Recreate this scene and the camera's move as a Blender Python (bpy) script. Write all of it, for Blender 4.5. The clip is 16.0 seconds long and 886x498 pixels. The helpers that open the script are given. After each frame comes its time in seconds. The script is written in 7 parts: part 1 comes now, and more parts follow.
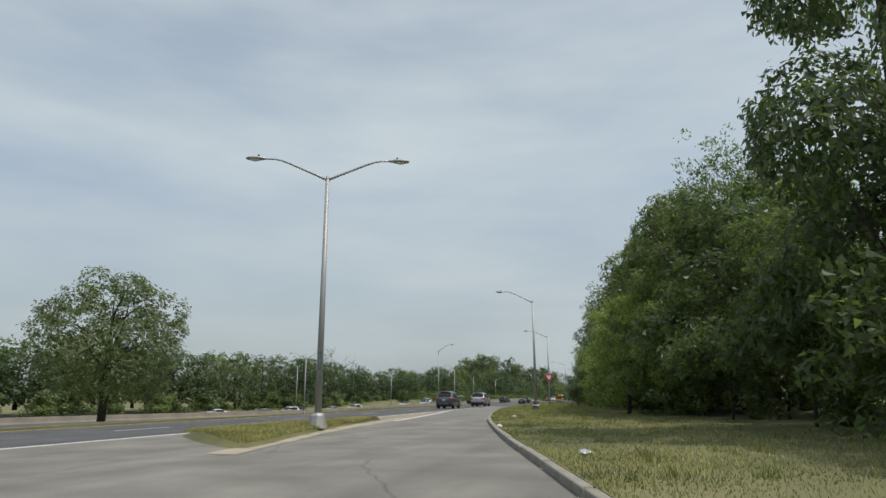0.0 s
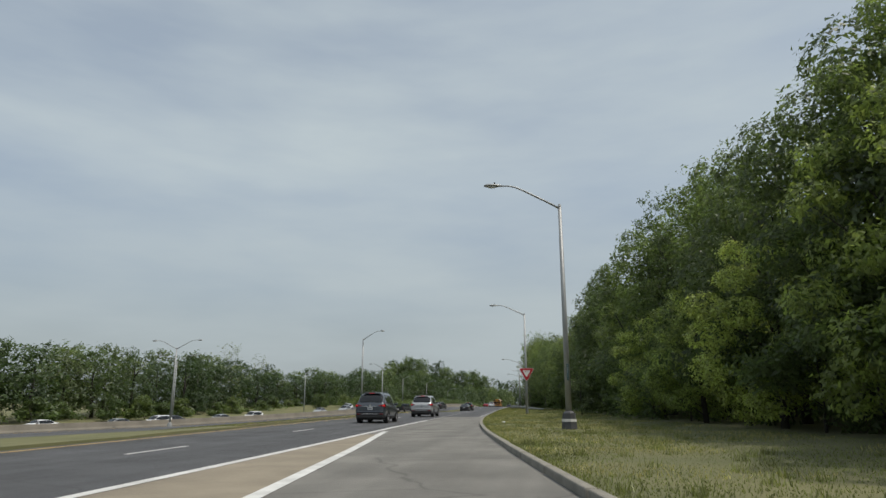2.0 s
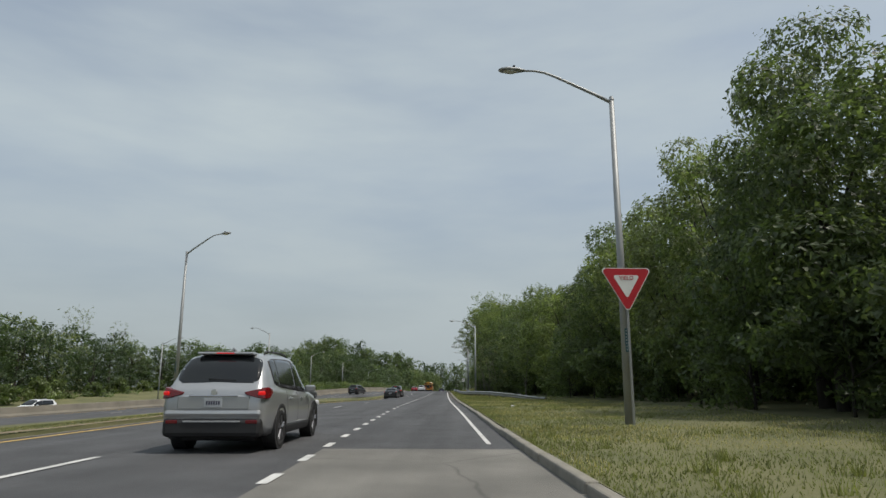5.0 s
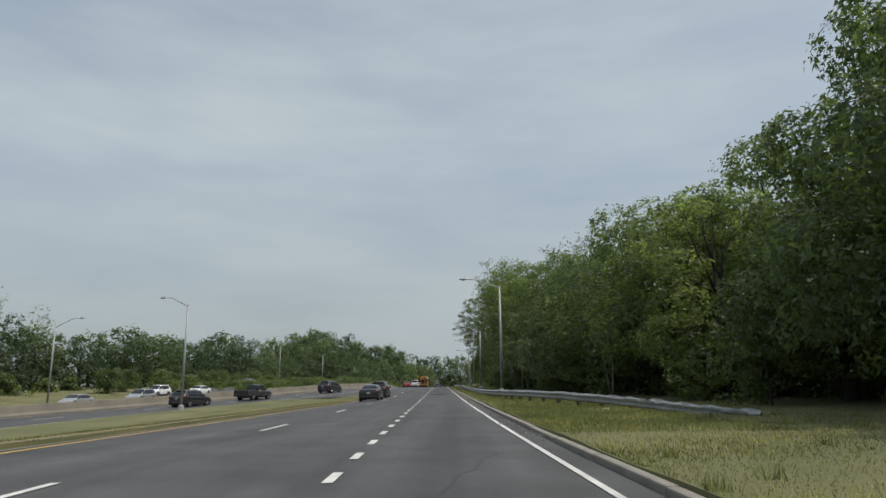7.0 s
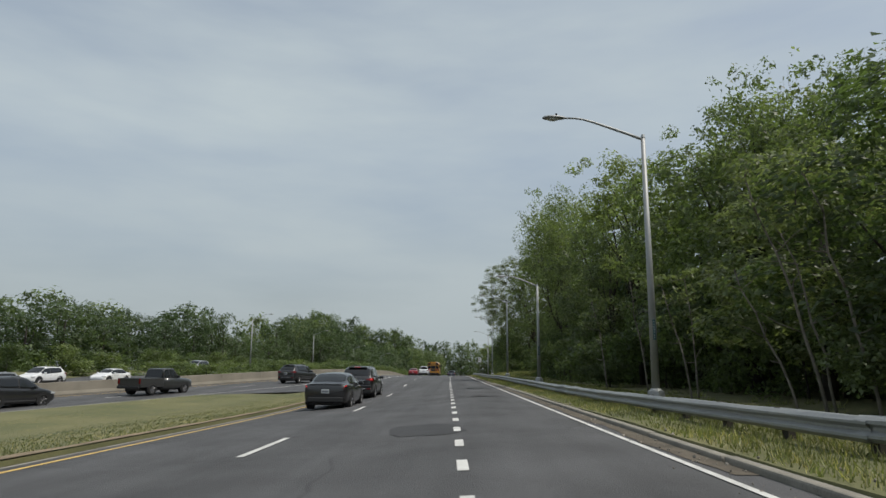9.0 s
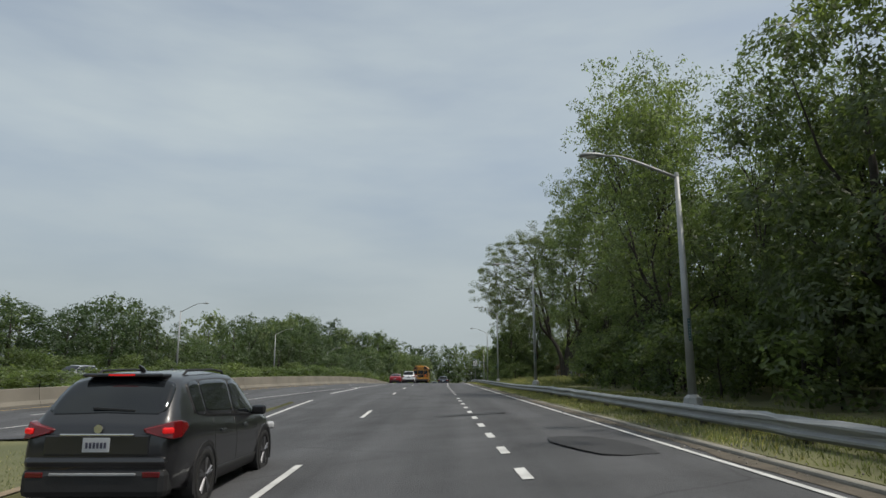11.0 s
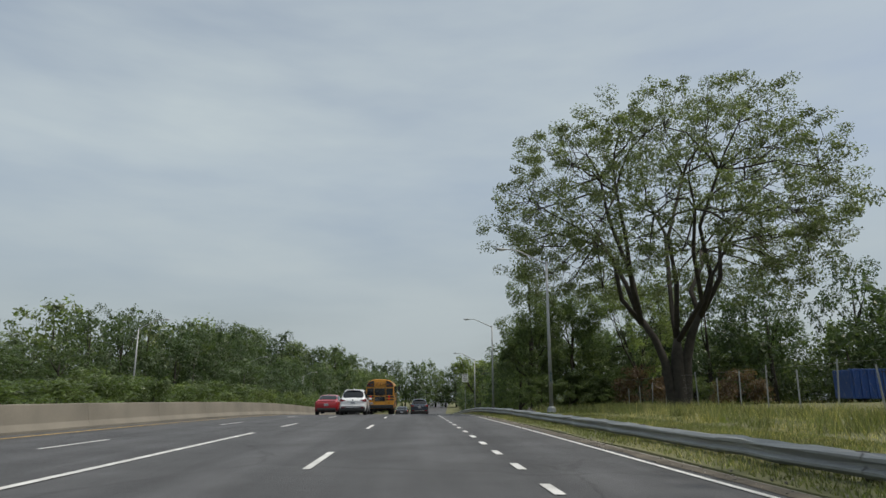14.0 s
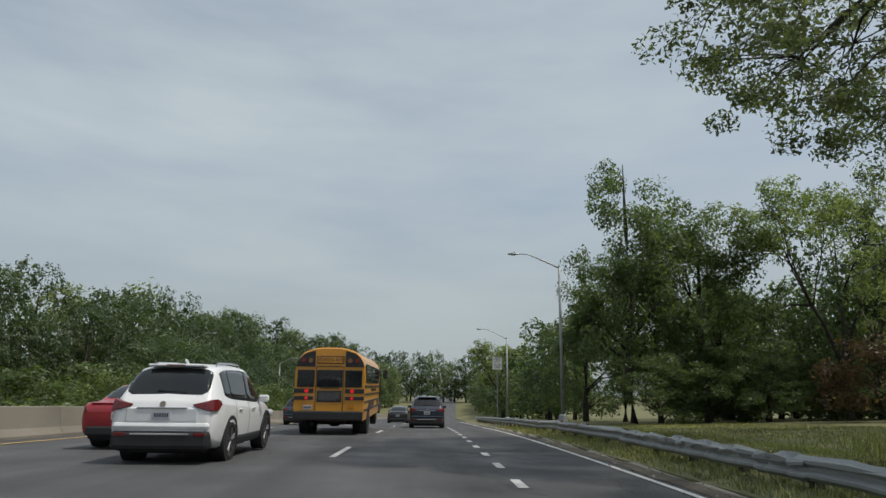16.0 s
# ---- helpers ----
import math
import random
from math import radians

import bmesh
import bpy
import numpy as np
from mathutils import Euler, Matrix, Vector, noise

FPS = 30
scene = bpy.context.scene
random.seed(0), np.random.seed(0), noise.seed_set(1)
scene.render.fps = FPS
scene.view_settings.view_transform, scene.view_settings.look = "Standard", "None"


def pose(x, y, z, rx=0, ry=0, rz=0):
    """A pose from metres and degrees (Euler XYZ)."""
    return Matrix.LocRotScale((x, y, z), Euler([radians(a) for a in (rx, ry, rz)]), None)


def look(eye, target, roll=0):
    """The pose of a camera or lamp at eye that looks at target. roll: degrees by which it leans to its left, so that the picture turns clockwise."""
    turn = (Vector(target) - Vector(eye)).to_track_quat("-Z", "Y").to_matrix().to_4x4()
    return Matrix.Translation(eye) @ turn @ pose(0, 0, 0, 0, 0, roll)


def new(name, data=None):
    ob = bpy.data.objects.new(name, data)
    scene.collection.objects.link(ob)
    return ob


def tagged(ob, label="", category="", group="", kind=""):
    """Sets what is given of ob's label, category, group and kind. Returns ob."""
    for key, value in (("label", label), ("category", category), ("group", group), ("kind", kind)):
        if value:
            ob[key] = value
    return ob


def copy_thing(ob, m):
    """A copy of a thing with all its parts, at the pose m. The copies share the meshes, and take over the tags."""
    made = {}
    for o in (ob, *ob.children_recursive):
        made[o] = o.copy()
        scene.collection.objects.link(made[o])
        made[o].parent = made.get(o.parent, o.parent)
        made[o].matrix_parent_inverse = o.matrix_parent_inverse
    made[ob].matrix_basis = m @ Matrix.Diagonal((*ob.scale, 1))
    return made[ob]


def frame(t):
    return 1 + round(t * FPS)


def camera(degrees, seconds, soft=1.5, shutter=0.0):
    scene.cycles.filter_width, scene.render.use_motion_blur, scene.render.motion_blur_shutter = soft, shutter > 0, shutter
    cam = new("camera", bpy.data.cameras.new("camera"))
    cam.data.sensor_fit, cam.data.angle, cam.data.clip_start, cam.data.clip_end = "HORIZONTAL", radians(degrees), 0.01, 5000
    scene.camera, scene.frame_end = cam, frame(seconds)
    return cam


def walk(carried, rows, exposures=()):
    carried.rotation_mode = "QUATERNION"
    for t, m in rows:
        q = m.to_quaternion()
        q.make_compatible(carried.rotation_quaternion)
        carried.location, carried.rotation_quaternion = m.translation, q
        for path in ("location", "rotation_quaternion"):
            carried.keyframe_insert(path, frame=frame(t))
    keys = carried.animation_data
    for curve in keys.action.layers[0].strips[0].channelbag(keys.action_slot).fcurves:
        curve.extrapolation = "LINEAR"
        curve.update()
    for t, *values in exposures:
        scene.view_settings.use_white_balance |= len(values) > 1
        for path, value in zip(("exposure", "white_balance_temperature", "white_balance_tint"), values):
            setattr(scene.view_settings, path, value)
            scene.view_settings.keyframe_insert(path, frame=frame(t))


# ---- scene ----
cam = camera(69.26, 16.0)
PATH = [
    (0, (18.251, -19.763, 1.102), (17.7422, -17.8822, 1.5541), -0.10),
    (0.5, (15.958, -12.678, 1.145), (15.4961, -10.7888, 1.6117), -0.40),
    (1, (13.870, -5.521, 1.148), (13.4562, -3.6227, 1.6223), 0.06),
    (1.5, (11.950, 1.936, 1.145), (11.5941, 3.8465, 1.6178), -0.17),
    (2, (10.292, 9.372, 1.175), (10.0015, 11.2952, 1.6410), -0.09),
    (2.5, (9.005, 16.589, 1.189), (8.7679, 18.5219, 1.6445), -0.26),
    (3, (7.866, 23.297, 1.125), (7.6683, 25.2376, 1.5671), -0.17),
    (3.5, (6.855, 30.398, 1.169), (6.6855, 32.3446, 1.5971), -0.32),
    (4, (5.945, 37.712, 1.156), (5.8082, 39.6631, 1.5717), -0.28),
    (4.2, (5.566, 40.779, 1.114), (5.4511, 42.7311, 1.5313), -0.16),
    (6.3, (3.184, 72.296, 1.173), (3.1626, 74.2513, 1.5918), -0.56),
    (6.5, (2.895, 75.468, 1.128), (2.8731, 77.4250, 1.5391), -0.92),
    (7, (2.385, 82.939, 1.188), (2.3501, 84.8977, 1.5904), -0.54),
    (7.5, (1.808, 90.724, 1.157), (1.7593, 92.6857, 1.5441), -0.46),
    (8, (1.324, 98.674, 1.145), (1.2605, 100.6364, 1.5242), -0.07),
    (8.5, (0.776, 106.796, 1.131), (0.7041, 108.7600, 1.5047), 0.55),
    (9, (0.138, 114.569, 1.136), (0.0744, 116.5345, 1.5002), 0.40),
    (9.5, (-0.456, 121.945, 1.162), (-0.4955, 123.9127, 1.5194), 0.48),
    (11.8, (-2.087, 152.253, 1.154), (-2.0866, 154.2125, 1.5524), -0.48),
    (12, (-2.309, 155.462, 1.132), (-2.2964, 157.4204, 1.5358), -0.42),
    (12.5, (-2.646, 164.077, 1.169), (-2.6096, 166.0312, 1.5925), -0.05),
    (13, (-2.972, 172.772, 1.157), (-2.9176, 174.7244, 1.5871), -0.15),
    (13.5, (-3.048, 181.618, 1.156), (-2.9731, 183.5682, 1.5913), -0.20),
    (14, (-3.196, 190.536, 1.144), (-3.1054, 192.4853, 1.5814), -0.08),
    (14.5, (-3.160, 199.201, 1.142), (-3.0634, 201.1496, 1.5825), 0.12),
    (15, (-3.070, 207.647, 1.124), (-2.9764, 209.5968, 1.5617), 0.16),
    (15.5, (-2.999, 216.038, 1.097), (-2.9153, 217.9894, 1.5283), 0.20),
    (16, (-2.914, 224.446, 1.005), (-2.8479, 226.4003, 1.4253), 0.72),
]
walk(cam, [(t, look(eye, target, roll)) for t, eye, target, roll in PATH], [(0, 0.13), (0.5, 0.11), (1.0, 0.0), (3.0, -0.04), (16.0, -0.04)])

# ---- light ----
SUN_EL, SUN_AZ = radians(63), radians(106)
world = bpy.data.worlds.new("sky")
scene.world = world
world.use_nodes = True
wn, wl = world.node_tree.nodes, world.node_tree.links
wn.clear()
w_out = wn.new("ShaderNodeOutputWorld")
w_bg = wn.new("ShaderNodeBackground")
w_sky = wn.new("ShaderNodeTexSky")
w_sky.sky_type = "NISHITA"
w_sky.sun_disc = False
w_sky.sun_elevation, w_sky.sun_rotation = SUN_EL, SUN_AZ
w_sky.air_density, w_sky.dust_density, w_sky.ozone_density = 1.0, 4.0, 1.5
w_tc = wn.new("ShaderNodeTexCoord")
w_map = wn.new("ShaderNodeMapping")
w_map.inputs["Scale"].default_value = (1.2, 1.2, 5.0)
w_map.inputs["Rotation"].default_value = (0.25, 0.15, 0.3)
w_noise = wn.new("ShaderNodeTexNoise")
w_noise.inputs["Scale"].default_value = 1.6
w_noise.inputs["Detail"].default_value = 5
w_noise.inputs["Roughness"].default_value = 0.5
w_ramp = wn.new("ShaderNodeValToRGB")
w_ramp.color_ramp.elements[0].position, w_ramp.color_ramp.elements[0].color = 0.34, (0.48, 0.48, 0.48, 1)
w_ramp.color_ramp.elements[1].position, w_ramp.color_ramp.elements[1].color = 0.68, (0.95, 0.95, 0.95, 1)
w_mix = wn.new("ShaderNodeMix")
w_mix.data_type = "RGBA"
w_mix.inputs[7].default_value = (4.05, 4.6, 4.8, 1)
wl.new(w_tc.outputs["Generated"], w_map.inputs["Vector"])
wl.new(w_map.outputs[0], w_noise.inputs["Vector"])
wl.new(w_noise.outputs["Fac"], w_ramp.inputs[0])
wl.new(w_ramp.outputs[0], w_mix.inputs[0])
wl.new(w_sky.outputs[0], w_mix.inputs[6])
wl.new(w_mix.outputs[2], w_bg.inputs[0])
# an overcast sky is dimmer towards the horizon
w_axis, w_low = wn.new("ShaderNodeSeparateXYZ"), wn.new("ShaderNodeMapRange")
w_low.inputs[1].default_value, w_low.inputs[2].default_value = 0.0, 0.32
w_low.inputs[3].default_value, w_low.inputs[4].default_value = 0.132 * 0.80, 0.132
wl.new(w_tc.outputs["Generated"], w_axis.inputs[0])
wl.new(w_axis.outputs["Z"], w_low.inputs[0])
wl.new(w_low.outputs[0], w_bg.inputs[1])
wl.new(w_bg.outputs[0], w_out.inputs[0])

sun_data = bpy.data.lights.new("sun", "SUN")
sun_data.energy, sun_data.angle, sun_data.color = 3.0, radians(1.5), (1.0, 0.94, 0.85)
sun = new("sun", sun_data)
sun.rotation_euler = Vector((-math.sin(SUN_AZ) * math.cos(SUN_EL), -math.cos(SUN_AZ) * math.cos(SUN_EL), -math.sin(SUN_EL))).to_track_quat("-Z", "Y").to_euler()
sun.location = (40, 60, 80)


# ---- materials ----
def material(name, color, rough=0.6, metal=0.0, vary=0.15, scale=4.0, bump=0.0, fine=40.0, dark=None, coat=0.0, random_by=""):
    m = bpy.data.materials.new(name)
    m.use_nodes = True
    n, l = m.node_tree.nodes, m.node_tree.links
    b = n["Principled BSDF"]
    b.inputs["Roughness"].default_value, b.inputs["Metallic"].default_value = rough, metal
    b.inputs["Coat Weight"].default_value = coat
    b.inputs["Coat Roughness"].default_value = 0.06
    tc = n.new("ShaderNodeTexCoord")
    big, small = n.new("ShaderNodeTexNoise"), n.new("ShaderNodeTexNoise")
    big.inputs["Scale"].default_value, small.inputs["Scale"].default_value = scale, fine
    big.inputs["Detail"].default_value, small.inputs["Detail"].default_value = 6, 4
    for t in (big, small):
        l.new(tc.outputs["Object"], t.inputs["Vector"])
    mix = n.new("ShaderNodeMix")
    mix.data_type = "RGBA"
    d = dark or tuple(c * (1 - vary * 2) for c in color)
    mix.inputs[6].default_value = (*d, 1)
    mix.inputs[7].default_value = (*[min(1, c * (1 + vary)) for c in color], 1)
    add = n.new("ShaderNodeMath")
    add.operation = "MULTIPLY_ADD"
    add.inputs[1].default_value, add.inputs[2].default_value = 0.45, 0.0
    l.new(small.outputs["Fac"], add.inputs[0])
    sharp = n.new("ShaderNodeMapRange")
    sharp.inputs[1].default_value, sharp.inputs[2].default_value = 0.3, 0.7
    sharp.inputs[4].default_value = 0.6
    l.new(big.outputs["Fac"], sharp.inputs[0])
    l.new(sharp.outputs[0], add.inputs[2])
    l.new(add.outputs[0], mix.inputs[0])
    last = mix.outputs[2]
    if random_by:
        rnd = n.new("ShaderNodeNewGeometry") if random_by == "island" else n.new("ShaderNodeObjectInfo")
        hsv = n.new("ShaderNodeHueSaturation")
        mr = n.new("ShaderNodeMapRange")
        mr.inputs[3].default_value, mr.inputs[4].default_value = 0.65, 1.5
        l.new(rnd.outputs["Random Per Island" if random_by == "island" else "Random"], mr.inputs[0])
        l.new(mr.outputs[0], hsv.inputs["Value"])
        l.new(last, hsv.inputs["Color"])
        last = hsv.outputs[0]
    l.new(last, b.inputs["Base Color"])
    if bump:
        bp = n.new("ShaderNodeBump")
        bp.inputs["Strength"].default_value, bp.inputs["Distance"].default_value = bump, 0.02
        l.new(small.outputs["Fac"], bp.inputs["Height"])
        l.new(bp.outputs[0], b.inputs["Normal"])
    return m


def leaf_material(name, color, glow=0.5):
    m = material(name, color, 0.45, 0, 0.3, 0.5, 0, 8.0, random_by="island")
    n, l = m.node_tree.nodes, m.node_tree.links
    b = n["Principled BSDF"]
    src = b.inputs["Base Color"].links[0].from_socket
    info, tone, shift, hsv = n.new("ShaderNodeObjectInfo"), n.new("ShaderNodeMapRange"), n.new("ShaderNodeMapRange"), n.new("ShaderNodeHueSaturation")
    tone.inputs[3].default_value, tone.inputs[4].default_value = 0.78, 1.28
    shift.inputs[3].default_value, shift.inputs[4].default_value = 0.512, 0.486
    for q, slot in ((tone, "Value"), (shift, "Hue")):
        l.new(info.outputs["Random"], q.inputs[0])
        l.new(q.outputs[0], hsv.inputs[slot])
    l.new(src, hsv.inputs["Color"])
    src = hsv.outputs[0]
    l.new(src, b.inputs["Base Color"])
    tr = n.new("ShaderNodeBsdfTranslucent")
    tint = n.new("ShaderNodeMix")
    tint.data_type, tint.blend_type = "RGBA", "MULTIPLY"
    tint.inputs[0].default_value = 1.0
    tint.inputs[7].default_value = (1.4, 1.5, 0.75, 1)
    l.new(src, tint.inputs[6])
    l.new(tint.outputs[2], tr.inputs[0])
    ms = n.new("ShaderNodeMixShader")
    ms.inputs[0].default_value = glow
    l.new(b.outputs[0], ms.inputs[1])
    l.new(tr.outputs[0], ms.inputs[2])
    l.new(ms.outputs[0], n["Material Output"].inputs[0])
    return m


def lamp_material(name, color, strength):
    m = material(name, color, 0.15, 0, 0.05)
    b = m.node_tree.nodes["Principled BSDF"]
    b.inputs["Emission Color"].default_value = (*color, 1)
    b.inputs["Emission Strength"].default_value = strength
    return m


def asphalt(name, color, wear):
    """Paving with fine stone grain, long streaks along the lanes and thin cracks."""
    m = material(name, color, 0.80, 0, 0.24, 0.55, 1.0, 55)
    n, l = m.node_tree.nodes, m.node_tree.links
    b = n["Principled BSDF"]
    src = b.inputs["Base Color"].links[0].from_socket
    tc = n.new("ShaderNodeTexCoord")
    mp = n.new("ShaderNodeMapping")
    mp.inputs["Scale"].default_value = (1.1, 0.035, 1.0)
    streak = n.new("ShaderNodeTexNoise")
    streak.inputs["Scale"].default_value, streak.inputs["Detail"].default_value = 1.0, 5
    crack = n.new("ShaderNodeTexVoronoi")
    crack.feature = "DISTANCE_TO_EDGE"
    crack.inputs["Scale"].default_value = 0.23
    warp = n.new("ShaderNodeTexNoise")
    warp.inputs["Scale"].default_value, warp.inputs["Detail"].default_value = 0.8, 6
    mixv = n.new("ShaderNodeMix")
    mixv.data_type = "VECTOR"
    mixv.inputs[0].default_value = 0.35
    l.new(tc.outputs["Object"], mp.inputs["Vector"])
    l.new(mp.outputs[0], streak.inputs["Vector"])
    l.new(tc.outputs["Object"], warp.inputs["Vector"])
    l.new(tc.outputs["Object"], mixv.inputs[4])
    l.new(warp.outputs["Color"], mixv.inputs[5])
    l.new(mixv.outputs[1], crack.inputs["Vector"])
    lines = n.new("ShaderNodeMapRange")
    lines.inputs[1].default_value, lines.inputs[2].default_value, lines.inputs[3].default_value, lines.inputs[4].default_value = 0.0, 0.006, 0.62, 1.0
    l.new(crack.outputs["Distance"], lines.inputs[0])
    tone = n.new("ShaderNodeMapRange")
    tone.inputs[1].default_value, tone.inputs[2].default_value, tone.inputs[3].default_value, tone.inputs[4].default_value = 0.3, 0.7, 1 - wear, 1 + wear
    l.new(streak.outputs["Fac"], tone.inputs[0])
    both = n.new("ShaderNodeMath")
    both.operation = "MULTIPLY"
    l.new(lines.outputs[0], both.inputs[0])
    l.new(tone.outputs[0], both.inputs[1])
    hsv = n.new("ShaderNodeHueSaturation")
    l.new(src, hsv.inputs["Color"])
    l.new(both.outputs[0], hsv.inputs["Value"])
    l.new(hsv.outputs[0], b.inputs["Base Color"])
    return m


M_ASPHALT = asphalt("asphalt", (0.075, 0.076, 0.080), 0.28)
M_CONCRETE_ROAD = asphalt("worn_concrete_paving", (0.185, 0.178, 0.160), 0.16)
M_GORE = material("sandy_paving", (0.25, 0.215, 0.16), 0.9, 0, 0.2, 0.8, 0.5, 30)
M_CONCRETE = material("weathered_concrete", (0.215, 0.196, 0.160), 0.9, 0, 0.24, 0.35, 0.5, 25)
M_KERB = material("kerb_concrete", (0.25, 0.235, 0.20), 0.9, 0, 0.25, 1.5, 0.6, 30)
M_WHITE = material("worn_white_road_paint", (0.60, 0.60, 0.58), 0.7, 0, 0.2, 1.8, 0.3, 26)
M_YELLOW = material("worn_yellow_road_paint", (0.62, 0.42, 0.12), 0.7, 0, 0.15, 2.5, 0.3, 30)
M_GRASS_GROUND = material("mown_grass", (0.150, 0.140, 0.064), 0.95, 0, 0.2, 0.30, 0.8, 14, dark=(0.062, 0.076, 0.029))
M_GRASS = leaf_material("grass_blades", (0.158, 0.176, 0.070), 0.42)
M_STRAW = leaf_material("dry_grass_blades", (0.42, 0.37, 0.18), 0.4)
M_SAND = material("pale_sand", (0.33, 0.29, 0.225), 0.95, 0, 0.2, 1.2, 0.7, 16)
M_SOIL = material("sandy_soil", (0.22, 0.17, 0.11), 0.95, 0, 0.25, 1.2, 0.8, 12)
M_GRIT = material("dark_grit", (0.115, 0.098, 0.074), 0.95, 0, 0.35, 1.6, 0.9, 14)
M_PEBBLE = material("pebbles", (0.24, 0.22, 0.19), 0.9, 0, 0.3, 3.0, 0.4, 30, random_by="island")
M_COVER = material("dark_grey_cover", (0.070, 0.072, 0.078), 0.6, 0.1, 0.2, 2.0, 0.1, 20)
M_TEAL = material("dark_teal_strip", (0.012, 0.075, 0.095), 0.5, 0, 0.1)
M_DULL = material("dull_silver_plastic", (0.35, 0.36, 0.37), 0.45, 0.3, 0.1)
M_GALV = material("galvanised_steel", (0.34, 0.35, 0.35), 0.55, 0.6, 0.15, 1.0, 0.1, 20)
M_POLE = material("dull_aluminium", (0.34, 0.35, 0.35), 0.55, 0.45, 0.12, 1.0, 0.1, 20)
M_POST = material("weathered_post_steel", (0.075, 0.066, 0.057), 0.8, 0.2, 0.25, 2.0, 0.3, 20)
M_LENS = material("lamp_lens", (0.55, 0.55, 0.52), 0.2, 0, 0.05)
M_BARK = material("bark", (0.045, 0.039, 0.032), 0.95, 0, 0.3, 3.0, 0.9, 14)
M_BARK_PALE = material("pale_bark", (0.20, 0.18, 0.15), 0.95, 0, 0.3, 3.0, 0.9, 14)
M_LEAF = leaf_material("broad_leaves", (0.138, 0.178, 0.078), 0.6)
M_LEAF_LIGHT = leaf_material("young_leaves", (0.27, 0.32, 0.125), 0.6)
M_LEAF_DARK = leaf_material("dark_leaves", (0.104, 0.140, 0.066), 0.55)
M_LEAF_GREY = leaf_material("grey_green_leaves", (0.105, 0.130, 0.068))
M_LEAF_OLIVE = leaf_material("olive_leaves", (0.135, 0.168, 0.084))
M_LEAF_FAR = leaf_material("far_leaves", (0.058, 0.090, 0.038), 0.42)
M_LEAF_BUSH = leaf_material("bush_leaves", (0.112, 0.152, 0.056), 0.45)
M_LEAF_BROWN = leaf_material("reddish_leaves", (0.13, 0.085, 0.06))
M_GLASS = material("dark_tinted_glass", (0.012, 0.014, 0.016), 0.06, 0, 0.1)
M_RUBBER = material("tyre_rubber", (0.018, 0.018, 0.018), 0.85, 0, 0.2, 6, 0.3, 40)
M_BLACK = material("black_plastic", (0.02, 0.02, 0.021), 0.55, 0, 0.15, 5, 0.1, 40)
M_RIM = material("alloy_rim", (0.22, 0.22, 0.23), 0.38, 0.8, 0.1)
M_CHROME = material("chrome", (0.7, 0.7, 0.7), 0.12, 1.0, 0.05)
M_PLATE = material("plate_enamel", (0.46, 0.48, 0.50), 0.4, 0, 0.1)
M_BAR = material("dark_bars", (0.05, 0.05, 0.08), 0.5, 0, 0.1)
M_RED_LIT = lamp_material("lit_brake_lamp", (0.55, 0.012, 0.012), 0.55)
M_AMBER_DARK = material("unlit_amber_lens", (0.16, 0.06, 0.012), 0.15, 0, 0.1, coat=1.0)
M_RED_LENS = material("red_lens", (0.13, 0.006, 0.008), 0.22, 0, 0.1, coat=0.35)
M_AMBER = material("amber_lens", (0.55, 0.2, 0.02), 0.15, 0, 0.1)
M_HEAD = material("headlamp_glass", (0.55, 0.56, 0.58), 0.08, 0, 0.1, coat=1.0)


def paint(name, color, metal=0.0, rough=0.35):
    return material(name, color, rough, metal, 0.05, 1.5, 0.0, 60, coat=0.8)


P_WHITE = paint("white_car_paint", (0.74, 0.75, 0.76))
P_GREY = paint("slate_grey_car_paint", (0.055, 0.064, 0.078), 0.5)
P_SILVER = paint("silver_car_paint", (0.42, 0.43, 0.44), 0.6)
P_BLACK = paint("black_car_paint", (0.012, 0.012, 0.014))
P_RED = paint("red_car_paint", (0.33, 0.012, 0.020))
P_NAVY = paint("dark_blue_car_paint", (0.02, 0.03, 0.05), 0.3)
P_TRUCK = paint("charcoal_truck_paint", (0.045, 0.047, 0.047), 0.3)
P_BUS = material("school_bus_yellow_paint", (0.60, 0.27, 0.022), 0.4, 0, 0.06, 0.8, 0, 40, coat=0.4)
P_BUS_ROOF = material("bus_roof_white_paint", (0.68, 0.66, 0.62), 0.45, 0, 0.08, 0.8)
S_RED = material("sign_red", (0.45, 0.02, 0.03), 0.4, 0, 0.1)
S_WHITE = material("sign_white", (0.72, 0.72, 0.70), 0.45, 0, 0.08)
S_BLACK = material("sign_black", (0.02, 0.02, 0.02), 0.5, 0, 0.1)
M_BLUE = material("blue_container_paint", (0.025, 0.075, 0.28), 0.5, 0, 0.15, 1.0, 0.2, 12)


# ---- mesh helpers ----
def mesh_from(name, verts, faces, mat, smooth=False):
    me = bpy.data.meshes.new(name)
    me.from_pydata([tuple(map(float, v)) for v in verts], [], [tuple(f) for f in faces])
    me.materials.append(mat)
    if smooth:
        me.polygons.foreach_set("use_smooth", [True] * len(me.polygons))
    me.update()
    return me


def add_mesh(name, me, parent=None, label="", m=None):
    ob = new(name, me)
    if parent is not None:
        ob.parent = parent
    if m is not None:
        ob.matrix_local = m
    if label:
        tagged(ob, label)
    return ob


def part(name, bm, mat, parent=None, label="", smooth=False, m=None):
    me = bpy.data.meshes.new(name)
    bm.normal_update()
    bm.to_mesh(me)
    bm.free()
    me.materials.append(mat)
    if smooth:
        me.polygons.foreach_set("use_smooth", [True] * len(me.polygons))
    return add_mesh(name, me, parent, label, m)


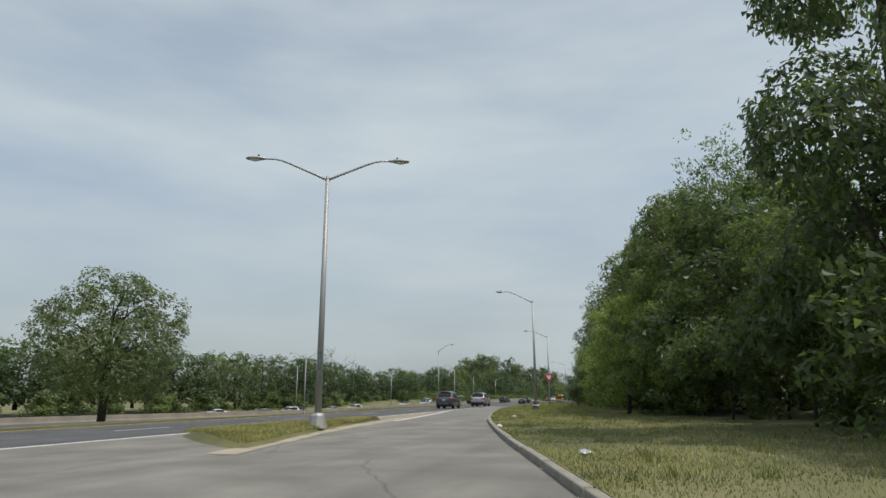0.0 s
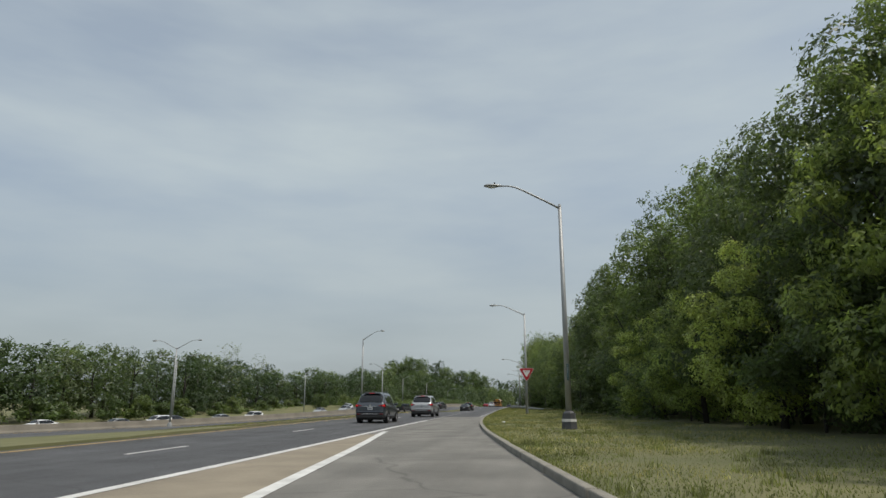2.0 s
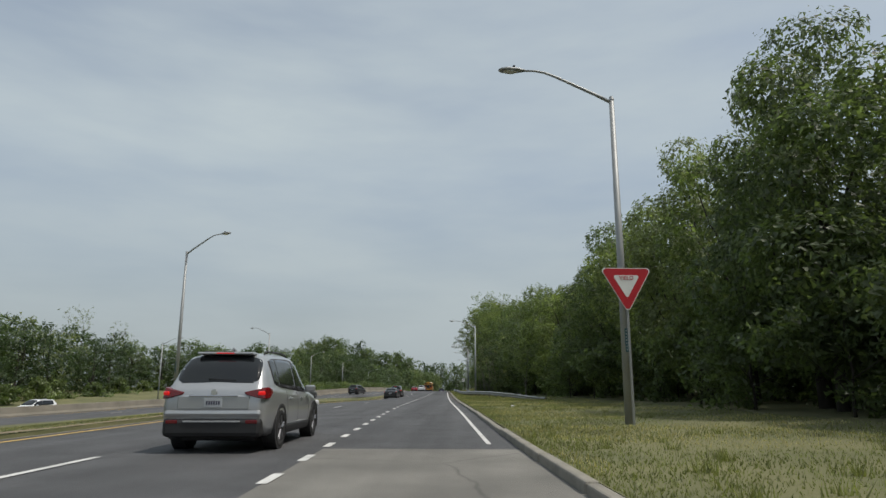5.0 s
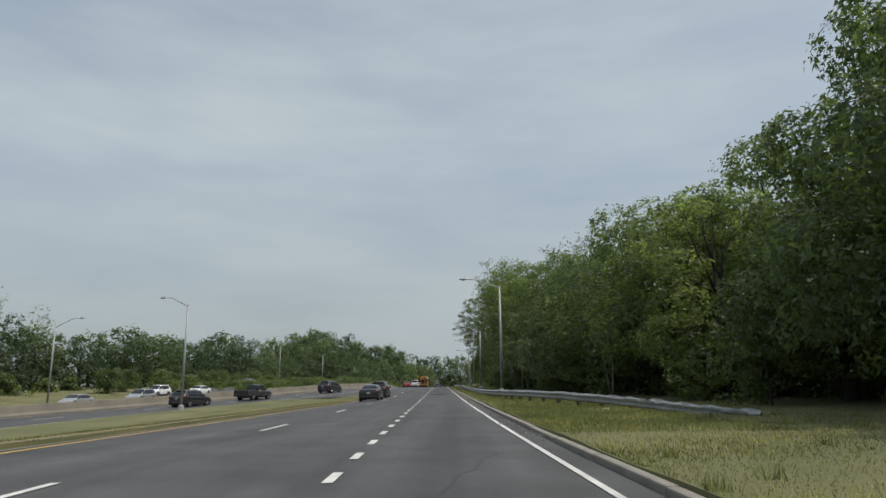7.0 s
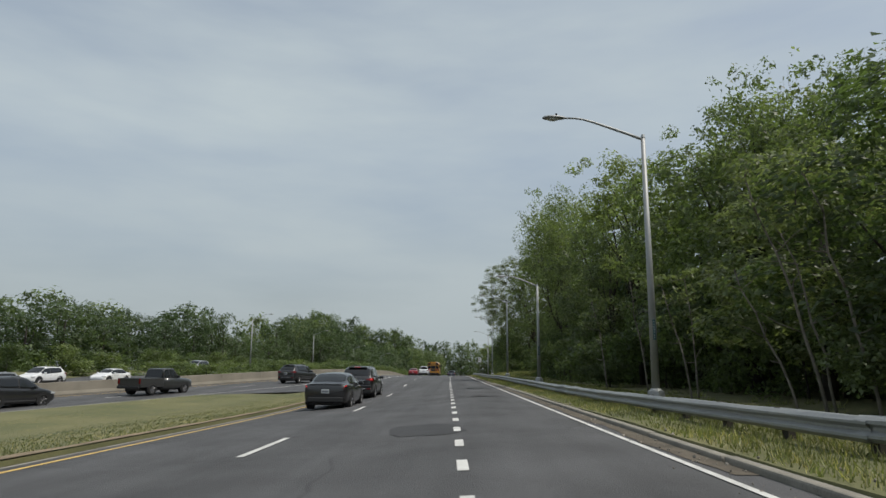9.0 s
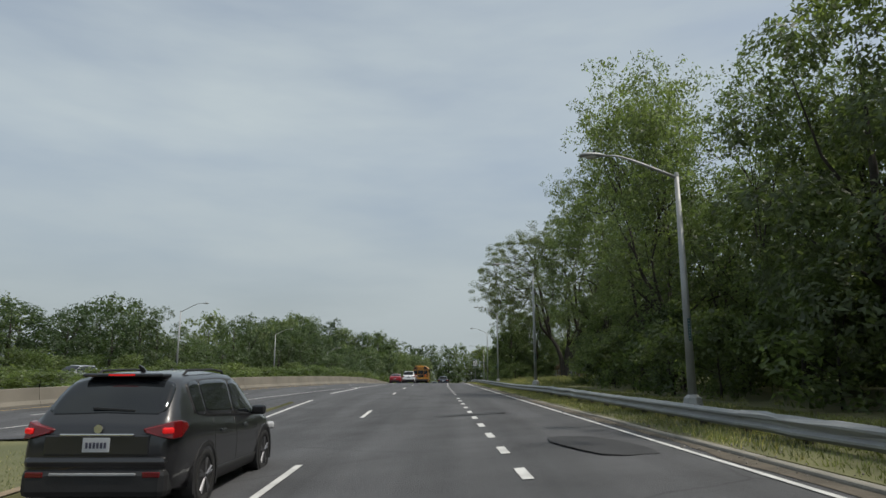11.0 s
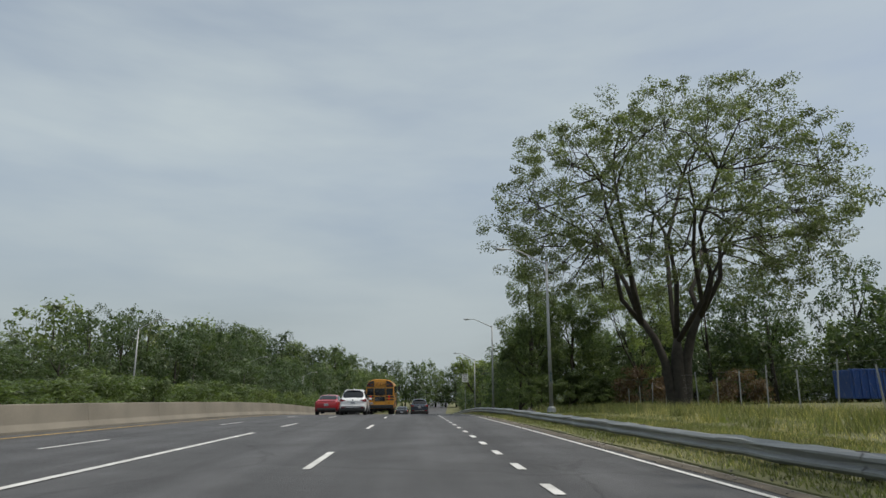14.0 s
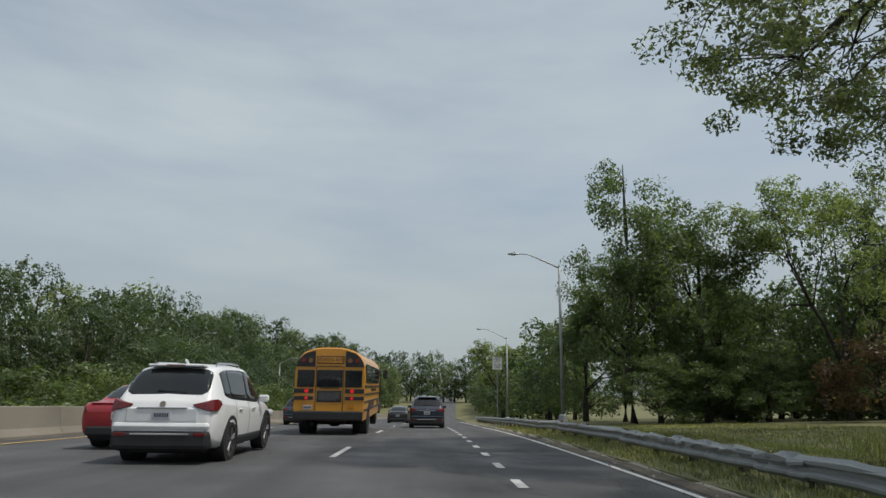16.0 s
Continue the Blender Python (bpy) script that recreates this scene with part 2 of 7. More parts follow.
def thing(name, label, category, group="", kind=""):
    return tagged(new(name), label, category, group, kind)


def box(bm, cx, cy, cz, sx, sy, sz, bevel=0.0, turn=None):
    mat = Matrix.Translation((cx, cy, cz))
    if turn is not None:
        mat = mat @ turn
    r = bmesh.ops.create_cube(bm, size=1.0, matrix=mat @ Matrix.Diagonal((sx, sy, sz, 1)))
    if bevel:
        edges = list({e for v in r["verts"] for e in v.link_edges})
        bmesh.ops.bevel(bm, geom=edges, offset=bevel, segments=2, profile=0.5, affect="EDGES")
    return bm


def rod(bm, a, b, r0, r1=None, n=10):
    a, b = Vector(a), Vector(b)
    d = b - a
    m = Matrix.Translation((a + b) / 2) @ d.to_track_quat("Z", "Y").to_matrix().to_4x4()
    bmesh.ops.create_cone(bm, cap_ends=True, segments=n, radius1=r0, radius2=r0 if r1 is None else r1, depth=d.length, matrix=m)
    return bm


def tube(bm, pts, radii, n=10, flat=1.0):
    pts = [Vector(p) for p in pts]
    rings = []
    for i, p in enumerate(pts):
        d = (pts[min(i + 1, len(pts) - 1)] - pts[max(i - 1, 0)]).normalized()
        side = d.cross(Vector((0, 0, 1)))
        side = side.normalized() if side.length > 1e-3 else Vector((1, 0, 0))
        up = side.cross(d).normalized()
        rings.append([bm.verts.new(p + radii[i] * (math.cos(a) * side + flat * math.sin(a) * up)) for a in [2 * math.pi * k / n for k in range(n)]])
    for r0, r1 in zip(rings, rings[1:]):
        for k in range(n):
            bm.faces.new((r0[k], r0[(k + 1) % n], r1[(k + 1) % n], r1[k]))
    bm.faces.new(rings[0][::-1])
    bm.faces.new(rings[-1])
    return bm


def text_mesh(name, text, size, mat, parent, m, label=""):
    cu = bpy.data.curves.new(name, "FONT")
    cu.body, cu.size, cu.align_x, cu.align_y, cu.extrude = text, size, "CENTER", "CENTER", 0.002
    tmp = bpy.data.objects.new(name, cu)
    me = bpy.data.meshes.new_from_object(tmp)
    bpy.data.objects.remove(tmp)
    me.materials.clear()
    me.materials.append(mat)
    return add_mesh(name, me, parent, label, m)


# ---- plan: x of each line as a function of y ----
def curve(pts, soft=7.0):
    ys = np.arange(-120, 900, 1.0)
    px, py = zip(*[(p[1], p[0]) for p in pts])
    v = np.interp(ys, py, px)
    k = np.exp(-0.5 * (np.arange(-20, 21) / soft) ** 2)
    k /= k.sum()
    v = np.convolve(np.pad(v, 20, mode="reflect", reflect_type="odd"), k, "valid")
    return lambda y: np.interp(y, ys, v)


KERB = curve([(-120, 46), (-60, 30), (-9, 17.0), (-1, 14.8), (13, 11.6), (31, 8.6), (42, 7.15), (50, 6.4), (62, 5.65), (82, 4.9), (100, 4.1), (121, 3.4), (160, 2.4), (185, 1.7), (200, 1.25), (220, 1.0), (240, 1.0), (265, 1.3), (300, 2.4), (355, 4.8), (450, 9.5), (900, 36)], 4)
DOTS = curve([(-120, 8.0), (-20, 5.2), (0, 4.7), (15, 4.4), (30, 3.7), (42, 2.95), (57, 2.3), (85, 0.95), (120, 0.2), (166, -0.9), (196, -1.5), (224, -1.6), (265, -1.25), (300, -0.2), (355, 2.2), (450, 6.8), (900, 33)], 5)
GORE = curve([(-120, 42), (-60, 24), (-20, 13.6), (-7, 10.6), (0.5, 8.9), (15, 6.85), (28, 5.0), (36, 3.65), (42, 3.0), (60, 2.2)], 2.5)
SIDE_R = curve([(-120, -75), (60, -41), (100, -32.5), (124, -27), (144, -23.5), (158, -19), (174, -13.8), (190, -9.9), (197, -8.6), (210, -8.5), (900, 26)], 4)
SIDE_L = curve([(-120, -84), (60, -50), (100, -41), (124, -35), (144, -31), (158, -26.3), (174, -20.8), (190, -16.2), (200, -14.7), (213, -14.0), (241, -12.9), (265, -12.5), (300, -11.6), (355, -9.4), (450, -6.6), (900, 20)], 4)
DROP = curve([(-120, -2.2), (100, -2.0), (130, -1.45), (146, -1.2), (160, -0.85), (174, -0.42), (190, -0.02), (900, 0)], 4)


def yellow(y):
    return DOTS(y) - 6.75


LEFT_FALL = curve([(-120, 0), (84, 0), (92, -0.02), (98, -0.09), (106, -0.21), (115, -0.32), (124, -0.43), (135, -0.60), (143, -0.70), (150, -0.70), (157, -0.52), (166, -0.22), (175, 0), (900, 0)], 3)


def tilt(x, y):
    """How far the lanes fall away towards the median."""
    return LEFT_FALL(y) * np.clip((DOTS(y) + 1.0 - x) / 7.75, 0, 1.05)


GRADE_Y = np.arange(190, 521, 2.0)
GRADE_Z = -0.060 * np.logaddexp(0, (np.minimum(GRADE_Y, 420) - 212) / 6) - 0.034 * 7 * np.logaddexp(0, (np.minimum(GRADE_Y, 410) - 241) / 7)
GRADE_Z[:4] = 0.0


def steeper(y):
    """How far the road has fallen below its first gentle grade."""
    return -0.060 * float(np.logaddexp(0, (min(y, 420) - 212) / 6)) - float(grade(y))


def grade(y):
    return np.interp(y, GRADE_Y, GRADE_Z)


ROWS_Y = np.concatenate([np.arange(-110, -24, 6.0), np.arange(-24, 300, 1.5), np.arange(300, 420, 6.0), np.arange(420, 881, 20.0)])


def ribbon(name, left, right, y0, y1, z, mat, cols=2, kind="structure", label="", category="", step=1.5, lift=None):
    ys = np.arange(y0, y1 + 1e-6, step)
    verts, faces = [], []
    for y in ys:
        a, b = float(left(y)), float(right(y))
        for c in range(cols):
            x = a + (b - a) * c / (cols - 1)
            verts.append((x, y, float(grade(y)) + (z if lift is None else z + float(lift(x, y)))))
    for i in range(len(ys) - 1):
        for c in range(cols - 1):
            k = i * cols + c
            faces.append((k, k + 1, k + cols + 1, k + cols))
    me = mesh_from(name, verts, faces, mat)
    return tagged(add_mesh(name, me), label, category, "", kind)


# ---- ground, roads, markings ----
def side_z(x, y):
    """Height of the side carriageway's level against the main road."""
    return float(DROP(y))


def verge_lift(d, y):
    """Height of the verge d metres behind the kerb: the soil lies low where the kerb has sunk."""
    full = np.interp(d, [0, 0.5, 1.2, 2.2, 3.5, 5, 7, 10, 15, 24, 45, 120, 600, 2500], [0.13, 0.14, 0.15, 0.15, 0.16, 0.18, 0.22, 0.3, 0.45, 0.7, 1.0, 1.1, 1.2, 2.0])
    sunk = np.interp(y, [118, 170], [0.0, 0.85]) * np.interp(d, [0.0, 1.5, 4.0], [1.0, 0.6, 0.0])
    return full * (1 - sunk)


def opposite_sink(d, y):
    """How much lower the ground lies beyond the concrete barrier, d metres behind the carriageway's edge."""
    return float(np.interp(y, [-60, -20, 108, 140, 178, 204], [0.0, 0.38, 0.38, 0.7, 0.7, 0.0]) * np.interp(d, [1.25, 3.0, 18, 35], [0.0, 1.0, 1.0, 0.0]))


def make_ground():
    verts, faces, width = [], [], 0
    for y in ROWS_Y:
        sl, sr, yl, kb = (float(f(y)) for f in (SIDE_L, SIDE_R, yellow, KERB))
        g, dz = float(grade(y)), float(DROP(y))
        a, b = sr + 0.6, yl - 0.55
        fall = float(tilt(b, y))
        a += max(0.0, b - a) * min(1.0, max(0.0, (y - 159) / 12)) ** 0.7
        if a > b - 0.1:
            a = b
        row = [(sl - d, dz + rise - opposite_sink(d, y)) for d, rise in ((2500, 6), (700, 3), (200, 2), (70, 1.0), (35, 0.5), (18, 0.2), (8, 0.1), (3, 0.05), (1.25, 0.0))]
        row += [(sl - 1.2, dz - 0.12), (a - 0.03, dz - 0.12), (a, dz + 0.06 if b - a > 0.2 else fall - 0.12)]
        for k in range(1, 8):
            f = k / 8
            q = min(1.0, (1 - f) / 0.75)
            s = 1 - q * q * (3 - 2 * q) if dz > -0.5 else max(0.0, 1 - (1 - f) / 0.55)
            s = s * s * (3 - 2 * s)
            row.append((a + (b - a) * f, dz * (1 - s) + fall * s + 0.09 * min(1, (b - a) / 3) if b - a > 0.2 else fall - 0.12))
        row += [(b, fall + (0.09 if b - a > 0.2 else -0.12)), (b + 0.03, fall - 0.12), (kb + 0.14, -0.12), (kb + 0.16, float(verge_lift(0, y)))]
        row += [(kb + 0.16 + d, float(verge_lift(d, y))) for d in (0.5, 1.2, 2.2, 3.5, 5, 7, 10, 15, 24, 45, 120, 600, 2500)]
        width = len(row)
        for i, (x, z) in enumerate(row):
            bumpy = 0.035 * noise.noise((x * 0.35, y * 0.35, 0)) if z > -0.1 and 2 < i < width - 3 else 0
            verts.append((x, y, z + g + bumpy))
    for i in range(len(ROWS_Y) - 1):
        for c in range(width - 1):
            k = i * width + c
            faces.append((k, k + 1, k + width + 1, k + width))
    me = mesh_from("ground", verts, faces, M_GRASS_GROUND)
    return tagged(add_mesh("ground", me), "dry mown grass verge and median with bare patches", "ground", "", "structure")


make_ground()
OPPOSITE = curve([(-120, -100), (0, -71), (60, -56.5), (84, -50.5), (92, -48.6), (110, -45.2), (122, -43), (140, -41), (160, -39.8), (180, -38.3), (200, -36), (240, -33), (300, -29.5), (340, -26.5), (900, 0)], 8)


def opposite_z(x, y):
    return float(DROP(y)) - opposite_sink(float(SIDE_L(y)) - x, y) + float(np.interp(float(SIDE_L(y)) - x, [0, 1.25, 3, 8, 18, 35], [0, 0, 0.05, 0.1, 0.2, 0.5])) + 0.06


ribbon("road_opposite", lambda y: OPPOSITE(y) - 4.0, lambda y: OPPOSITE(y) + 4.0, -100, 340, 0.0, M_ASPHALT, 5, label="asphalt carriageway of the opposing traffic behind the barrier", category="road", lift=opposite_z)
ribbon("road", lambda y: yellow(y) - 0.55, lambda y: DOTS(y) if y < 65 else KERB(y), -100, 300, 0.0, M_ASPHALT, 9, lift=tilt, label="dark worn asphalt highway with patched lanes", category="road")
ribbon("road_far", lambda y: SIDE_L(y) - 1.2, KERB, 300, 880, 0.0, M_ASPHALT, 6, label="dark asphalt highway running on into the distance", category="road", step=10)
ribbon("road_side", lambda y: SIDE_L(y) - 1.2, lambda y: min(SIDE_R(y) + 0.6, yellow(y) - 0.55) if y < 192 else yellow(y) - 0.55, -100, 300, 0.0, M_ASPHALT, 6, label="lower asphalt carriageway that merges beside the highway", category="road", lift=side_z)


def merge_z(x, y):
    """Height between the side carriageway and the main road."""
    a, b = float(SIDE_R(y)) + 0.6, float(yellow(y)) - 0.55
    f = min(1.0, max(0.0, (x - a) / max(0.1, b - a)))
    return float(DROP(y)) * (1 - f) + float(tilt(b, y)) * f


ribbon("road_merge", lambda y: min(SIDE_R(y) + 0.6, yellow(y) - 0.56), lambda y: yellow(y) - 0.55, 160, 192, -0.004, M_ASPHALT, 6, label="worn asphalt where the median ends between two roads", category="road", lift=merge_z)
ribbon("ramp", lambda y: DOTS(y), lambda y: KERB(y) + 0.02, -100, 65, 0.004, M_CONCRETE_ROAD, 6, label="pale worn concrete entrance ramp", category="road")


def third(y, k):
    a = DOTS(y) - 3.4
    return a + (SIDE_L(y) - a) * k / 3


def line(name, centre, width, y0, y1, mat, label, z=0.012, step=1.5, lift=None):
    ob = ribbon(name, lambda y: centre(y) - width / 2, lambda y: centre(y) + width / 2, y0, y1, z, mat, 2, "structure", label, "road marking", step, lift=lift)
    return ob


line("edge_line_right", lambda y: KERB(y) - 0.5, 0.10, 66, 300, M_WHITE, "worn solid white edge line")
line("edge_line_left", yellow, 0.13, -60, 158, M_YELLOW, "faded solid yellow edge line", lift=tilt)
line("median_edging", lambda y: yellow(y) - 0.40, 0.10, 40, 158, M_KERB, "pale worn concrete edging beside the median", lift=tilt)
ribbon("median_soil", lambda y: yellow(y) - 0.80 - 0.12 * noise.noise((y * 0.6, 2.2, 0)), lambda y: yellow(y) - 0.57, 40, 158, 0.118, M_SOIL, 3, label="bare soil at the rim of the median", category="soil", step=0.5, lift=tilt)
line("edge_line_merge", yellow, 0.13, 158, 172, M_WHITE, "worn solid white line before the merge", lift=tilt)
line("gore_line_outer", DOTS, 0.22, -60, 54, M_WHITE, "solid white line beside the gore")
line("gore_line_inner", lambda y: GORE(y) + 0.12, 0.24, 11, 36.5, M_WHITE, "solid white line along the ramp")
ribbon("gore_fill", lambda y: DOTS(y) + 0.13, lambda y: GORE(y), 13, 35, 0.009, M_GORE, 3, label="sandy worn paving between the converging lines", category="road")
line("side_edge_line", lambda y: SIDE_L(y) + 0.1, 0.13, 60, 300, M_YELLOW, "faded edge line beside the concrete wall", lift=side_z)
line("side_right_line", lambda y: SIDE_R(y) + 0.1, 0.13, 90, 198, M_WHITE, "white edge line of the merging carriageway", lift=side_z)
line("merge_line", lambda y: third(y, 1) if y > 190 else DOTS(y) - 6.95, 0.16, 178, 212, M_WHITE, "solid white line where two carriageways merge")


def dashes(name, centre, width, length, gap, y0, y1, label, group, lift=None):
    y = y0
    while y < y1:
        line(name, centre, width, y, y + length, M_WHITE, label, step=length / 2, lift=lift)["group"] = group
        y += length + gap


LANE = curve([(-120, -3.4), (60, -3.4), (140, -3.4), (170, -3.3), (188, -3.45), (204, -3.3), (214, -3.1), (900, -3.1)])
dashes("lane_dash", lambda y: DOTS(y) + LANE(y), 0.13, 3.0, 9.2, -25.0, 80, "worn white lane dash on the asphalt", "lane dashes")
dashes("lane_dash", lambda y: DOTS(y) + LANE(y), 0.13, 3.0, 9.2, 88.2, 165, "worn white lane dash on the asphalt", "lane dashes", tilt)
dashes("lane_dash", lambda y: DOTS(y) + LANE(y), 0.13, 3.0, 9.2, 176.6, 300, "worn white lane dash on the asphalt", "lane dashes")
dashes("lane_dash", lambda y: third(y, 1), 0.13, 3.0, 9.2, 215, 300, "worn white lane dash on the asphalt", "lane dashes")
dashes("lane_dash", lambda y: (SIDE_L(y) + SIDE_R(y)) / 2 if y < 196 else third(y, 2), 0.13, 3.0, 9.2, 120, 300, "worn white lane dash on the asphalt", "lane dashes", side_z)
dashes("merge_dot", DOTS, 0.14, 0.9, 1.45, 55.9, 84, "short white dotted line beside the acceleration lane", "merge dots")
dashes("merge_dot", DOTS, 0.14, 0.9, 1.52, 86.12, 172, "short white dotted line beside the acceleration lane", "merge dots", tilt)
dashes("merge_dot", DOTS, 0.14, 0.9, 1.6, 175.75, 262, "short white dotted line beside the acceleration lane", "merge dots")


# joints and patches of the paving
def patch(x, y, sx, sy, mat, label, turn=0.0, seed=0):
    r = random.Random(seed)
    n = 14
    vs = []
    for k in range(n):
        a = 2 * math.pi * k / n
        c, s = math.cos(a), math.sin(a)
        q = (abs(c) ** 4 + abs(s) ** 4) ** -0.25
        px, py = sx / 2 * c * q * r.uniform(0.9, 1.05), sy / 2 * s * q * r.uniform(0.9, 1.05)
        vs.append((x + px * math.cos(turn) - py * math.sin(turn), y + px * math.sin(turn) + py * math.cos(turn)))
    me = mesh_from("patch", [(a, b, 0.007 + float(grade(b) + tilt(a, b))) for a, b in vs], [tuple(range(n))], mat)
    return tagged(add_mesh("road_patch", me), label, "road patch", "road patches", "structure")


# darker areas and thin strips laid just above the paving
M_DARK_PATCH = material("dark_road_patch", (0.035, 0.035, 0.037), 0.75, 0, 0.2, 1.5, 0.4, 40)
for k, (x, y, sx, sy) in enumerate([(4.4, 58.5, 2.4, 0.12), (5.2, 38.5, 3.2, 0.10), (6.8, 33.0, 0.9, 0.25), (-0.6, 128, 1.5, 2.6), (0.6, 142, 2.4, 1.0), (-0.8, 160.5, 2.2, 0.7), (1.0, 152, 1.2, 2.8), (-0.4, 178, 1.5, 1.2), (0.2, 176.4, 1.1, 0.5)]):
    patch(x, y, sx, sy, M_DARK_PATCH, "dark patch on the worn pavement", 0.03 * k, k)


# kerb along the ramp and verge, in cast lengths
def make_kerb():
    root = tagged(new("kerb"), "low weathered concrete kerb along the grass verge", "kerb", "", "structure")
    bm = bmesh.new()
    box(bm, 0, 0, 0.02, 0.17, 2.96, 0.26, 0.03)
    first = part("kerb_stone", bm, M_KERB, root)
    me = first.data
    y, k = -30.0, 0
    r = random.Random(5)
    while y < 300:
        x0, x1 = float(KERB(y)), float(KERB(y + 3))
        ob = first if k == 0 else new("kerb_stone", me)
        ob.parent = root
        low = float(np.interp(y, [66, 70, 120, 150, 175], [-0.015, -0.05, -0.06, -0.09, -0.16]))
        ob.matrix_local = Matrix.Translation(((x0 + x1) / 2 + 0.085 + r.uniform(-0.012, 0.012), y + 1.5, float(grade(y + 1.5)) + low + r.uniform(-0.012, 0.006))) @ Matrix.Rotation(-math.atan2(x1 - x0, 3), 4, "Z")
        y, k = y + 3, k + 1


make_kerb()


def make_gutter():
    """Sand, gravel and dead leaves that have gathered between the edge line and the guardrail."""
    edge = lambda y: KERB(y) - 0.30 + 0.16 * noise.noise((y * 0.45, 3.3, 0)) + 0.08 * noise.noise((y * 1.7, 1.1, 0))
    ribbon("dirt_strip", edge, lambda y: KERB(y) + 0.02, 122, 300, 0.009, M_GRIT, 4, label="strip of dark grit and sand along the road edge", category="dirt", step=0.5)
    rs = np.random.RandomState(15)
    bm = bmesh.new()
    bmesh.ops.create_icosphere(bm, subdivisions=1, radius=1.0)
    unit = np.array([v.co[:] for v in bm.verts])
    tris = np.array([[v.index for v in f.verts] for f in bm.faces])
    bm.free()
    n = 2600
    y = rs.uniform(96, 262, n)
    x = KERB(y) + rs.normal(size=n) * 0.26 - 0.02
    r = 0.008 + 0.03 * rs.rand(n) ** 3
    squash = rs.uniform(0.5, 1.0, (n, 1, 3))
    v = unit[None] * squash * r[:, None, None] * (1 + 0.25 * rs.normal(size=(n, 12, 1)))
    v += np.stack([x, y, grade(y) + 0.012 + np.where(x > KERB(y) + 0.16, verge_lift(0.1, y), 0.0)], 1)[:, None]
    f = (tris[None] + 12 * np.arange(n)[:, None, None]).reshape(-1, 3)
    me = mesh_from("gravel", v.reshape(-1, 3).tolist(), f.tolist(), M_PEBBLE)
    tagged(add_mesh("gravel", me), "loose gravel and crumbs of asphalt along the kerb", "gravel", "", "stuff")


make_gutter()


def island_spot(v, f):
    """A place on the island: v runs from its slanting near end to the nose, f from the highway to the ramp."""
    near = -2.6 - 4.4 * f
    y = near + (12.4 - near) * v
    a, b = DOTS(y) + 0.75, GORE(y) - 0.35
    pinch = np.maximum(0.0, (y + 4) / 16.5) ** 1.5
    a, b = a + (b - a) * 0.55 * pinch, b - (b - a) * 0.4 * pinch
    return y, a + (b - a) * f, 0.11 + 0.14 * np.sin(math.pi * f) * (1 - 0.8 * pinch)


def make_island():
    """Grass island between the ramp and the highway, ending in a sandy nose."""
    verts, faces, n, rows = [], [], 11, 34
    for i in range(rows + 1):
        for c in range(n):
            f = c / (n - 1)
            y, x, rise = island_spot(i / rows, f)
            edge = c in (0, n - 1) or i in (0, rows)
            z = 0.0 if edge else rise + 0.03 * noise.noise((y * 0.6, c * 0.7, 2))
            verts.append((x + 0.12 * noise.noise((y * 0.5, c, 5)) * edge, y + 0.15 * noise.noise((c * 0.9, y, 8)) * edge, z + 0.005))
    for i in range(rows):
        for c in range(n - 1):
            k = i * n + c
            faces.append((k, k + 1, k + n + 1, k + n))
    me = mesh_from("traffic_island", verts, faces, M_GRASS_GROUND)
    tagged(add_mesh("traffic_island", me), "grass traffic island with a sandy broken edge", "traffic island", "", "structure")
    ribbon("sand_strip", lambda y: GORE(y) - 0.75 + 0.2 * noise.noise((y * 0.7, 4.0, 0)), lambda y: GORE(y) - 0.02 + 0.12 * noise.noise((y * 0.9, 9.0, 0)), -8, 15, 0.014, M_SAND, 3, label="strip of pale sand and dirt beside the island", category="dirt", step=0.5)


make_island()


# ---- street lamps ----
def lamp_head(parent, x, y, z, toward):
    bm = bmesh.new()
    secs = [(-0.05, 0.03, 0.03), (0.08, 0.09, 0.05), (0.25, 0.15, 0.075), (0.5, 0.165, 0.08), (0.68, 0.13, 0.06), (0.76, 0.05, 0.025)]
    rings = []
    for d, w, h in secs:
        rings.append([bm.verts.new((x + toward * d, y + w * math.cos(a), z + h * math.sin(a) * (1.15 if math.sin(a) > 0 else 0.6))) for a in [2 * math.pi * k / 12 for k in range(12)]])
    for r0, r1 in zip(rings, rings[1:]):
        for k in range(12):
            bm.faces.new((r0[k], r0[(k + 1) % 12], r1[(k + 1) % 12], r1[k]))
    bm.faces.new(rings[0])
    bm.faces.new(rings[-1])
    bmesh.ops.recalc_face_normals(bm, faces=bm.faces)
    head = part("lamp_head", bm, M_POLE, parent, "grey cobra-head luminaire", True)
    bm = bmesh.new()
    bmesh.ops.create_uvsphere(bm, u_segments=12, v_segments=6, radius=1, matrix=Matrix.Translation((x + toward * 0.42, y, z - 0.035)) @ Matrix.Diagonal((0.2, 0.12, 0.06, 1)))
    part("lens", bm, M_LENS, head, "", True)
    bm = bmesh.new()
    rod(bm, (x + toward * 0.3, y, z + 0.07), (x + toward * 0.3, y, z + 0.16), 0.035)
    part("photocell", bm, M_BLACK, head)


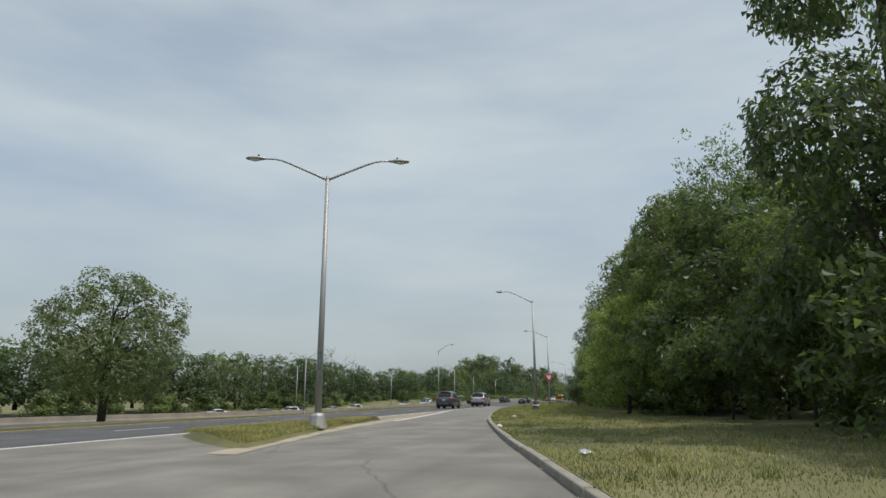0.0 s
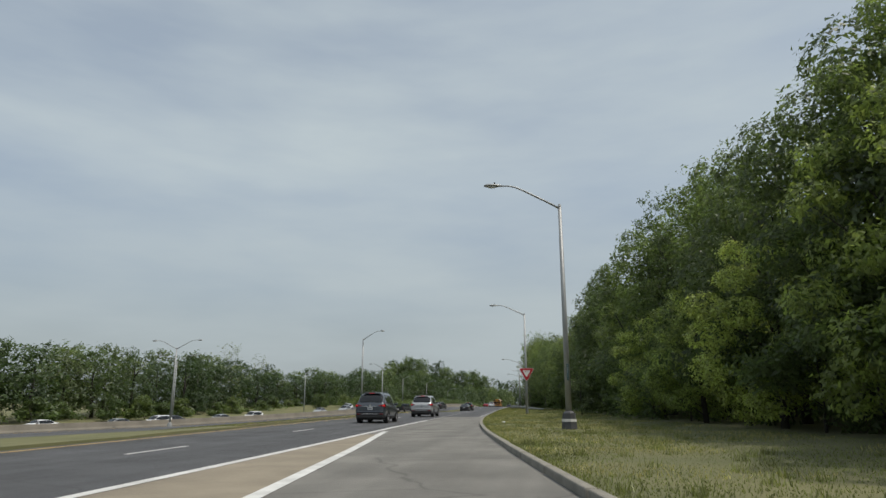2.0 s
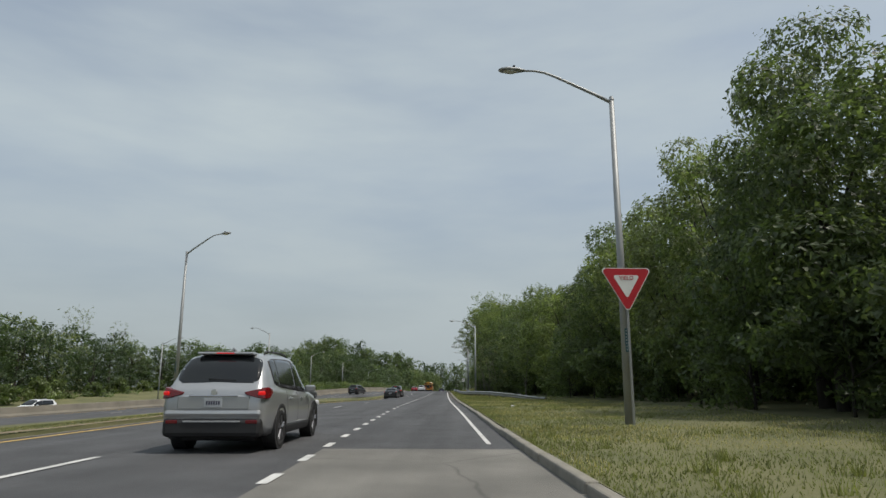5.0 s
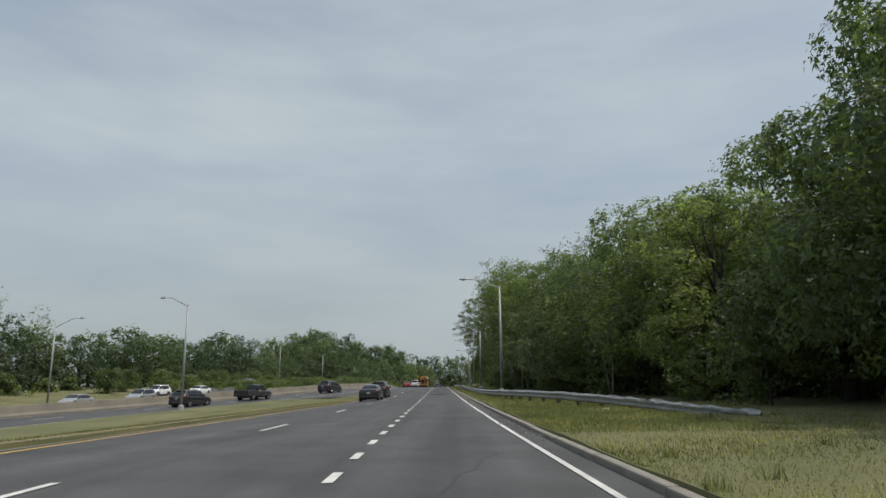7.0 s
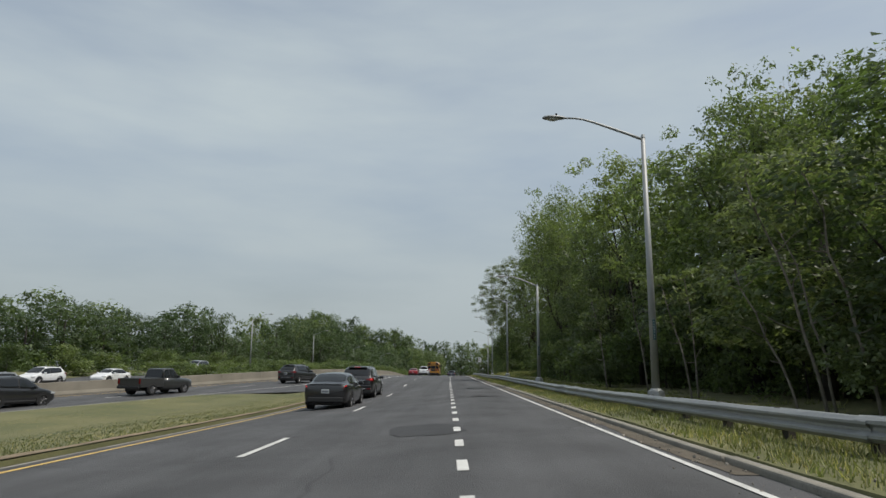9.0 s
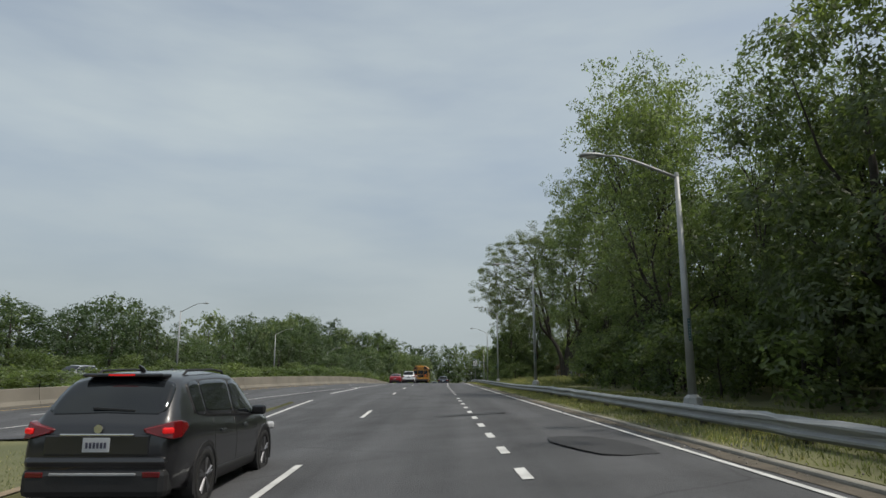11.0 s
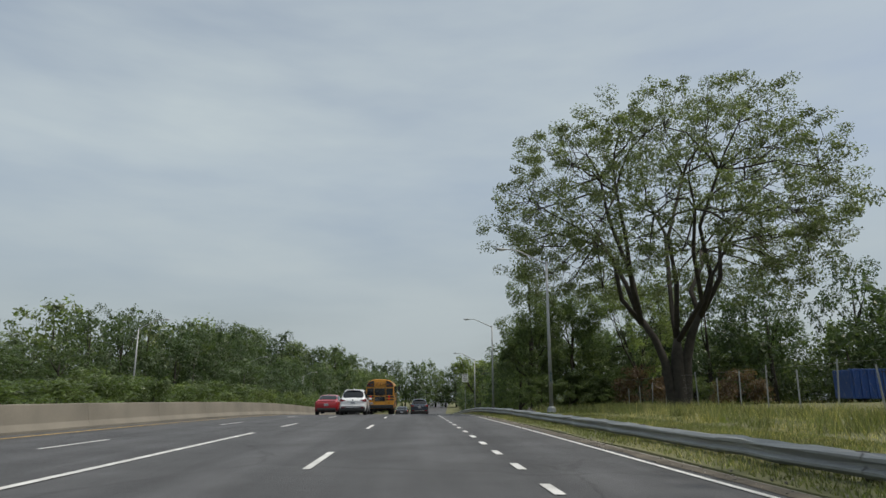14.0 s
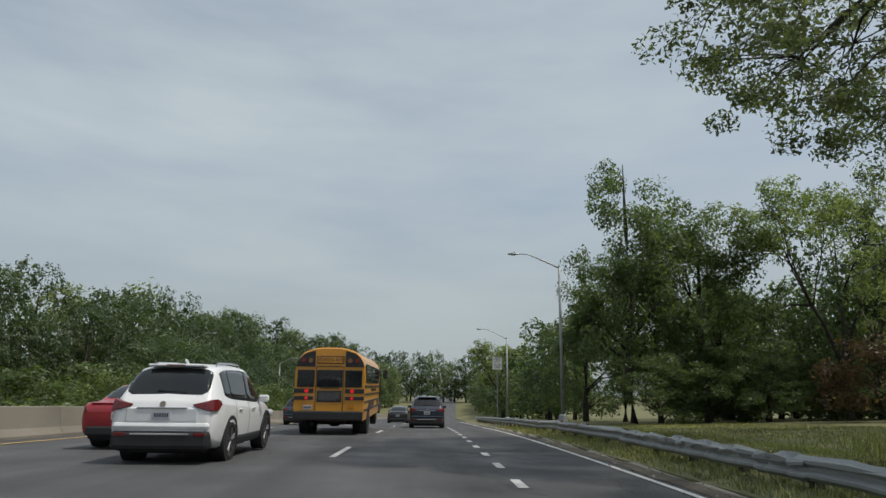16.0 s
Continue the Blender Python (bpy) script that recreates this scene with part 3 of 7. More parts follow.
def street_lamp(x, y, z, sides, turn=0.0, height=9.1, cover=True, stripe=True, reach=3.0, rise=1.0, label="tall grey metal street lamp with a curved arm"):
    root = thing("street_lamp", label, "street lamp", "street lamps along the road")
    bm = bmesh.new()
    rod(bm, (0, 0, 0.02), (0, 0, height), 0.125, 0.07, 14)
    pole = part("pole", bm, M_POLE, root, "", True)
    bm = bmesh.new()
    rod(bm, (0, 0, height), (0, 0, height + 0.12), 0.08, 0.05, 12)
    part("cap", bm, M_POLE, pole)
    if cover:
        bm = bmesh.new()
        tall = 0.62 if stripe else 0.34
        rod(bm, (0, 0, -0.08), (0, 0, tall), 0.32, 0.25, 8)
        rod(bm, (0, 0, tall), (0, 0, tall + 0.08), 0.24, 0.15, 8)
        base = part("base_cover", bm, M_COVER if stripe else M_POLE, root, "dark octagonal base cover" if stripe else "grey octagonal base cover")
        if stripe:
            bm = bmesh.new()
            rod(bm, (0, 0, 0.30), (0, 0, 0.40), 0.302, 0.285, 8)
            part("stripe", bm, M_WHITE, base)
    bm = bmesh.new()
    box(bm, 0, -0.117, 2.2, 0.075, 0.012, 0.62)
    strip = part("marker_strip", bm, M_TEAL, pole, "narrow dark teal marker strip")
    for k in range(7):
        bm = bmesh.new()
        box(bm, 0, -0.1245, 1.95 + 0.083 * k, 0.034, 0.004, 0.04)
        part("strip_bar", bm, M_DULL, strip)
    for s in sides:
        bm = bmesh.new()
        ax = [(0.0, -0.08), (0.5 * reach / 3, 0.20), (1.1 * reach / 3, 0.50), (1.7 * reach / 3, 0.80), (2.1 * reach / 3, 0.97), (2.4 * reach / 3, 1.03), (2.75 * reach / 3, 1.03)]
        tube(bm, [(s * a, 0, height + b * rise) for a, b in ax], [0.05, 0.048, 0.045, 0.04, 0.036, 0.033, 0.03], 8)
        part("arm", bm, M_POLE, root, "", True)
        lamp_head(root, s * ax[-1][0], 0, height + ax[-1][1] * rise, s)
    root.matrix_basis = pose(x, y, z, 0, 0, turn)
    return root


street_lamp(8.12, 1.14, 0.18, (1, -1), 19, 8.92, stripe=False, reach=2.5, rise=0.72, label="tall grey street lamp with two arms on the grass island")
street_lamp(11.29, 35.8, 0.15, (-1,), 9, 9.07, reach=2.65, rise=0.9)
street_lamp(8.85, 70.2, 0.14, (-1,), 4, 9.12, cover=False, reach=2.75, rise=0.86)
street_lamp(6.02, 134.8, 0.14, (-1,), 2, 8.45, stripe=False, rise=0.65, reach=2.75)
street_lamp(5.3, 159.3, 0.14, (-1,), 2, 6.7, stripe=False, rise=0.6, reach=2.3)
street_lamp(5.45, 193.0, 0.15, (-1,), 2, 8.9, stripe=False, reach=2.8, rise=0.8)
street_lamp(5.3, 230.6, -0.1, (-1,), 0, 9.35, stripe=False, reach=2.7, rise=0.85)
street_lamp(5.9, 264.6, -0.95, (-1,), -8, 9.55, stripe=False, reach=2.75, rise=0.85)
street_lamp(7.0, 298, -2.6, (-1,), -2, 9.1, stripe=False)
street_lamp(-12.7, 91.4, 0.05, (1,), -24, 9.2, stripe=False, rise=0.9)
street_lamp(-22.65, 142.5, -1.15, (-1,), -18, 9.45, stripe=False, reach=2.8, rise=0.85)
street_lamp(-35.3, 221.9, 0.2, (1,), 0, 8.6, stripe=False)
street_lamp(-35.5, 267.9, -1.3, (1,), 0, 9.9, stripe=False)
street_lamp(-33.0, 310, -2.4, (1,), 0, 8.9, stripe=False)
street_lamp(-30.0, 352, -3.8, (1,), 0, 8.9, stripe=False)
street_lamp(-36.0, 86.5, -1.6, (1, -1), 0, 9.6, stripe=False)
street_lamp(-51.0, 112, -2.6, (1, -1), 0, 10.6, stripe=False)
street_lamp(-46.0, 160, -1.6, (1,), 0, 9.6, stripe=False)


# ---- guardrail and concrete wall ----
RAIL = curve([(95, 12.4), (100, 10.6), (105, 8.5), (110, 6.9), (117, 5.4), (125, 4.7), (133, 4.4), (147, 3.95), (167, 3.45), (177, 3.1), (195, 2.5), (215, 2.2), (240, 2.1), (265, 2.4), (300, 3.5), (340, 5.2), (900, 38)], 2.2)


RAIL_TOP = curve([(95, 0.16), (100, 0.30), (103.5, 0.46), (107, 0.66), (114, 0.72), (120, 0.64), (130, 0.54), (138, 0.48), (160, 0.50), (173, 0.53), (181, 0.43), (200, 0.41), (218, 0.41), (230, 0.46), (260, 0.52), (300, 0.6)], 2.5)


def make_guardrail():
    root = thing("guardrail", "long galvanised steel guardrail on dark posts, scuffed and dented", "guardrail")
    prof = [(0.0, 0.155), (-0.03, 0.145), (-0.078, 0.10), (-0.078, 0.065), (-0.018, 0.02), (-0.018, -0.02), (-0.078, -0.065), (-0.078, -0.10), (-0.03, -0.145), (0.0, -0.155)]
    length, nseg = 3.81, 4
    metas = []
    for variant in range(5):
        r = random.Random(variant)
        nseg = 14 if variant == 4 else 4
        verts, faces = [], []
        for thick in (0.0, 0.006):
            for i in range(nseg + 1):
                y = -0.1 + (length + 0.2) * i / nseg
                dent = r.uniform(-0.03, 0.03) * variant * (0.55 if variant == 4 else 1.0) if 0 < i < nseg else 0.0
                for px, pz in prof:
                    verts.append((px + thick + dent, y, pz + (r.uniform(-0.012, 0.012) * variant if 0 < i < nseg and pz > 0 else 0)))
        n = len(prof)
        for i in range(nseg):
            for c in range(n - 1):
                k = i * n + c
                faces.append((k, k + 1, k + n + 1, k + n))
                k += n * (nseg + 1)
                faces.append((k + n, k + n + 1, k + 1, k))
        metas.append(mesh_from("beam", verts, faces, M_GALV, False))
    bm = bmesh.new()
    box(bm, 0.14, 0, 0.22, 0.12, 0.16, 0.90, 0.01)
    post_me = part("guardrail_post", bm, M_POST, root).data
    first_post = bpy.data.objects["guardrail_post"]
    bm = bmesh.new()
    box(bm, 0.04, 0, 0.55, 0.11, 0.14, 0.32, 0.008)
    block = part("spacer_block", bm, M_POST, first_post)
    y, k = 100.5, 0
    r = random.Random(8)
    while y < 296:
        x0, x1 = float(RAIL(y)), float(RAIL(y + length * 0.97))
        yaw = -math.atan2(x1 - x0, length * 0.97)
        dy = length * math.cos(yaw)
        yaw = -math.atan2(float(RAIL(y + dy)) - x0, dy)
        z0 = float(grade(y)) + float(RAIL_TOP(y)) - 0.155 + r.uniform(-0.012, 0.012) * (4.0 if 222 < y < 262 else 1.0)
        z1 = float(grade(y + dy)) + float(RAIL_TOP(y + dy)) - 0.155
        slope = math.atan2(z1 - z0, length)
        add_mesh("beam", metas[4 if k < 2 or (226 < y < 262 and r.random() < 0.8) else r.choice((0, 0, 1, 1, 2, 3)) if y < 175 or y > 250 else r.choice((1, 2, 3, 3))], root, "", Matrix.Translation((x0, y, z0)) @ Matrix.Rotation(yaw, 4, "Z") @ Matrix.Rotation(slope, 4, "X"))
        for h in (0.0, length / 2):
            if k == 0 and h == 0:
                first_post.matrix_local = Matrix.Translation((x0, y + 0.3, z0 - 0.53)) @ Matrix.Rotation(yaw, 4, "Z")
                continue
            px, py = x0 - math.sin(yaw) * h, y + math.cos(yaw) * h
            p = add_mesh("guardrail_post", post_me, root, "", Matrix.Translation((px, py, z0 - 0.55 + (z1 - z0) * h / length)) @ Matrix.Rotation(yaw, 4, "Z"))
            add_mesh("spacer_block", block.data, p)
        y, k = y + dy, k + 1


make_guardrail()


def make_wall():
    root = thing("concrete_barrier", "long tan concrete safety barrier, weathered, beside the carriageway", "concrete barrier")
    prof = [(0.30, 0.0), (0.30, 0.08), (0.18, 0.28), (0.09, 0.86), (0.07, 0.88), (-0.07, 0.88), (-0.09, 0.86), (-0.18, 0.28), (-0.30, 0.08), (-0.30, 0.0)]
    verts, faces, n, length = [], [], len(prof), 5.992
    for i in range(4):
        for px, pz in prof:
            verts.append((px, length * i / 3, pz - (0.12 if pz == 0 else 0)))
    for i in range(3):
        for c in range(n - 1):
            k = i * n + c
            faces.append((k + n, k + n + 1, k + 1, k))
    faces += [tuple(range(n)), tuple(range(3 * n, 4 * n))[::-1]]
    me = mesh_from("wall_section", verts, faces, M_CONCRETE)
    y = 40.0
    while y < 420:
        x0 = float(SIDE_L(y)) - 1.15
        yaw = -math.atan2(float(SIDE_L(y + 6)) - float(SIDE_L(y)), 6)
        yaw = -math.atan2(float(SIDE_L(y + 6 * math.cos(yaw))) - float(SIDE_L(y)), 6 * math.cos(yaw))
        dz = float(DROP(y + 6)) + float(grade(y + 6)) - float(DROP(y)) - float(grade(y))
        add_mesh("wall_section", me, root, "", Matrix.Translation((x0, y, float(DROP(y)) + float(grade(y)))) @ Matrix.Rotation(yaw, 4, "Z") @ Matrix.Rotation(math.atan2(dz, 6), 4, "X"))
        y += 6.0 * math.cos(yaw)


make_wall()


# ---- signs ----
def yield_sign():
    root = thing("yield_sign", "red and white triangular yield sign on a steel post", "road sign")
    bm = bmesh.new()
    box(bm, 0, 0.05, 1.75, 0.06, 0.05, 3.9, 0.006)
    part("post", bm, M_GALV, root)

    def tri(size, y, mat, parent, name):
        bm = bmesh.new()
        r = size / math.sqrt(3)
        pts = []
        for k in range(3):
            a = math.pi / 2 + math.pi + 2 * math.pi * k / 3
            for da in (-0.09, 0.0, 0.09):
                pts.append((r * math.cos(a + da) * (1 if da == 0 else 0.965), r * math.sin(a + da) * (1 if da == 0 else 0.965)))
        lo = [bm.verts.new((x, y, z)) for x, z in pts]
        hi = [bm.verts.new((x, y - 0.004, z)) for x, z in pts]
        bm.faces.new(lo)
        bm.faces.new(hi[::-1])
        for i in range(9):
            bm.faces.new((lo[i], lo[(i + 1) % 9], hi[(i + 1) % 9], hi[i]))
        bmesh.ops.recalc_face_normals(bm, faces=bm.faces)
        return part(name, bm, mat, parent, m=Matrix.Translation((0, 0, 3.75)))

    plate = tri(1.28, 0.014, S_WHITE, root, "sign_plate")
    tri(1.22, 0.008, S_RED, root, "red_border")
    tri(0.66, 0.002, S_WHITE, root, "white_field")
    text_mesh("lettering", "YIELD", 0.15, S_RED, root, Matrix.Translation((0, -0.006, 3.88)) @ Matrix.Rotation(math.pi / 2, 4, "X"))
    root.matrix_basis = pose(8.9, 69.9, 0.1, 0, 0, 4)


def limit_sign():
    root = thing("speed_limit_sign", "white rectangular speed limit sign on a steel post", "road sign")
    bm = bmesh.new()
    box(bm, 0, 0.04, 0.55, 0.07, 0.05, 6.3, 0.006)
    part("post", bm, M_GALV, root)
    bm = bmesh.new()
    box(bm, 0, 0, 3.0, 0.92, 0.012, 1.22, 0.003)
    part("sign_plate", bm, S_WHITE, root)
    bm = bmesh.new()
    for x, z, sx, sz in ((0, 3.57, 0.86, 0.02), (0, 2.43, 0.86, 0.02), (-0.42, 3.0, 0.02, 1.16), (0.42, 3.0, 0.02, 1.16)):
        box(bm, x, -0.009, z, sx, 0.004, sz)
    part("border", bm, S_BLACK, root)
    up = Matrix.Rotation(math.pi / 2, 4, "X")
    text_mesh("lettering", "SPEED", 0.24, S_BLACK, root, Matrix.Translation((0, -0.009, 3.42)) @ up)
    text_mesh("lettering", "LIMIT", 0.24, S_BLACK, root, Matrix.Translation((0, -0.009, 3.18)) @ up)
    text_mesh("lettering", "50", 0.62, S_BLACK, root, Matrix.Translation((0, -0.009, 2.73)) @ up)
    root.matrix_basis = pose(4.45, 286, 0.25, 0, 0, -4)


yield_sign()
limit_sign()


# ---- trees ----
def leaf_mesh(rs, p, nrm, size, name, mat, sides=4):
    """One folded leaf at each place, facing along its normal, all in one mesh."""
    total = len(p)
    nrm /= np.linalg.norm(nrm, axis=1)[:, None]
    t = np.cross(nrm, rs.normal(size=(total, 3)))
    t /= np.linalg.norm(t, axis=1)[:, None] + 1e-9
    b = np.cross(nrm, t)
    s = size * (0.6 + 0.8 * rs.rand(total))[:, None]
    tip, base = p + t * s * 0.5, p - t * s * 0.5
    fold = nrm * s * 0.10
    left, right = p + b * s * 0.30 + fold, p - b * s * 0.30 + fold
    if sides == 4:
        v = np.stack([base, left, tip, right], 1).reshape(-1, 3)
    else:
        v = np.stack([base - b * s * 0.22, tip, base + b * s * 0.30 + fold * 2], 1).reshape(-1, 3)
    me = bpy.data.meshes.new(name)
    me.vertices.add(len(v))
    me.vertices.foreach_set("co", v.astype(np.float32).ravel())
    quads = np.arange(len(v), dtype=np.int32)
    me.loops.add(len(v))
    me.loops.foreach_set("vertex_index", quads)
    me.polygons.add(total)
    me.polygons.foreach_set("loop_start", np.arange(0, len(v), sides, dtype=np.int32))
    me.polygons.foreach_set("loop_total", np.full(total, sides, dtype=np.int32))
    me.update(calc_edges=True)
    me.validate()
    me.materials.append(mat)
    return me


def leaf_cloud(rs, centres, radii, per, size, name, mat, flat=0.75, up=0.5, sides=4):
    """Many small folded leaves in clumps round the given centres, as one mesh."""
    total = len(centres) * per
    c = np.repeat(centres, per, 0)
    rad = np.repeat(radii, per)
    d = rs.normal(size=(total, 3))
    d /= np.linalg.norm(d, axis=1)[:, None]
    dist = rad * (0.35 + 0.65 * rs.rand(total) ** 0.6)
    p = c + d * dist[:, None] * np.array([1, 1, flat])
    nrm = d * 0.6 + np.array([0, 0, up]) + rs.normal(size=(total, 3)) * 0.55
    return leaf_mesh(rs, p, nrm, size, name, mat, sides)


def grow(bm, rs, start, way, length, r0, depth, tips, spread, bend, n=6, kids=3, low=0):
    """A limb of several bends that forks; the ends of the last forks go to tips."""
    pts, radii, p, d = [start], [r0], np.array(start, float), np.array(way, float)
    steps = 4
    for k in range(steps):
        d = d + rs.normal(size=3) * bend
        d /= np.linalg.norm(d)
        p = p + d * length / steps
        pts.append(tuple(p))
        radii.append(r0 * (1 - 0.42 * (k + 1) / steps))
    tube(bm, pts, radii, n)
    if depth == 0:
        tips.append((p, d))
        tips.append((np.array(pts[2]), d))
        return
    if depth <= low:
        tips.append((np.array(pts[2]) + rs.normal(size=3) * 0.5, d))
        tips.append((p, d))
    for k in range(kids):
        q = d + rs.normal(size=3) * spread + np.array([0, 0, 0.12])
        q /= np.linalg.norm(q)
        grow(bm, rs, tuple(p - d * 0.02), q, length * rs.uniform(0.62, 0.85), radii[-1] * 0.8, depth - 1, tips, spread, bend, max(4, n - 1), kids, low)


def tree(name, label, seed, height, radius, crown_low, clumps, per, size, mat, bark, trunk_r, clump_r=(0.5, 1.1), category="tree", limbs=7, lean=(0, 0), top=0.9, sides=4, skirt=0.12, loose=0.20):
    """A trunk with limbs into a lumpy crown of leaf clumps, with gaps between them."""
    rs = np.random.RandomState(seed)
    root = thing(name, label, category)
    lobes = []
    nl = max(5, int(clumps / 9))
    for k in range(nl):
        a, f = rs.uniform(0, 2 * math.pi), rs.rand()
        z = crown_low + (height - crown_low) * (skirt + (0.9 - skirt) * f)
        prof = math.sin(math.pi * min(0.98, 0.16 + 0.84 * f) ** 0.85) ** top
        rr = radius * prof * math.sqrt(rs.uniform(0.25, 1.0))
        lobes.append((rr * math.cos(a) + lean[0] * f, rr * math.sin(a) + lean[1] * f, z))
    lobes = np.array(lobes)
    pick = rs.randint(0, nl, clumps)
    off = rs.normal(size=(clumps, 3)) * radius * loose
    cen = lobes[pick] + off * np.array([1, 1, 0.7])
    cen[:, 2] = np.minimum(cen[:, 2], height - 0.3 + rs.rand(clumps) * 0.6)
    cen[:, 2] = np.maximum(cen[:, 2], crown_low * 0.8)
    rad = rs.uniform(clump_r[0], clump_r[1], clumps)
    me = leaf_cloud(rs, cen, rad, per, size, "crown", mat, sides=sides)
    add_mesh("crown", me, root)
    bm = bmesh.new()
    pts = [(0, 0, -0.3), (0.02 * height * rs.normal() * 0.3, 0.0, height * 0.15), (lean[0] * 0.2 + 0.2 * rs.normal(), lean[1] * 0.2 + 0.2 * rs.normal(), height * 0.4), (lean[0] * 0.5, lean[1] * 0.5, height * 0.62), (lean[0] * 0.8, lean[1] * 0.8, height * 0.85)]
    tube(bm, pts, [trunk_r * 1.25, trunk_r, trunk_r * 0.8, trunk_r * 0.5, trunk_r * 0.12], 9)
    part("trunk", bm, bark, root, "", True)
    bm = bmesh.new()
    order = rs.permutation(nl)[: limbs]
    for k in order:
        e = lobes[k]
        s = np.array([lean[0] * 0.3, lean[1] * 0.3, min(height * 0.55, max(crown_low * 0.7, e[2] * rs.uniform(0.4, 0.65)))])
        mid = (s + e) / 2 + rs.normal(size=3) * 0.35
        tube(bm, [tuple(s), tuple(mid), tuple(e)], [trunk_r * 0.4, trunk_r * 0.24, trunk_r * 0.06], 5)
    part("branchwork", bm, bark, root, "", True)
    return root


def lobed_tree(name, label, seed, height, radius, low, count, leaves, size, mat, bark, trunk_r, category="tree", lobe=(0.30, 0.46), ragged=0.12, flat=0.8, limbs=8, sides=3, spray=6):
    """A trunk and limbs that carry rounded boughs; leaf sprays cover the outside of the boughs, with shaded hollows between."""
    rs = np.random.RandomState(seed)
    root = thing(name, label, category)
    cen, rad = [], []
    for k in range(count):
        f = (k + 0.5) / count
        a = 2.39996 * k + rs.uniform(-0.5, 0.5)
        r = radius * rs.uniform(*lobe) * (1.08 - 0.35 * f)
        out = max(0.0, radius * math.sin(math.pi * min(0.97, 0.16 + 0.79 * f)) ** 0.55 - 0.8 * r) * rs.uniform(0.7, 1.08)
        cen.append((out * math.cos(a), out * math.sin(a), low + 0.5 * r + (height - low - 1.3 * r) * f))
        rad.append(r)
    cen, rad = np.array(cen), np.array(rad)
    tries = int(leaves / spray * 2.2)
    pick = rs.choice(count, tries, p=rad ** 2 / (rad ** 2).sum())
    d = rs.normal(size=(tries, 3))
    d /= np.linalg.norm(d, axis=1)[:, None]
    d[:, 2] = d[:, 2] * 0.85 + 0.18
    u = rs.uniform(0.90, 1.04, tries)
    wild = rs.rand(tries) < ragged
    u[wild] += rs.uniform(0.0, 0.26, wild.sum())
    squash = np.array([1, 1, flat])
    p = cen[pick] + d * (rad[pick] * u)[:, None] * squash
    deep = np.zeros(tries, bool)
    for k in range(count):
        inside = np.linalg.norm((p - cen[k]) / (rad[k] * squash), axis=1) < 0.80
        deep |= inside & (pick != k)
    keep = ~deep & (p[:, 2] > 0.1)
    p, d = p[keep][: int(leaves / spray)], d[keep][: int(leaves / spray)]
    p, d = np.repeat(p, spray, 0), np.repeat(d, spray, 0)
    p = p + rs.normal(size=p.shape) * size * 0.62
    nrm = d * 0.9 + np.array([0, 0, 0.40]) + rs.normal(size=p.shape) * 0.36
    add_mesh("crown", leaf_mesh(rs, p, nrm, size, "crown", mat, sides), root)
    bm = bmesh.new()
    lean = rs.normal(size=2) * 0.25
    tube(bm, [(0, 0, -0.3), (lean[0] * 0.4, lean[1] * 0.4, height * 0.18), (lean[0], lean[1], height * 0.42), (lean[0] * 0.6, lean[1] * 0.6, height * 0.85)], [trunk_r * 1.25, trunk_r, trunk_r * 0.75, trunk_r * 0.12], 8)
    part("trunk", bm, bark, root, "", True)
    bm = bmesh.new()
    for k in rs.permutation(count)[:limbs]:
        e = cen[k]
        st = np.array([lean[0] * 0.8, lean[1] * 0.8, min(height * 0.6, max(low * 0.6, e[2] * rs.uniform(0.4, 0.65)))])
        mid = (st + e) / 2 + rs.normal(size=3) * 0.3
        tube(bm, [tuple(st), tuple(mid), tuple(e)], [trunk_r * 0.4, trunk_r * 0.24, trunk_r * 0.06], 5)
    part("branchwork", bm, bark, root, "", True)
    return root


def place(kinds, spots, group):
    """Copies of the first-built trees at the given spots: kind, x, y, z, scale across, scale up, turn."""
    used, base = set(), [ob.matrix_basis.copy() for ob in kinds]
    for kind, x, y, z, sx, sz, turn in spots:
        low = steeper(y) if y > 236 else 0.0
        m = Matrix.Translation((x, y, z - low)) @ Matrix.Rotation(radians(turn), 4, "Z") @ Matrix.Diagonal((sx, sx, sz * (1 + min(low, 3.0) / 14), 1)) @ base[kind]
        ob = kinds[kind]
        if kind in used:
            own = ob.scale
            ob = copy_thing(ob, m @ Matrix.Diagonal((1 / own[0], 1 / own[1], 1 / own[2], 1)))
        else:
            ob.matrix_basis = m
            used.add(kind)
        ob["group"] = group


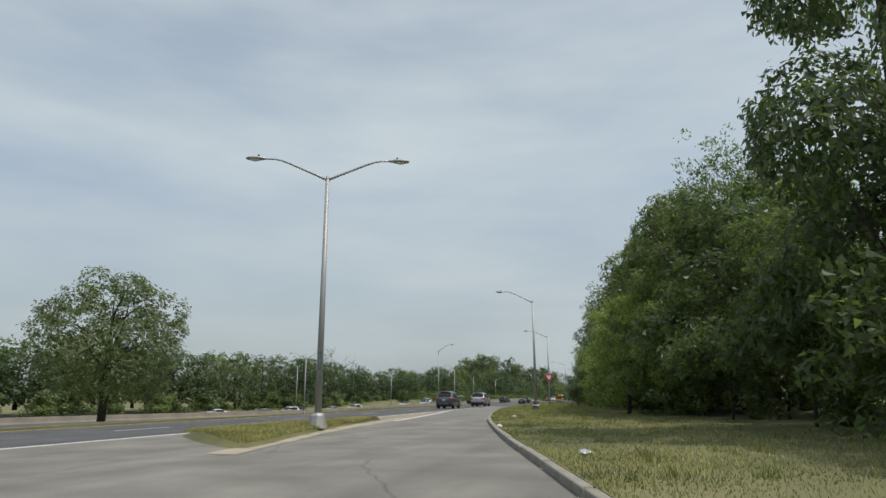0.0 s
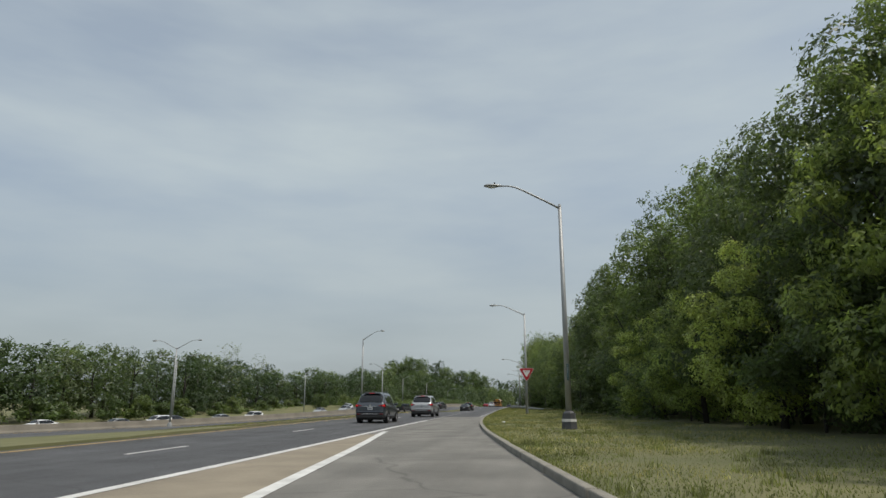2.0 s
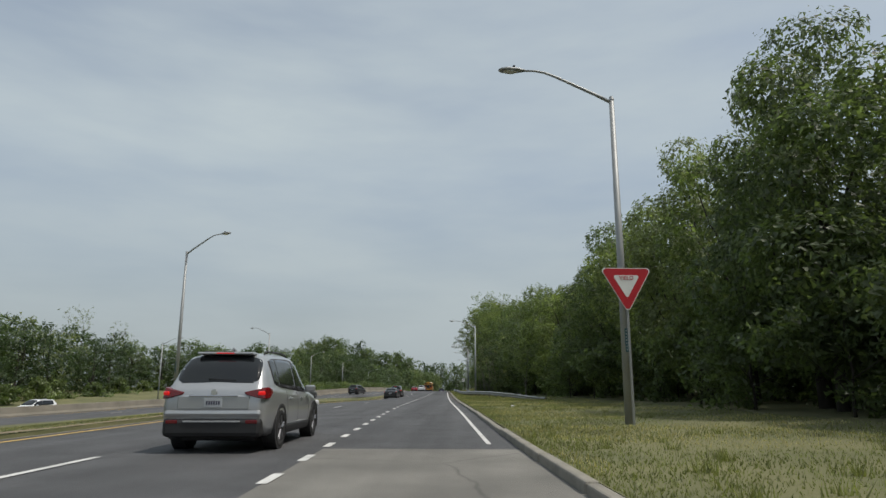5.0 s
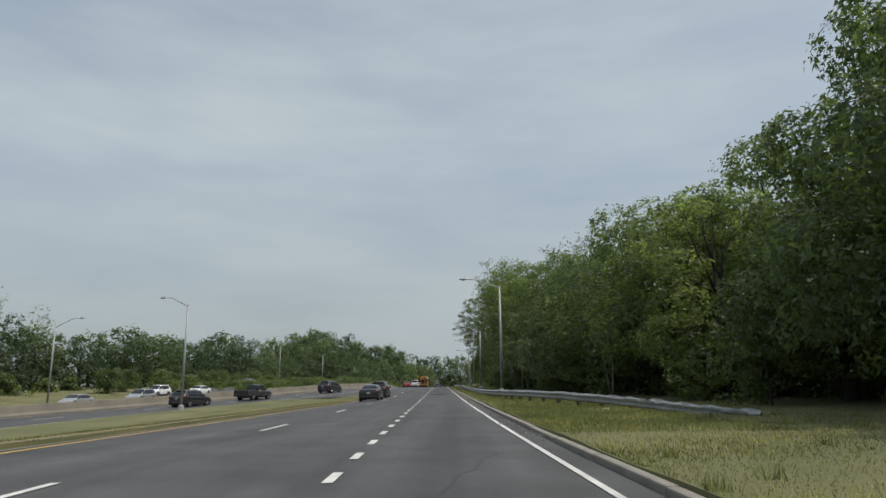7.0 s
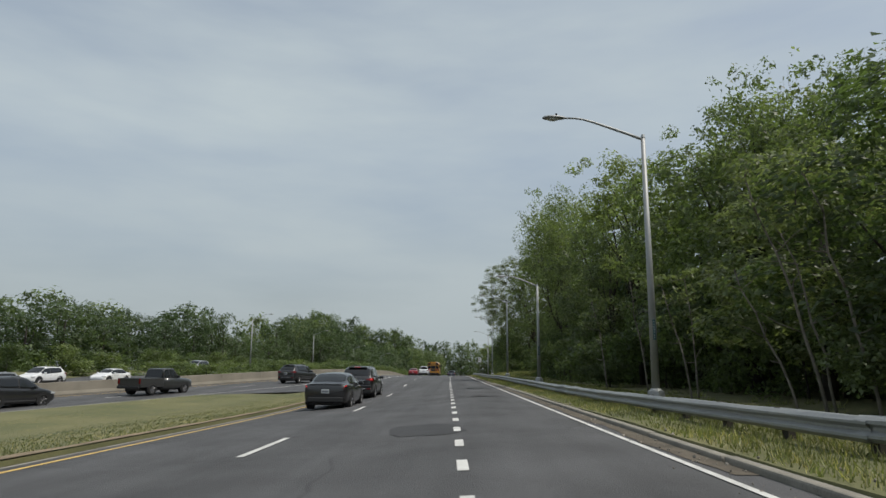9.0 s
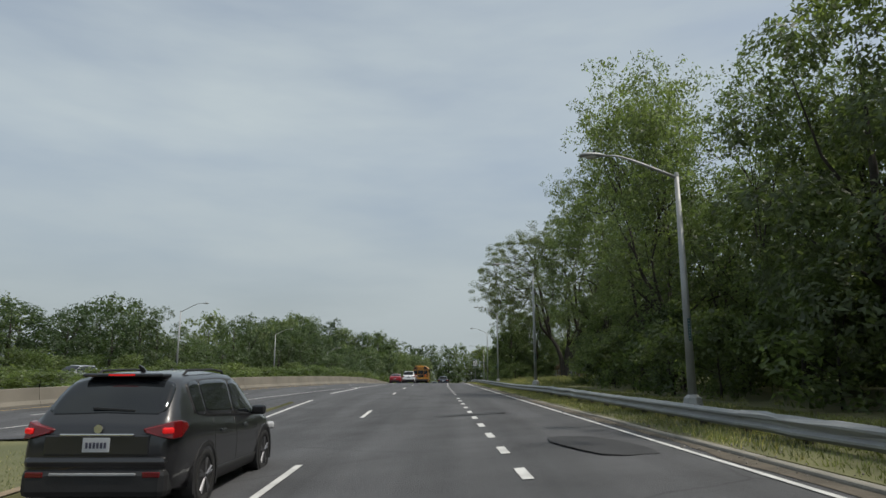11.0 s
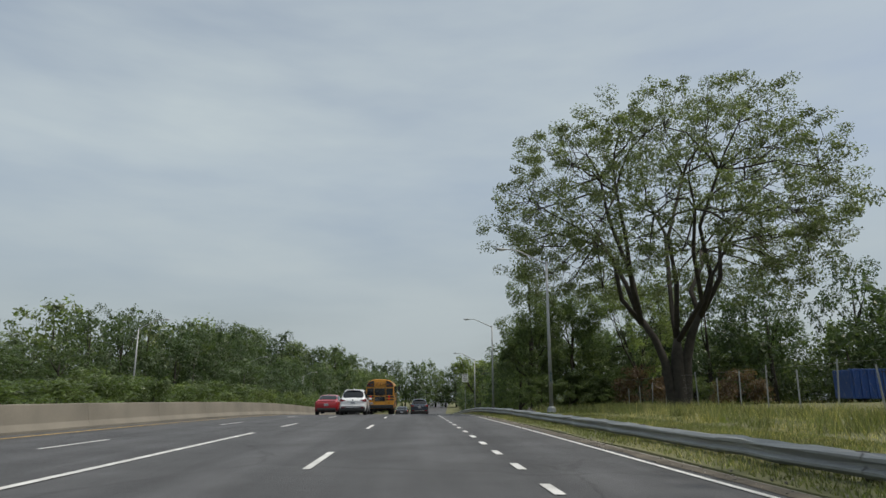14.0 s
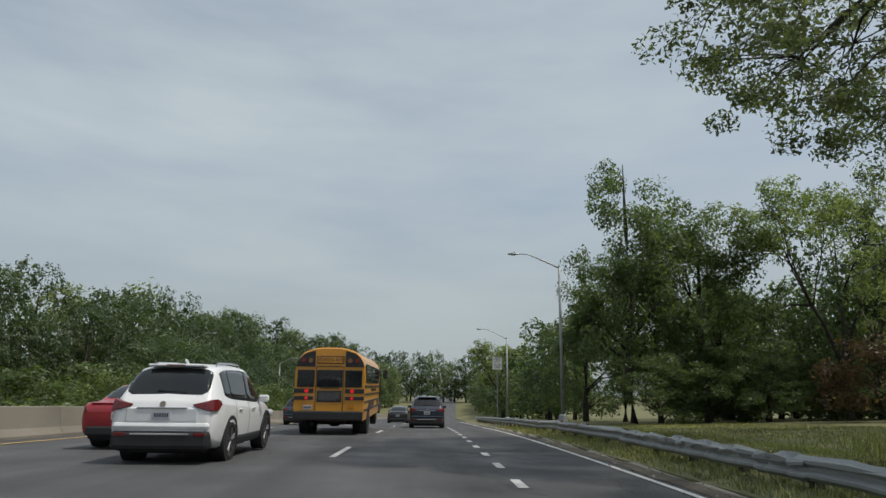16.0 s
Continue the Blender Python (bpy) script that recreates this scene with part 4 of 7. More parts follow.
def elm(name, label, seed, x, y, z, height, size, mat, bark, trunk_r, fork, tips_per, depth=4, spread=0.52, leaf=0.26, per=30, clump=(0.5, 1.0), kids=3, n0=4, wide0=0.75, dome=0.0, sides=4, trim=None, low=0, stems=(), turn=0.0):
    """A wide tree whose forked trunk and limbs show through an airy crown."""
    rs = np.random.RandomState(seed)
    root = thing(name, label, "tree", "trees behind the verge")
    bm = bmesh.new()
    tube(bm, [(0, 0, -0.4), (0.05, 0, 0.8), (0.1, 0.1, fork * 0.6), (0.15, 0.1, fork)], [trunk_r * 1.35, trunk_r * 1.05, trunk_r * 0.95, trunk_r * 0.85], 12)
    trunk, bm, tips = bm, bmesh.new(), []
    for k in range(n0):
        a = 2 * math.pi * (k + rs.uniform(0.1, 0.5)) / n0
        d = np.array([math.cos(a) * wide0, math.sin(a) * wide0, 1.0])
        d /= np.linalg.norm(d)
        grow(bm, rs, (0.15, 0.1, fork - 0.25), d, height * 0.27, trunk_r * 0.6, depth, tips, spread, 0.13, 8, kids, low)
    for sx, sy, sz in stems:
        tube(trunk, [(sx * 0.12, sy * 0.12, -0.4), (sx * 0.2, sy * 0.2, 0.6), (sx * 0.55, sy * 0.55, sz * 0.55), (sx, sy, sz)], [trunk_r * 0.95, trunk_r * 0.8, trunk_r * 0.66, trunk_r * 0.58], 10)
        for k in range(3):
            d = np.array([sx, sy, 2.2]) / sz + rs.normal(size=3) * 0.4
            d[2] = abs(d[2]) + 0.3
            d /= np.linalg.norm(d)
            grow(bm, rs, (sx, sy, sz - 0.2), d, height * 0.2, trunk_r * 0.4, depth - 1, tips, spread, 0.15, 7, kids, low)
    ends = np.array([t[0] for t in tips])
    top = ends[:, 2].max()
    for v in bm.verts:
        f = 1 + dome * max(0.0, v.co.z - fork) / (top - fork)
        v.co.x, v.co.y = v.co.x * f, v.co.y * f
    ends[:, :2] *= (1 + dome * np.maximum(0, ends[:, 2] - fork) / (top - fork))[:, None]
    scale = (height - 0.6) / top
    wide = size / max(np.percentile(np.hypot(ends[:, 0], ends[:, 1]), 95), 1)
    for v in list(bm.verts) + list(trunk.verts):
        v.co.x, v.co.y, v.co.z = v.co.x * wide, v.co.y * wide, v.co.z * scale
    ends = ends * np.array([wide, wide, scale])
    part("trunk", trunk, bark, root, "", True)
    part("branchwork", bm, bark, root, "", True)
    if trim:
        ends = ends[(ends[:, 0] > trim[0]) | (ends[:, 2] > trim[1])]
    cen = np.repeat(ends, tips_per, 0) + rs.normal(size=(len(ends) * tips_per, 3)) * 0.55
    me = leaf_cloud(rs, cen, rs.uniform(clump[0], clump[1], len(cen)), per, leaf, "crown", mat, sides=sides)
    add_mesh("crown", me, root)
    root.matrix_basis = pose(x, y, z - (steeper(y) if y > 236 else 0.0), 0, 0, turn)
    return root


# tall broadleaf trees behind the verge
NEAR = [
    lobed_tree("broadleaf_tree", "tall broadleaf tree with a dense deep green crown", 11, 13.0, 4.8, 0.8, 13, 15500, 0.215, M_LEAF, M_BARK, 0.24, lobe=(0.34, 0.52), ragged=0.07),
    lobed_tree("broadleaf_tree", "tall broadleaf tree with a dense dark green crown", 12, 13.0, 5.0, 0.9, 11, 15500, 0.22, M_LEAF_DARK, M_BARK, 0.26, lobe=(0.36, 0.54), ragged=0.06),
    lobed_tree("broadleaf_tree", "tall broadleaf tree with a lumpy mid-green crown", 13, 13.0, 4.6, 0.7, 16, 16000, 0.21, M_LEAF, M_BARK, 0.22, lobe=(0.28, 0.48), ragged=0.10),
    lobed_tree("broadleaf_tree", "broadleaf tree with a fresh olive-green crown", 14, 13.0, 4.5, 1.2, 17, 15000, 0.21, M_LEAF_OLIVE, M_BARK, 0.2, lobe=(0.26, 0.44), ragged=0.14),
    lobed_tree("young_tree", "young tree with bright yellow-green leaves to the ground", 15, 8.0, 3.4, 0.2, 26, 16000, 0.16, M_LEAF_LIGHT, M_BARK, 0.13, lobe=(0.20, 0.36), ragged=0.28, flat=0.65),
    tree("shrub", "leafy green shrub at the edge of the wood", 16, 3.0, 1.9, 0.2, 70, 90, 0.14, M_LEAF_OLIVE, M_BARK, 0.05, (0.3, 0.6), "shrub", 5),
    tree("sparse_tree", "thin tall tree with an airy crown and bare twigs", 17, 14.0, 4.4, 4.2, 150, 90, 0.17, M_LEAF, M_BARK, 0.17, (0.45, 1.0), limbs=24, sides=3),
    tree("undergrowth_shrub", "dark dense undergrowth shrub below the trees", 18, 3.6, 2.6, 0.1, 66, 56, 0.21, M_LEAF_DARK, M_BARK, 0.05, (0.4, 0.8), "shrub", 5, sides=3),
    elm("airy_tree", "tall airy tree whose limbs show between tufts of leaves", 81, 0, 0, 0, 14.0, 4.4, M_LEAF_DARK, M_BARK, 0.27, 2.2, 1, 4, 0.66, 0.16, 22, (0.30, 0.60), 3, 4, 0.9, sides=3),
    elm("airy_tree", "tall open tree with upright limbs and tufted foliage", 83, 0, 0, 0, 14.0, 4.6, M_LEAF, M_BARK, 0.28, 2.6, 1, 4, 0.62, 0.16, 22, (0.30, 0.60), 3, 4, 1.0, sides=3),
    lobed_tree("broadleaf_tree", "tall broadleaf tree with small dark green leaves in lumpy masses", 91, 13.0, 4.4, 0.8, 17, 24000, 0.19, M_LEAF_DARK, M_BARK, 0.24, lobe=(0.27, 0.46), ragged=0.1),
    lobed_tree("broadleaf_tree", "tall broadleaf tree with small mid-green leaves and an open top", 92, 13.0, 4.2, 1.0, 24, 22000, 0.19, M_LEAF, M_BARK, 0.22, lobe=(0.20, 0.38), ragged=0.25, limbs=14),
]
TREE_LINE = curve([(-120, 60), (-30, 31), (-10, 25.5), (10, 22.0), (30, 18.8), (60, 15.6), (90, 14.5), (110, 13.0), (125, 10.4), (140, 8.6), (160, 8.2), (185, 8.4), (196, 10.5), (205, 14), (900, 60)], 4)
CANOPY = curve([(-120, 12), (0, 9.5), (5, 9.2), (12, 11.2), (18, 14), (28, 14.6), (36, 12.6), (47, 14.2), (55, 13.0), (58, 10.8), (62, 9.4), (67, 10.4), (75, 14.5), (83, 13.5), (90, 12.6), (100, 14.5), (106, 10.4), (112, 10), (119, 11.4), (124, 13.0), (127, 11), (129, 8.4), (134, 8.0), (137, 9.3), (141, 12.0), (150, 13.8), (165, 11.8), (175, 12), (183, 15), (190, 16), (900, 14)], 2)
rt = random.Random(21)
spots, back = [], []
y = -16.0
while y < 186:
    x = float(TREE_LINE(y))
    kind = rt.choice((11, 3, 11)) if y < 12 else rt.choice((0, 1, 2, 0, 1, 2, 3)) if y < 150 else (rt.choice((0, 3, 6, 6)) if y < 163 else rt.choice((8, 9)))
    tall = float(CANOPY(y)) * 0.97 + rt.uniform(-0.4, 0.4)
    spots.append((kind, x + 2.4 + rt.uniform(-0.6, 0.9), y, 0.25, rt.uniform(0.85, 1.05), tall / 13.0, rt.uniform(0, 360)))
    if y < 165:
        back.append((rt.choice((3, 4)), x + 8.0 + rt.uniform(-1, 1), y + 2.0, 0.5, rt.uniform(1.0, 1.15), (tall + 0.3) / 13.0, rt.uniform(0, 360)))
    spots.append((7, x + (1.4 if 112 < y < 150 else 0.2) + rt.uniform(-0.5, 0.5), y + rt.uniform(-1, 1), 0.15, rt.uniform(0.8, 1.2), rt.uniform(0.7, 1.2), rt.uniform(0, 360)))
    spots.append((7, x + 5.0 + rt.uniform(-0.5, 0.5), y + 2.6, 0.2, 1.1, 1.3, rt.uniform(0, 360)))
    if y > 30:
        spots.append((7, x + 7.2 + rt.uniform(-0.5, 0.5), y + 0.4, 0.2, 1.25, 1.2, rt.uniform(0, 360)))
        spots.append((7, x + 10.5, y + 3.2, 0.1, 1.6, 1.2, 47 * y))
        spots.append((7, x + 12.0, y + 0.3, 0.1, 1.6, 1.2, 31 * y))
    if 100 < y < 160:
        spots.append((7, x + 3.4 + rt.uniform(-0.5, 0.5), y + 1.3, 0.1, 1.2, 1.2, rt.uniform(0, 360)))
    y += 5.8
# the ones that stand out
spots += [
    (10, 25.4, -3.2, 0.4, 1.0, 1.4, 30), (10, 22.2, 21.0, 0.3, 0.85, 1.02, 80), (10, 20.2, 30.0, 0.3, 0.85, 0.88, 300), (1, 17.9, 105.5, 0.3, 0.80, 1.18, 50), (0, 18.4, 116.0, 0.3, 0.95, 1.08, 170), (8, 13.6, 139.2, 0.3, 0.95, 1.0, 260), (11, 24.8, 16.0, 0.3, 0.95, 0.96, 140), (11, 21.8, 16.5, 0.3, 0.8, 0.92, 10), (11, 20.8, 27.0, 0.3, 0.75, 0.98, 200),
    (9, 24.4, 16.8, 0.3, 0.95, 1.06, 40), (4, 19.7, 27.0, 0.2, 0.95, 1.15, 20), (4, 20.6, 22.4, 0.2, 0.9, 1.05, 190), (4, 18.4, 33.5, 0.2, 0.85, 0.90, 110), (4, 17.4, 40.0, 0.2, 0.8, 0.80, 300), (4, 16.4, 48.0, 0.2, 0.72, 0.72, 30),
    (4, 18.6, 16.8, 0.2, 0.78, 0.8, 60), (4, 20.9, 19.0, 0.2, 0.85, 1.05, 150), (4, 21.8, 13.6, 0.2, 0.85, 0.9, 250),
    (11, 18.2, 54.8, 0.25, 0.95, 1.03, 20), (9, 20.2, 48.5, 0.3, 0.95, 1.1, 100), (8, 19.0, 43.5, 0.3, 0.85, 0.94, 250), (9, 21.8, 56.0, 0.3, 1.0, 1.2, 60),
    (5, 13.2, 60.6, 0.15, 0.85, 1.05, 40), (3, 16.8, 74.5, 0.25, 0.85, 1.12, 5), (6, 16.2, 118, 0.25, 0.9, 0.82, 20), (6, 18.0, 124, 0.3, 0.9, 0.86, 140),
    (3, 17.8, 88, 0.3, 0.9, 1.15, 120), (5, 9.4, 128, 0.15, 0.8, 0.7, 90), (5, 8.0, 150, 0.15, 0.8, 0.6, 190), (6, 12.5, 141, 0.3, 0.8, 0.92, 75), (6, 16.5, 143, 0.3, 1.0, 1.0, 195),
    (10, 10.8, 190.2, 0.1, 0.72, 0.60, 33), (10, 13.6, 194.5, 0.1, 0.7, 0.75, 133), (7, 9.2, 191.5, 0.1, 0.8, 0.7, 0), (9, 10.3, 180.5, 0.2, 1.05, 1.36, 33), (9, 9.2, 172.5, 0.2, 0.95, 1.3, 210), (1, 13.5, 199, 0.2, 0.9, 0.85, 60), (10, 14.5, 184, 0.2, 0.95, 0.85, 10), (10, 13.5, 176, 0.2, 1.0, 0.85, 110), (1, 13.0, 168, 0.2, 1.0, 0.8, 210), (10, 12.2, 161, 0.2, 0.95, 0.8, 20), (0, 16, 191, 0.2, 0.9, 0.6, 70), (0, 22, 196, 0.3, 0.9, 0.8, 20), (7, 11.5, 191, 0.2, 1.1, 1.0, 0), (7, 15, 194, 0.2, 1.2, 1.1, 50), (7, 19, 198, 0.2, 1.2, 1.1, 90),
]
place(NEAR, spots, "trees behind the verge")


def dome_tree(name, label, seed, x, y, z, crown, mat, bark, trunk_r, per, leaf, clump, stems):
    """A broad tree: stems fork into limbs, branches and twigs that fill a dome; crown is radius, middle, top and low end."""
    rs = np.random.RandomState(seed)
    root = thing(name, label, "tree", "trees behind the verge")
    rad, mid, top, low = crown

    def shell(n, near, far, start):
        out = []
        for k in range(n):
            u = 1 - 1.72 * (k + 0.5) / n
            a = 2.39996 * k + start
            f = rs.uniform(near, far)
            r = math.sqrt(max(0.0, 1 - u * u)) * f * (1 + 0.10 * math.sin(3 * a + seed))
            out.append(np.array([r * rad * math.cos(a), r * rad * math.sin(a), mid + u * f * ((top - mid) if u > 0 else (mid - low) * 1.25)]))
        return np.array(out)

    def join(bm, a, b, r0, r1, sag, n):
        q = [a]
        for f in (0.3, 0.65):
            p = a + (b - a) * f + rs.normal(size=3) * np.linalg.norm(b - a) * 0.05
            p[2] += sag * np.linalg.norm(b - a) * math.sin(math.pi * f)
            q.append(p)
        q.append(b)
        tube(bm, [tuple(p) for p in q], [r0, r0 * 0.8 + r1 * 0.2, r0 * 0.4 + r1 * 0.6, r1], n)

    trunk, bm = bmesh.new(), bmesh.new()
    forks = []
    for sx, sy, sz, thick in stems:
        tube(trunk, [(sx * 0.22, sy * 0.22, -0.5), (sx * 0.24, sy * 0.24, 0.6), (sx * 0.36, sy * 0.36, sz * 0.52), (sx * 0.62, sy * 0.62, sz * 0.78), (sx, sy, sz)], [trunk_r * 1.3 * thick, trunk_r * thick, trunk_r * 0.86 * thick, trunk_r * 0.72 * thick, trunk_r * 0.60], 12)
        forks.append(np.array([sx, sy, sz]))
    forks = np.array(forks)
    one, two, three = shell(11, 0.42, 0.56, 0.4), shell(62, 0.66, 0.82, 1.1), shell(430, 0.80, 1.02, 2.3)
    inner = shell(170, 0.45, 0.78, 0.2)
    for p in one:
        c = forks[np.argmin(np.linalg.norm(forks[:, :2] - p[:2] * 0.5, axis=1))]
        join(bm, c - np.array([0, 0, 0.3]), p, trunk_r * 0.56, trunk_r * 0.24, 0.06, 8)
    for p in two:
        c = one[np.argmin(np.linalg.norm(one - p, axis=1))]
        join(bm, c, p, trunk_r * 0.23, trunk_r * 0.10, 0.07, 6)
    for p in np.vstack([three, inner]):
        c = two[np.argmin(np.linalg.norm(two - p, axis=1))]
        join(bm, c, p, trunk_r * 0.085, trunk_r * 0.02, 0.03, 4)
    part("trunk", trunk, bark, root, "", True)
    part("branchwork", bm, bark, root, "", True)
    tips = np.vstack([three, three + rs.normal(size=three.shape) * 0.7, inner])
    cen = tips[rs.rand(len(tips)) < 0.86]
    add_mesh("crown", leaf_cloud(rs, cen, rs.uniform(clump[0], clump[1], len(cen)), per, leaf, "crown", mat, sides=3, flat=0.6), root)
    root.matrix_basis = pose(x, y, z - (steeper(y) if y > 236 else 0.0), 0, 0, 0)
    return root


dome_tree("spreading_tree", "huge spreading tree with forked dark trunks and an airy crown", 5, 16.0, 237.0, -0.1, (12.6, 14.0, 23.9, 7.5), M_LEAF_GREY, M_BARK, 0.37, 120, 0.18, (0.45, 1.05), ((-2.3, 0.3, 6.6, 1.0), (0.15, 0.1, 5.2, 1.7), (1.8, -0.4, 7.0, 1.15)))
elm("bare_tree", "half-bare tree with thin branching twigs and few leaves", 9, 15.5, 141.5, 0.2, 15.5, 4.5, M_LEAF_OLIVE, M_BARK_PALE, 0.2, 6.0, 1, 3, 0.45, 0.22, 5, (0.2, 0.5), 3, 3)
elm("oak_tree", "tall dark oak whose leafy limbs hang over the street lamp", 19, 10.6, 193.0, 0.2, 18.5, 5.6, M_LEAF_DARK, M_BARK, 0.27, 3.6, 2, 4, 0.56, 0.14, 26, (0.20, 0.46), 3, 4, 0.9, sides=3, low=3)
elm("bare_tree", "grey half-bare tree rising above the far wood", 29, -84, 205, -1.0, 21, 7, M_LEAF_OLIVE, M_BARK_PALE, 0.3, 7.0, 1, 3, 0.45, 0.3, 6, (0.3, 0.6), 3, 3)


def pale_stem(x, y, tall, lean, seed, leaves):
    """A thin pale stem, bent and leaning, that forks near its top and carries few leaves."""
    rs = np.random.RandomState(seed)
    root = thing("sapling", "thin pale leaning sapling with few leaves before the dark wood", "sapling", "saplings before the wood")
    bm, ends, pts = bmesh.new(), [], []
    wob = rs.normal(size=(7, 2)) * 0.07
    for k in range(7):
        f = k / 6
        pts.append(np.array([lean[0] * f ** 1.2 + wob[k, 0] * f, lean[1] * f ** 1.2 + wob[k, 1] * f, tall * f - 0.2 * (k == 0)]))
    r = 0.020 + 0.004 * tall
    tube(bm, [tuple(p) for p in pts], [r * (1 - 0.10 * k) for k in range(7)], 7)
    part("stem", bm, M_BARK_PALE, root, "", True)
    for k in (2, 3, 3, 4, 4, 5, 5, 6, 6):
        bm = bmesh.new()
        d = np.array([rs.normal() * 0.7, rs.normal() * 0.7, rs.uniform(0.1, 0.8)])
        e = pts[k] + d * tall * 0.13
        tube(bm, [tuple(pts[k]), tuple((pts[k] + e) / 2 + rs.normal(size=3) * 0.06), tuple(e)], [r * 0.42, r * 0.3, r * 0.1], 5)
        ends += [e, (pts[k] + e) / 2]
        part("branch", bm, M_BARK_PALE, root, "", True)
    cen = np.array(ends[-leaves:])
    add_mesh("crown", leaf_cloud(rs, cen, rs.uniform(0.25, 0.5, len(cen)), 34, 0.13, "crown", M_LEAF_OLIVE, 0.5), root)
    root.matrix_basis = pose(x, y, 0.15)


for k, (sx, sy, sh, lx, ly, lv) in enumerate([(7.6, 129.4, 3.4, -1.1, 0.3, 6), (8.0, 129.0, 5.4, -1.3, 0.2, 8), (8.3, 129.2, 4.0, -0.9, -0.2, 4), (8.5, 128.0, 5.2, -0.9, 0.4, 8), (7.2, 135.0, 3.6, -0.7, 0.2, 10), (7.8, 136.2, 4.0, -0.1, 0.3, 12), (7.4, 140.5, 4.6, -0.6, 0.0, 10), (7.0, 146.0, 4.2, -0.5, 0.3, 12), (10.6, 117.6, 4.6, 0.4, 0.3, 4), (10.9, 119.2, 5.2, -0.8, 0.4, 8), (9.6, 172, 6.2, -0.5, 0.2, 12), (10.2, 176, 6.6, 0.3, 0.2, 12)]):
    pale_stem(sx, sy, sh, (lx, ly), 70 + k, lv)
elm("garden_tree", "round-crowned tree with dark limbs beside a mown lawn", 37, 21.8, 261.5, -0.3, 15.8, 6.6, M_LEAF, M_BARK, 0.26, 3.2, 1, 3, 0.5, 0.19, 90, (0.5, 1.0), 3, 4, sides=3)
elm("leaning_tree", "dark open tree with bent limbs near the road", 41, 12.5, 345, -1.0, 14, 7.0, M_LEAF, M_BARK, 0.4, 4.0, 1, 3, 0.5, 0.34, 40, (0.6, 1.1), 3, 4)
OAK = [
    tree("oak_tree", "tall dark oak with a pointed ragged crown", 51, 16.3, 4.2, 2.0, 190, 130, 0.21, M_LEAF_DARK, M_BARK, 0.3, (0.5, 1.15), sides=3),
    tree("yew_tree", "broad dark evergreen tree with a dense low crown", 52, 12.0, 4.2, 0.4, 180, 110, 0.20, M_LEAF_DARK, M_BARK, 0.25, (0.5, 1.1), sides=3),
    tree("plum_shrub", "reddish brown leafless-looking shrub", 53, 3.6, 2.2, 0.3, 60, 70, 0.16, M_LEAF_BROWN, M_BARK, 0.06, (0.4, 0.8), "shrub", 8),
]
place(OAK, [(0, 10.4, 264.8, -0.5, 0.95, 1.16, 20), (1, 15.8, 266.5, -0.4, 1.05, 1.18, 10), (0, 13, 275, -0.6, 1.0, 0.85, 100), (1, 12, 283, -0.8, 1.0, 1.0, 150), (1, 19.5, 272, -0.5, 1.0, 0.9, 70),
            (2, 20.0, 256, -0.2, 1.3, 1.2, 0), (1, 11.0, 262.0, -0.5, 0.7, 0.36, 40), (1, 14.2, 263.0, -0.5, 0.75, 0.42, 140), (1, 17.6, 262.5, -0.4, 0.7, 0.34, 240), (1, 22.5, 264.0, -0.4, 0.8, 0.38, 340), (1, 26.5, 258.0, -0.3, 0.7, 0.30, 10), (2, 27, 250, -0.1, 1.2, 1.0, 60), (1, 35, 262, -0.3, 1.2, 0.7, 200)], "trees beside the lawn")

# woods beyond the opposite lanes and into the distance
FAR = [
    lobed_tree("woodland_tree", "woodland tree with a dense rounded green crown", 61, 13.0, 5.2, 0.1, 8, 2400, 0.55, M_LEAF_FAR, M_BARK, 0.25, limbs=4, spray=8, ragged=0.04, lobe=(0.40, 0.58)),
    lobed_tree("woodland_tree", "woodland tree with a dark lumpy crown", 62, 13.0, 5.6, 0.1, 8, 2400, 0.55, M_LEAF_DARK, M_BARK, 0.25, limbs=4, spray=8, ragged=0.04, lobe=(0.40, 0.58)),
    lobed_tree("woodland_tree", "woodland tree with an olive-green crown", 63, 13.0, 5.0, 0.1, 8, 2400, 0.53, M_LEAF_OLIVE, M_BARK, 0.25, limbs=4, spray=8, ragged=0.04, lobe=(0.40, 0.58)),
    lobed_tree("woodland_tree", "woodland tree with a dense dark crown behind the barrier", 65, 13.0, 5.2, 0.1, 13, 6400, 0.30, M_LEAF_FAR, M_BARK, 0.25, limbs=4, spray=8, ragged=0.06, lobe=(0.28, 0.50)),
    lobed_tree("woodland_tree", "woodland tree with a mid-green lumpy crown behind the barrier", 66, 13.0, 5.4, 0.1, 14, 6400, 0.30, M_LEAF_FAR, M_BARK, 0.25, limbs=4, spray=8, ragged=0.06, lobe=(0.26, 0.46)),
    tree("roadside_bush", "bright green bush growing behind the barrier", 67, 3.2, 2.4, 0.1, 80, 36, 0.21, M_LEAF_BUSH, M_BARK, 0.05, (0.4, 0.8), "bush", 4, sides=3, skirt=0.0),
    tree("roadside_bush", "green bush growing behind the barrier", 64, 3.2, 2.6, 0.1, 56, 36, 0.40, M_LEAF_BUSH, M_BARK, 0.05, (0.5, 1.0), "bush", 4, sides=3, skirt=0.0),
]
LEFT_WOOD = curve([(-120, -125), (0, -82), (40, -74), (60, -70), (120, -64), (180, -58), (220, -50), (255, -48), (300, -44), (350, -38), (420, -29), (500, -13), (900, 8)], 8)
WOOD_TOP = curve([(-120, 10), (60, 10.5), (133, 11.5), (180, 11.5), (215, 10.0), (232, 12.4), (252, 13.2), (259, 8.4), (276, 7.8), (284, 14.2), (300, 14.6), (315, 15.2), (345, 15.6), (366, 14.4), (420, 14), (900, 14)], 3)
spots = list(back)
y = 8.0
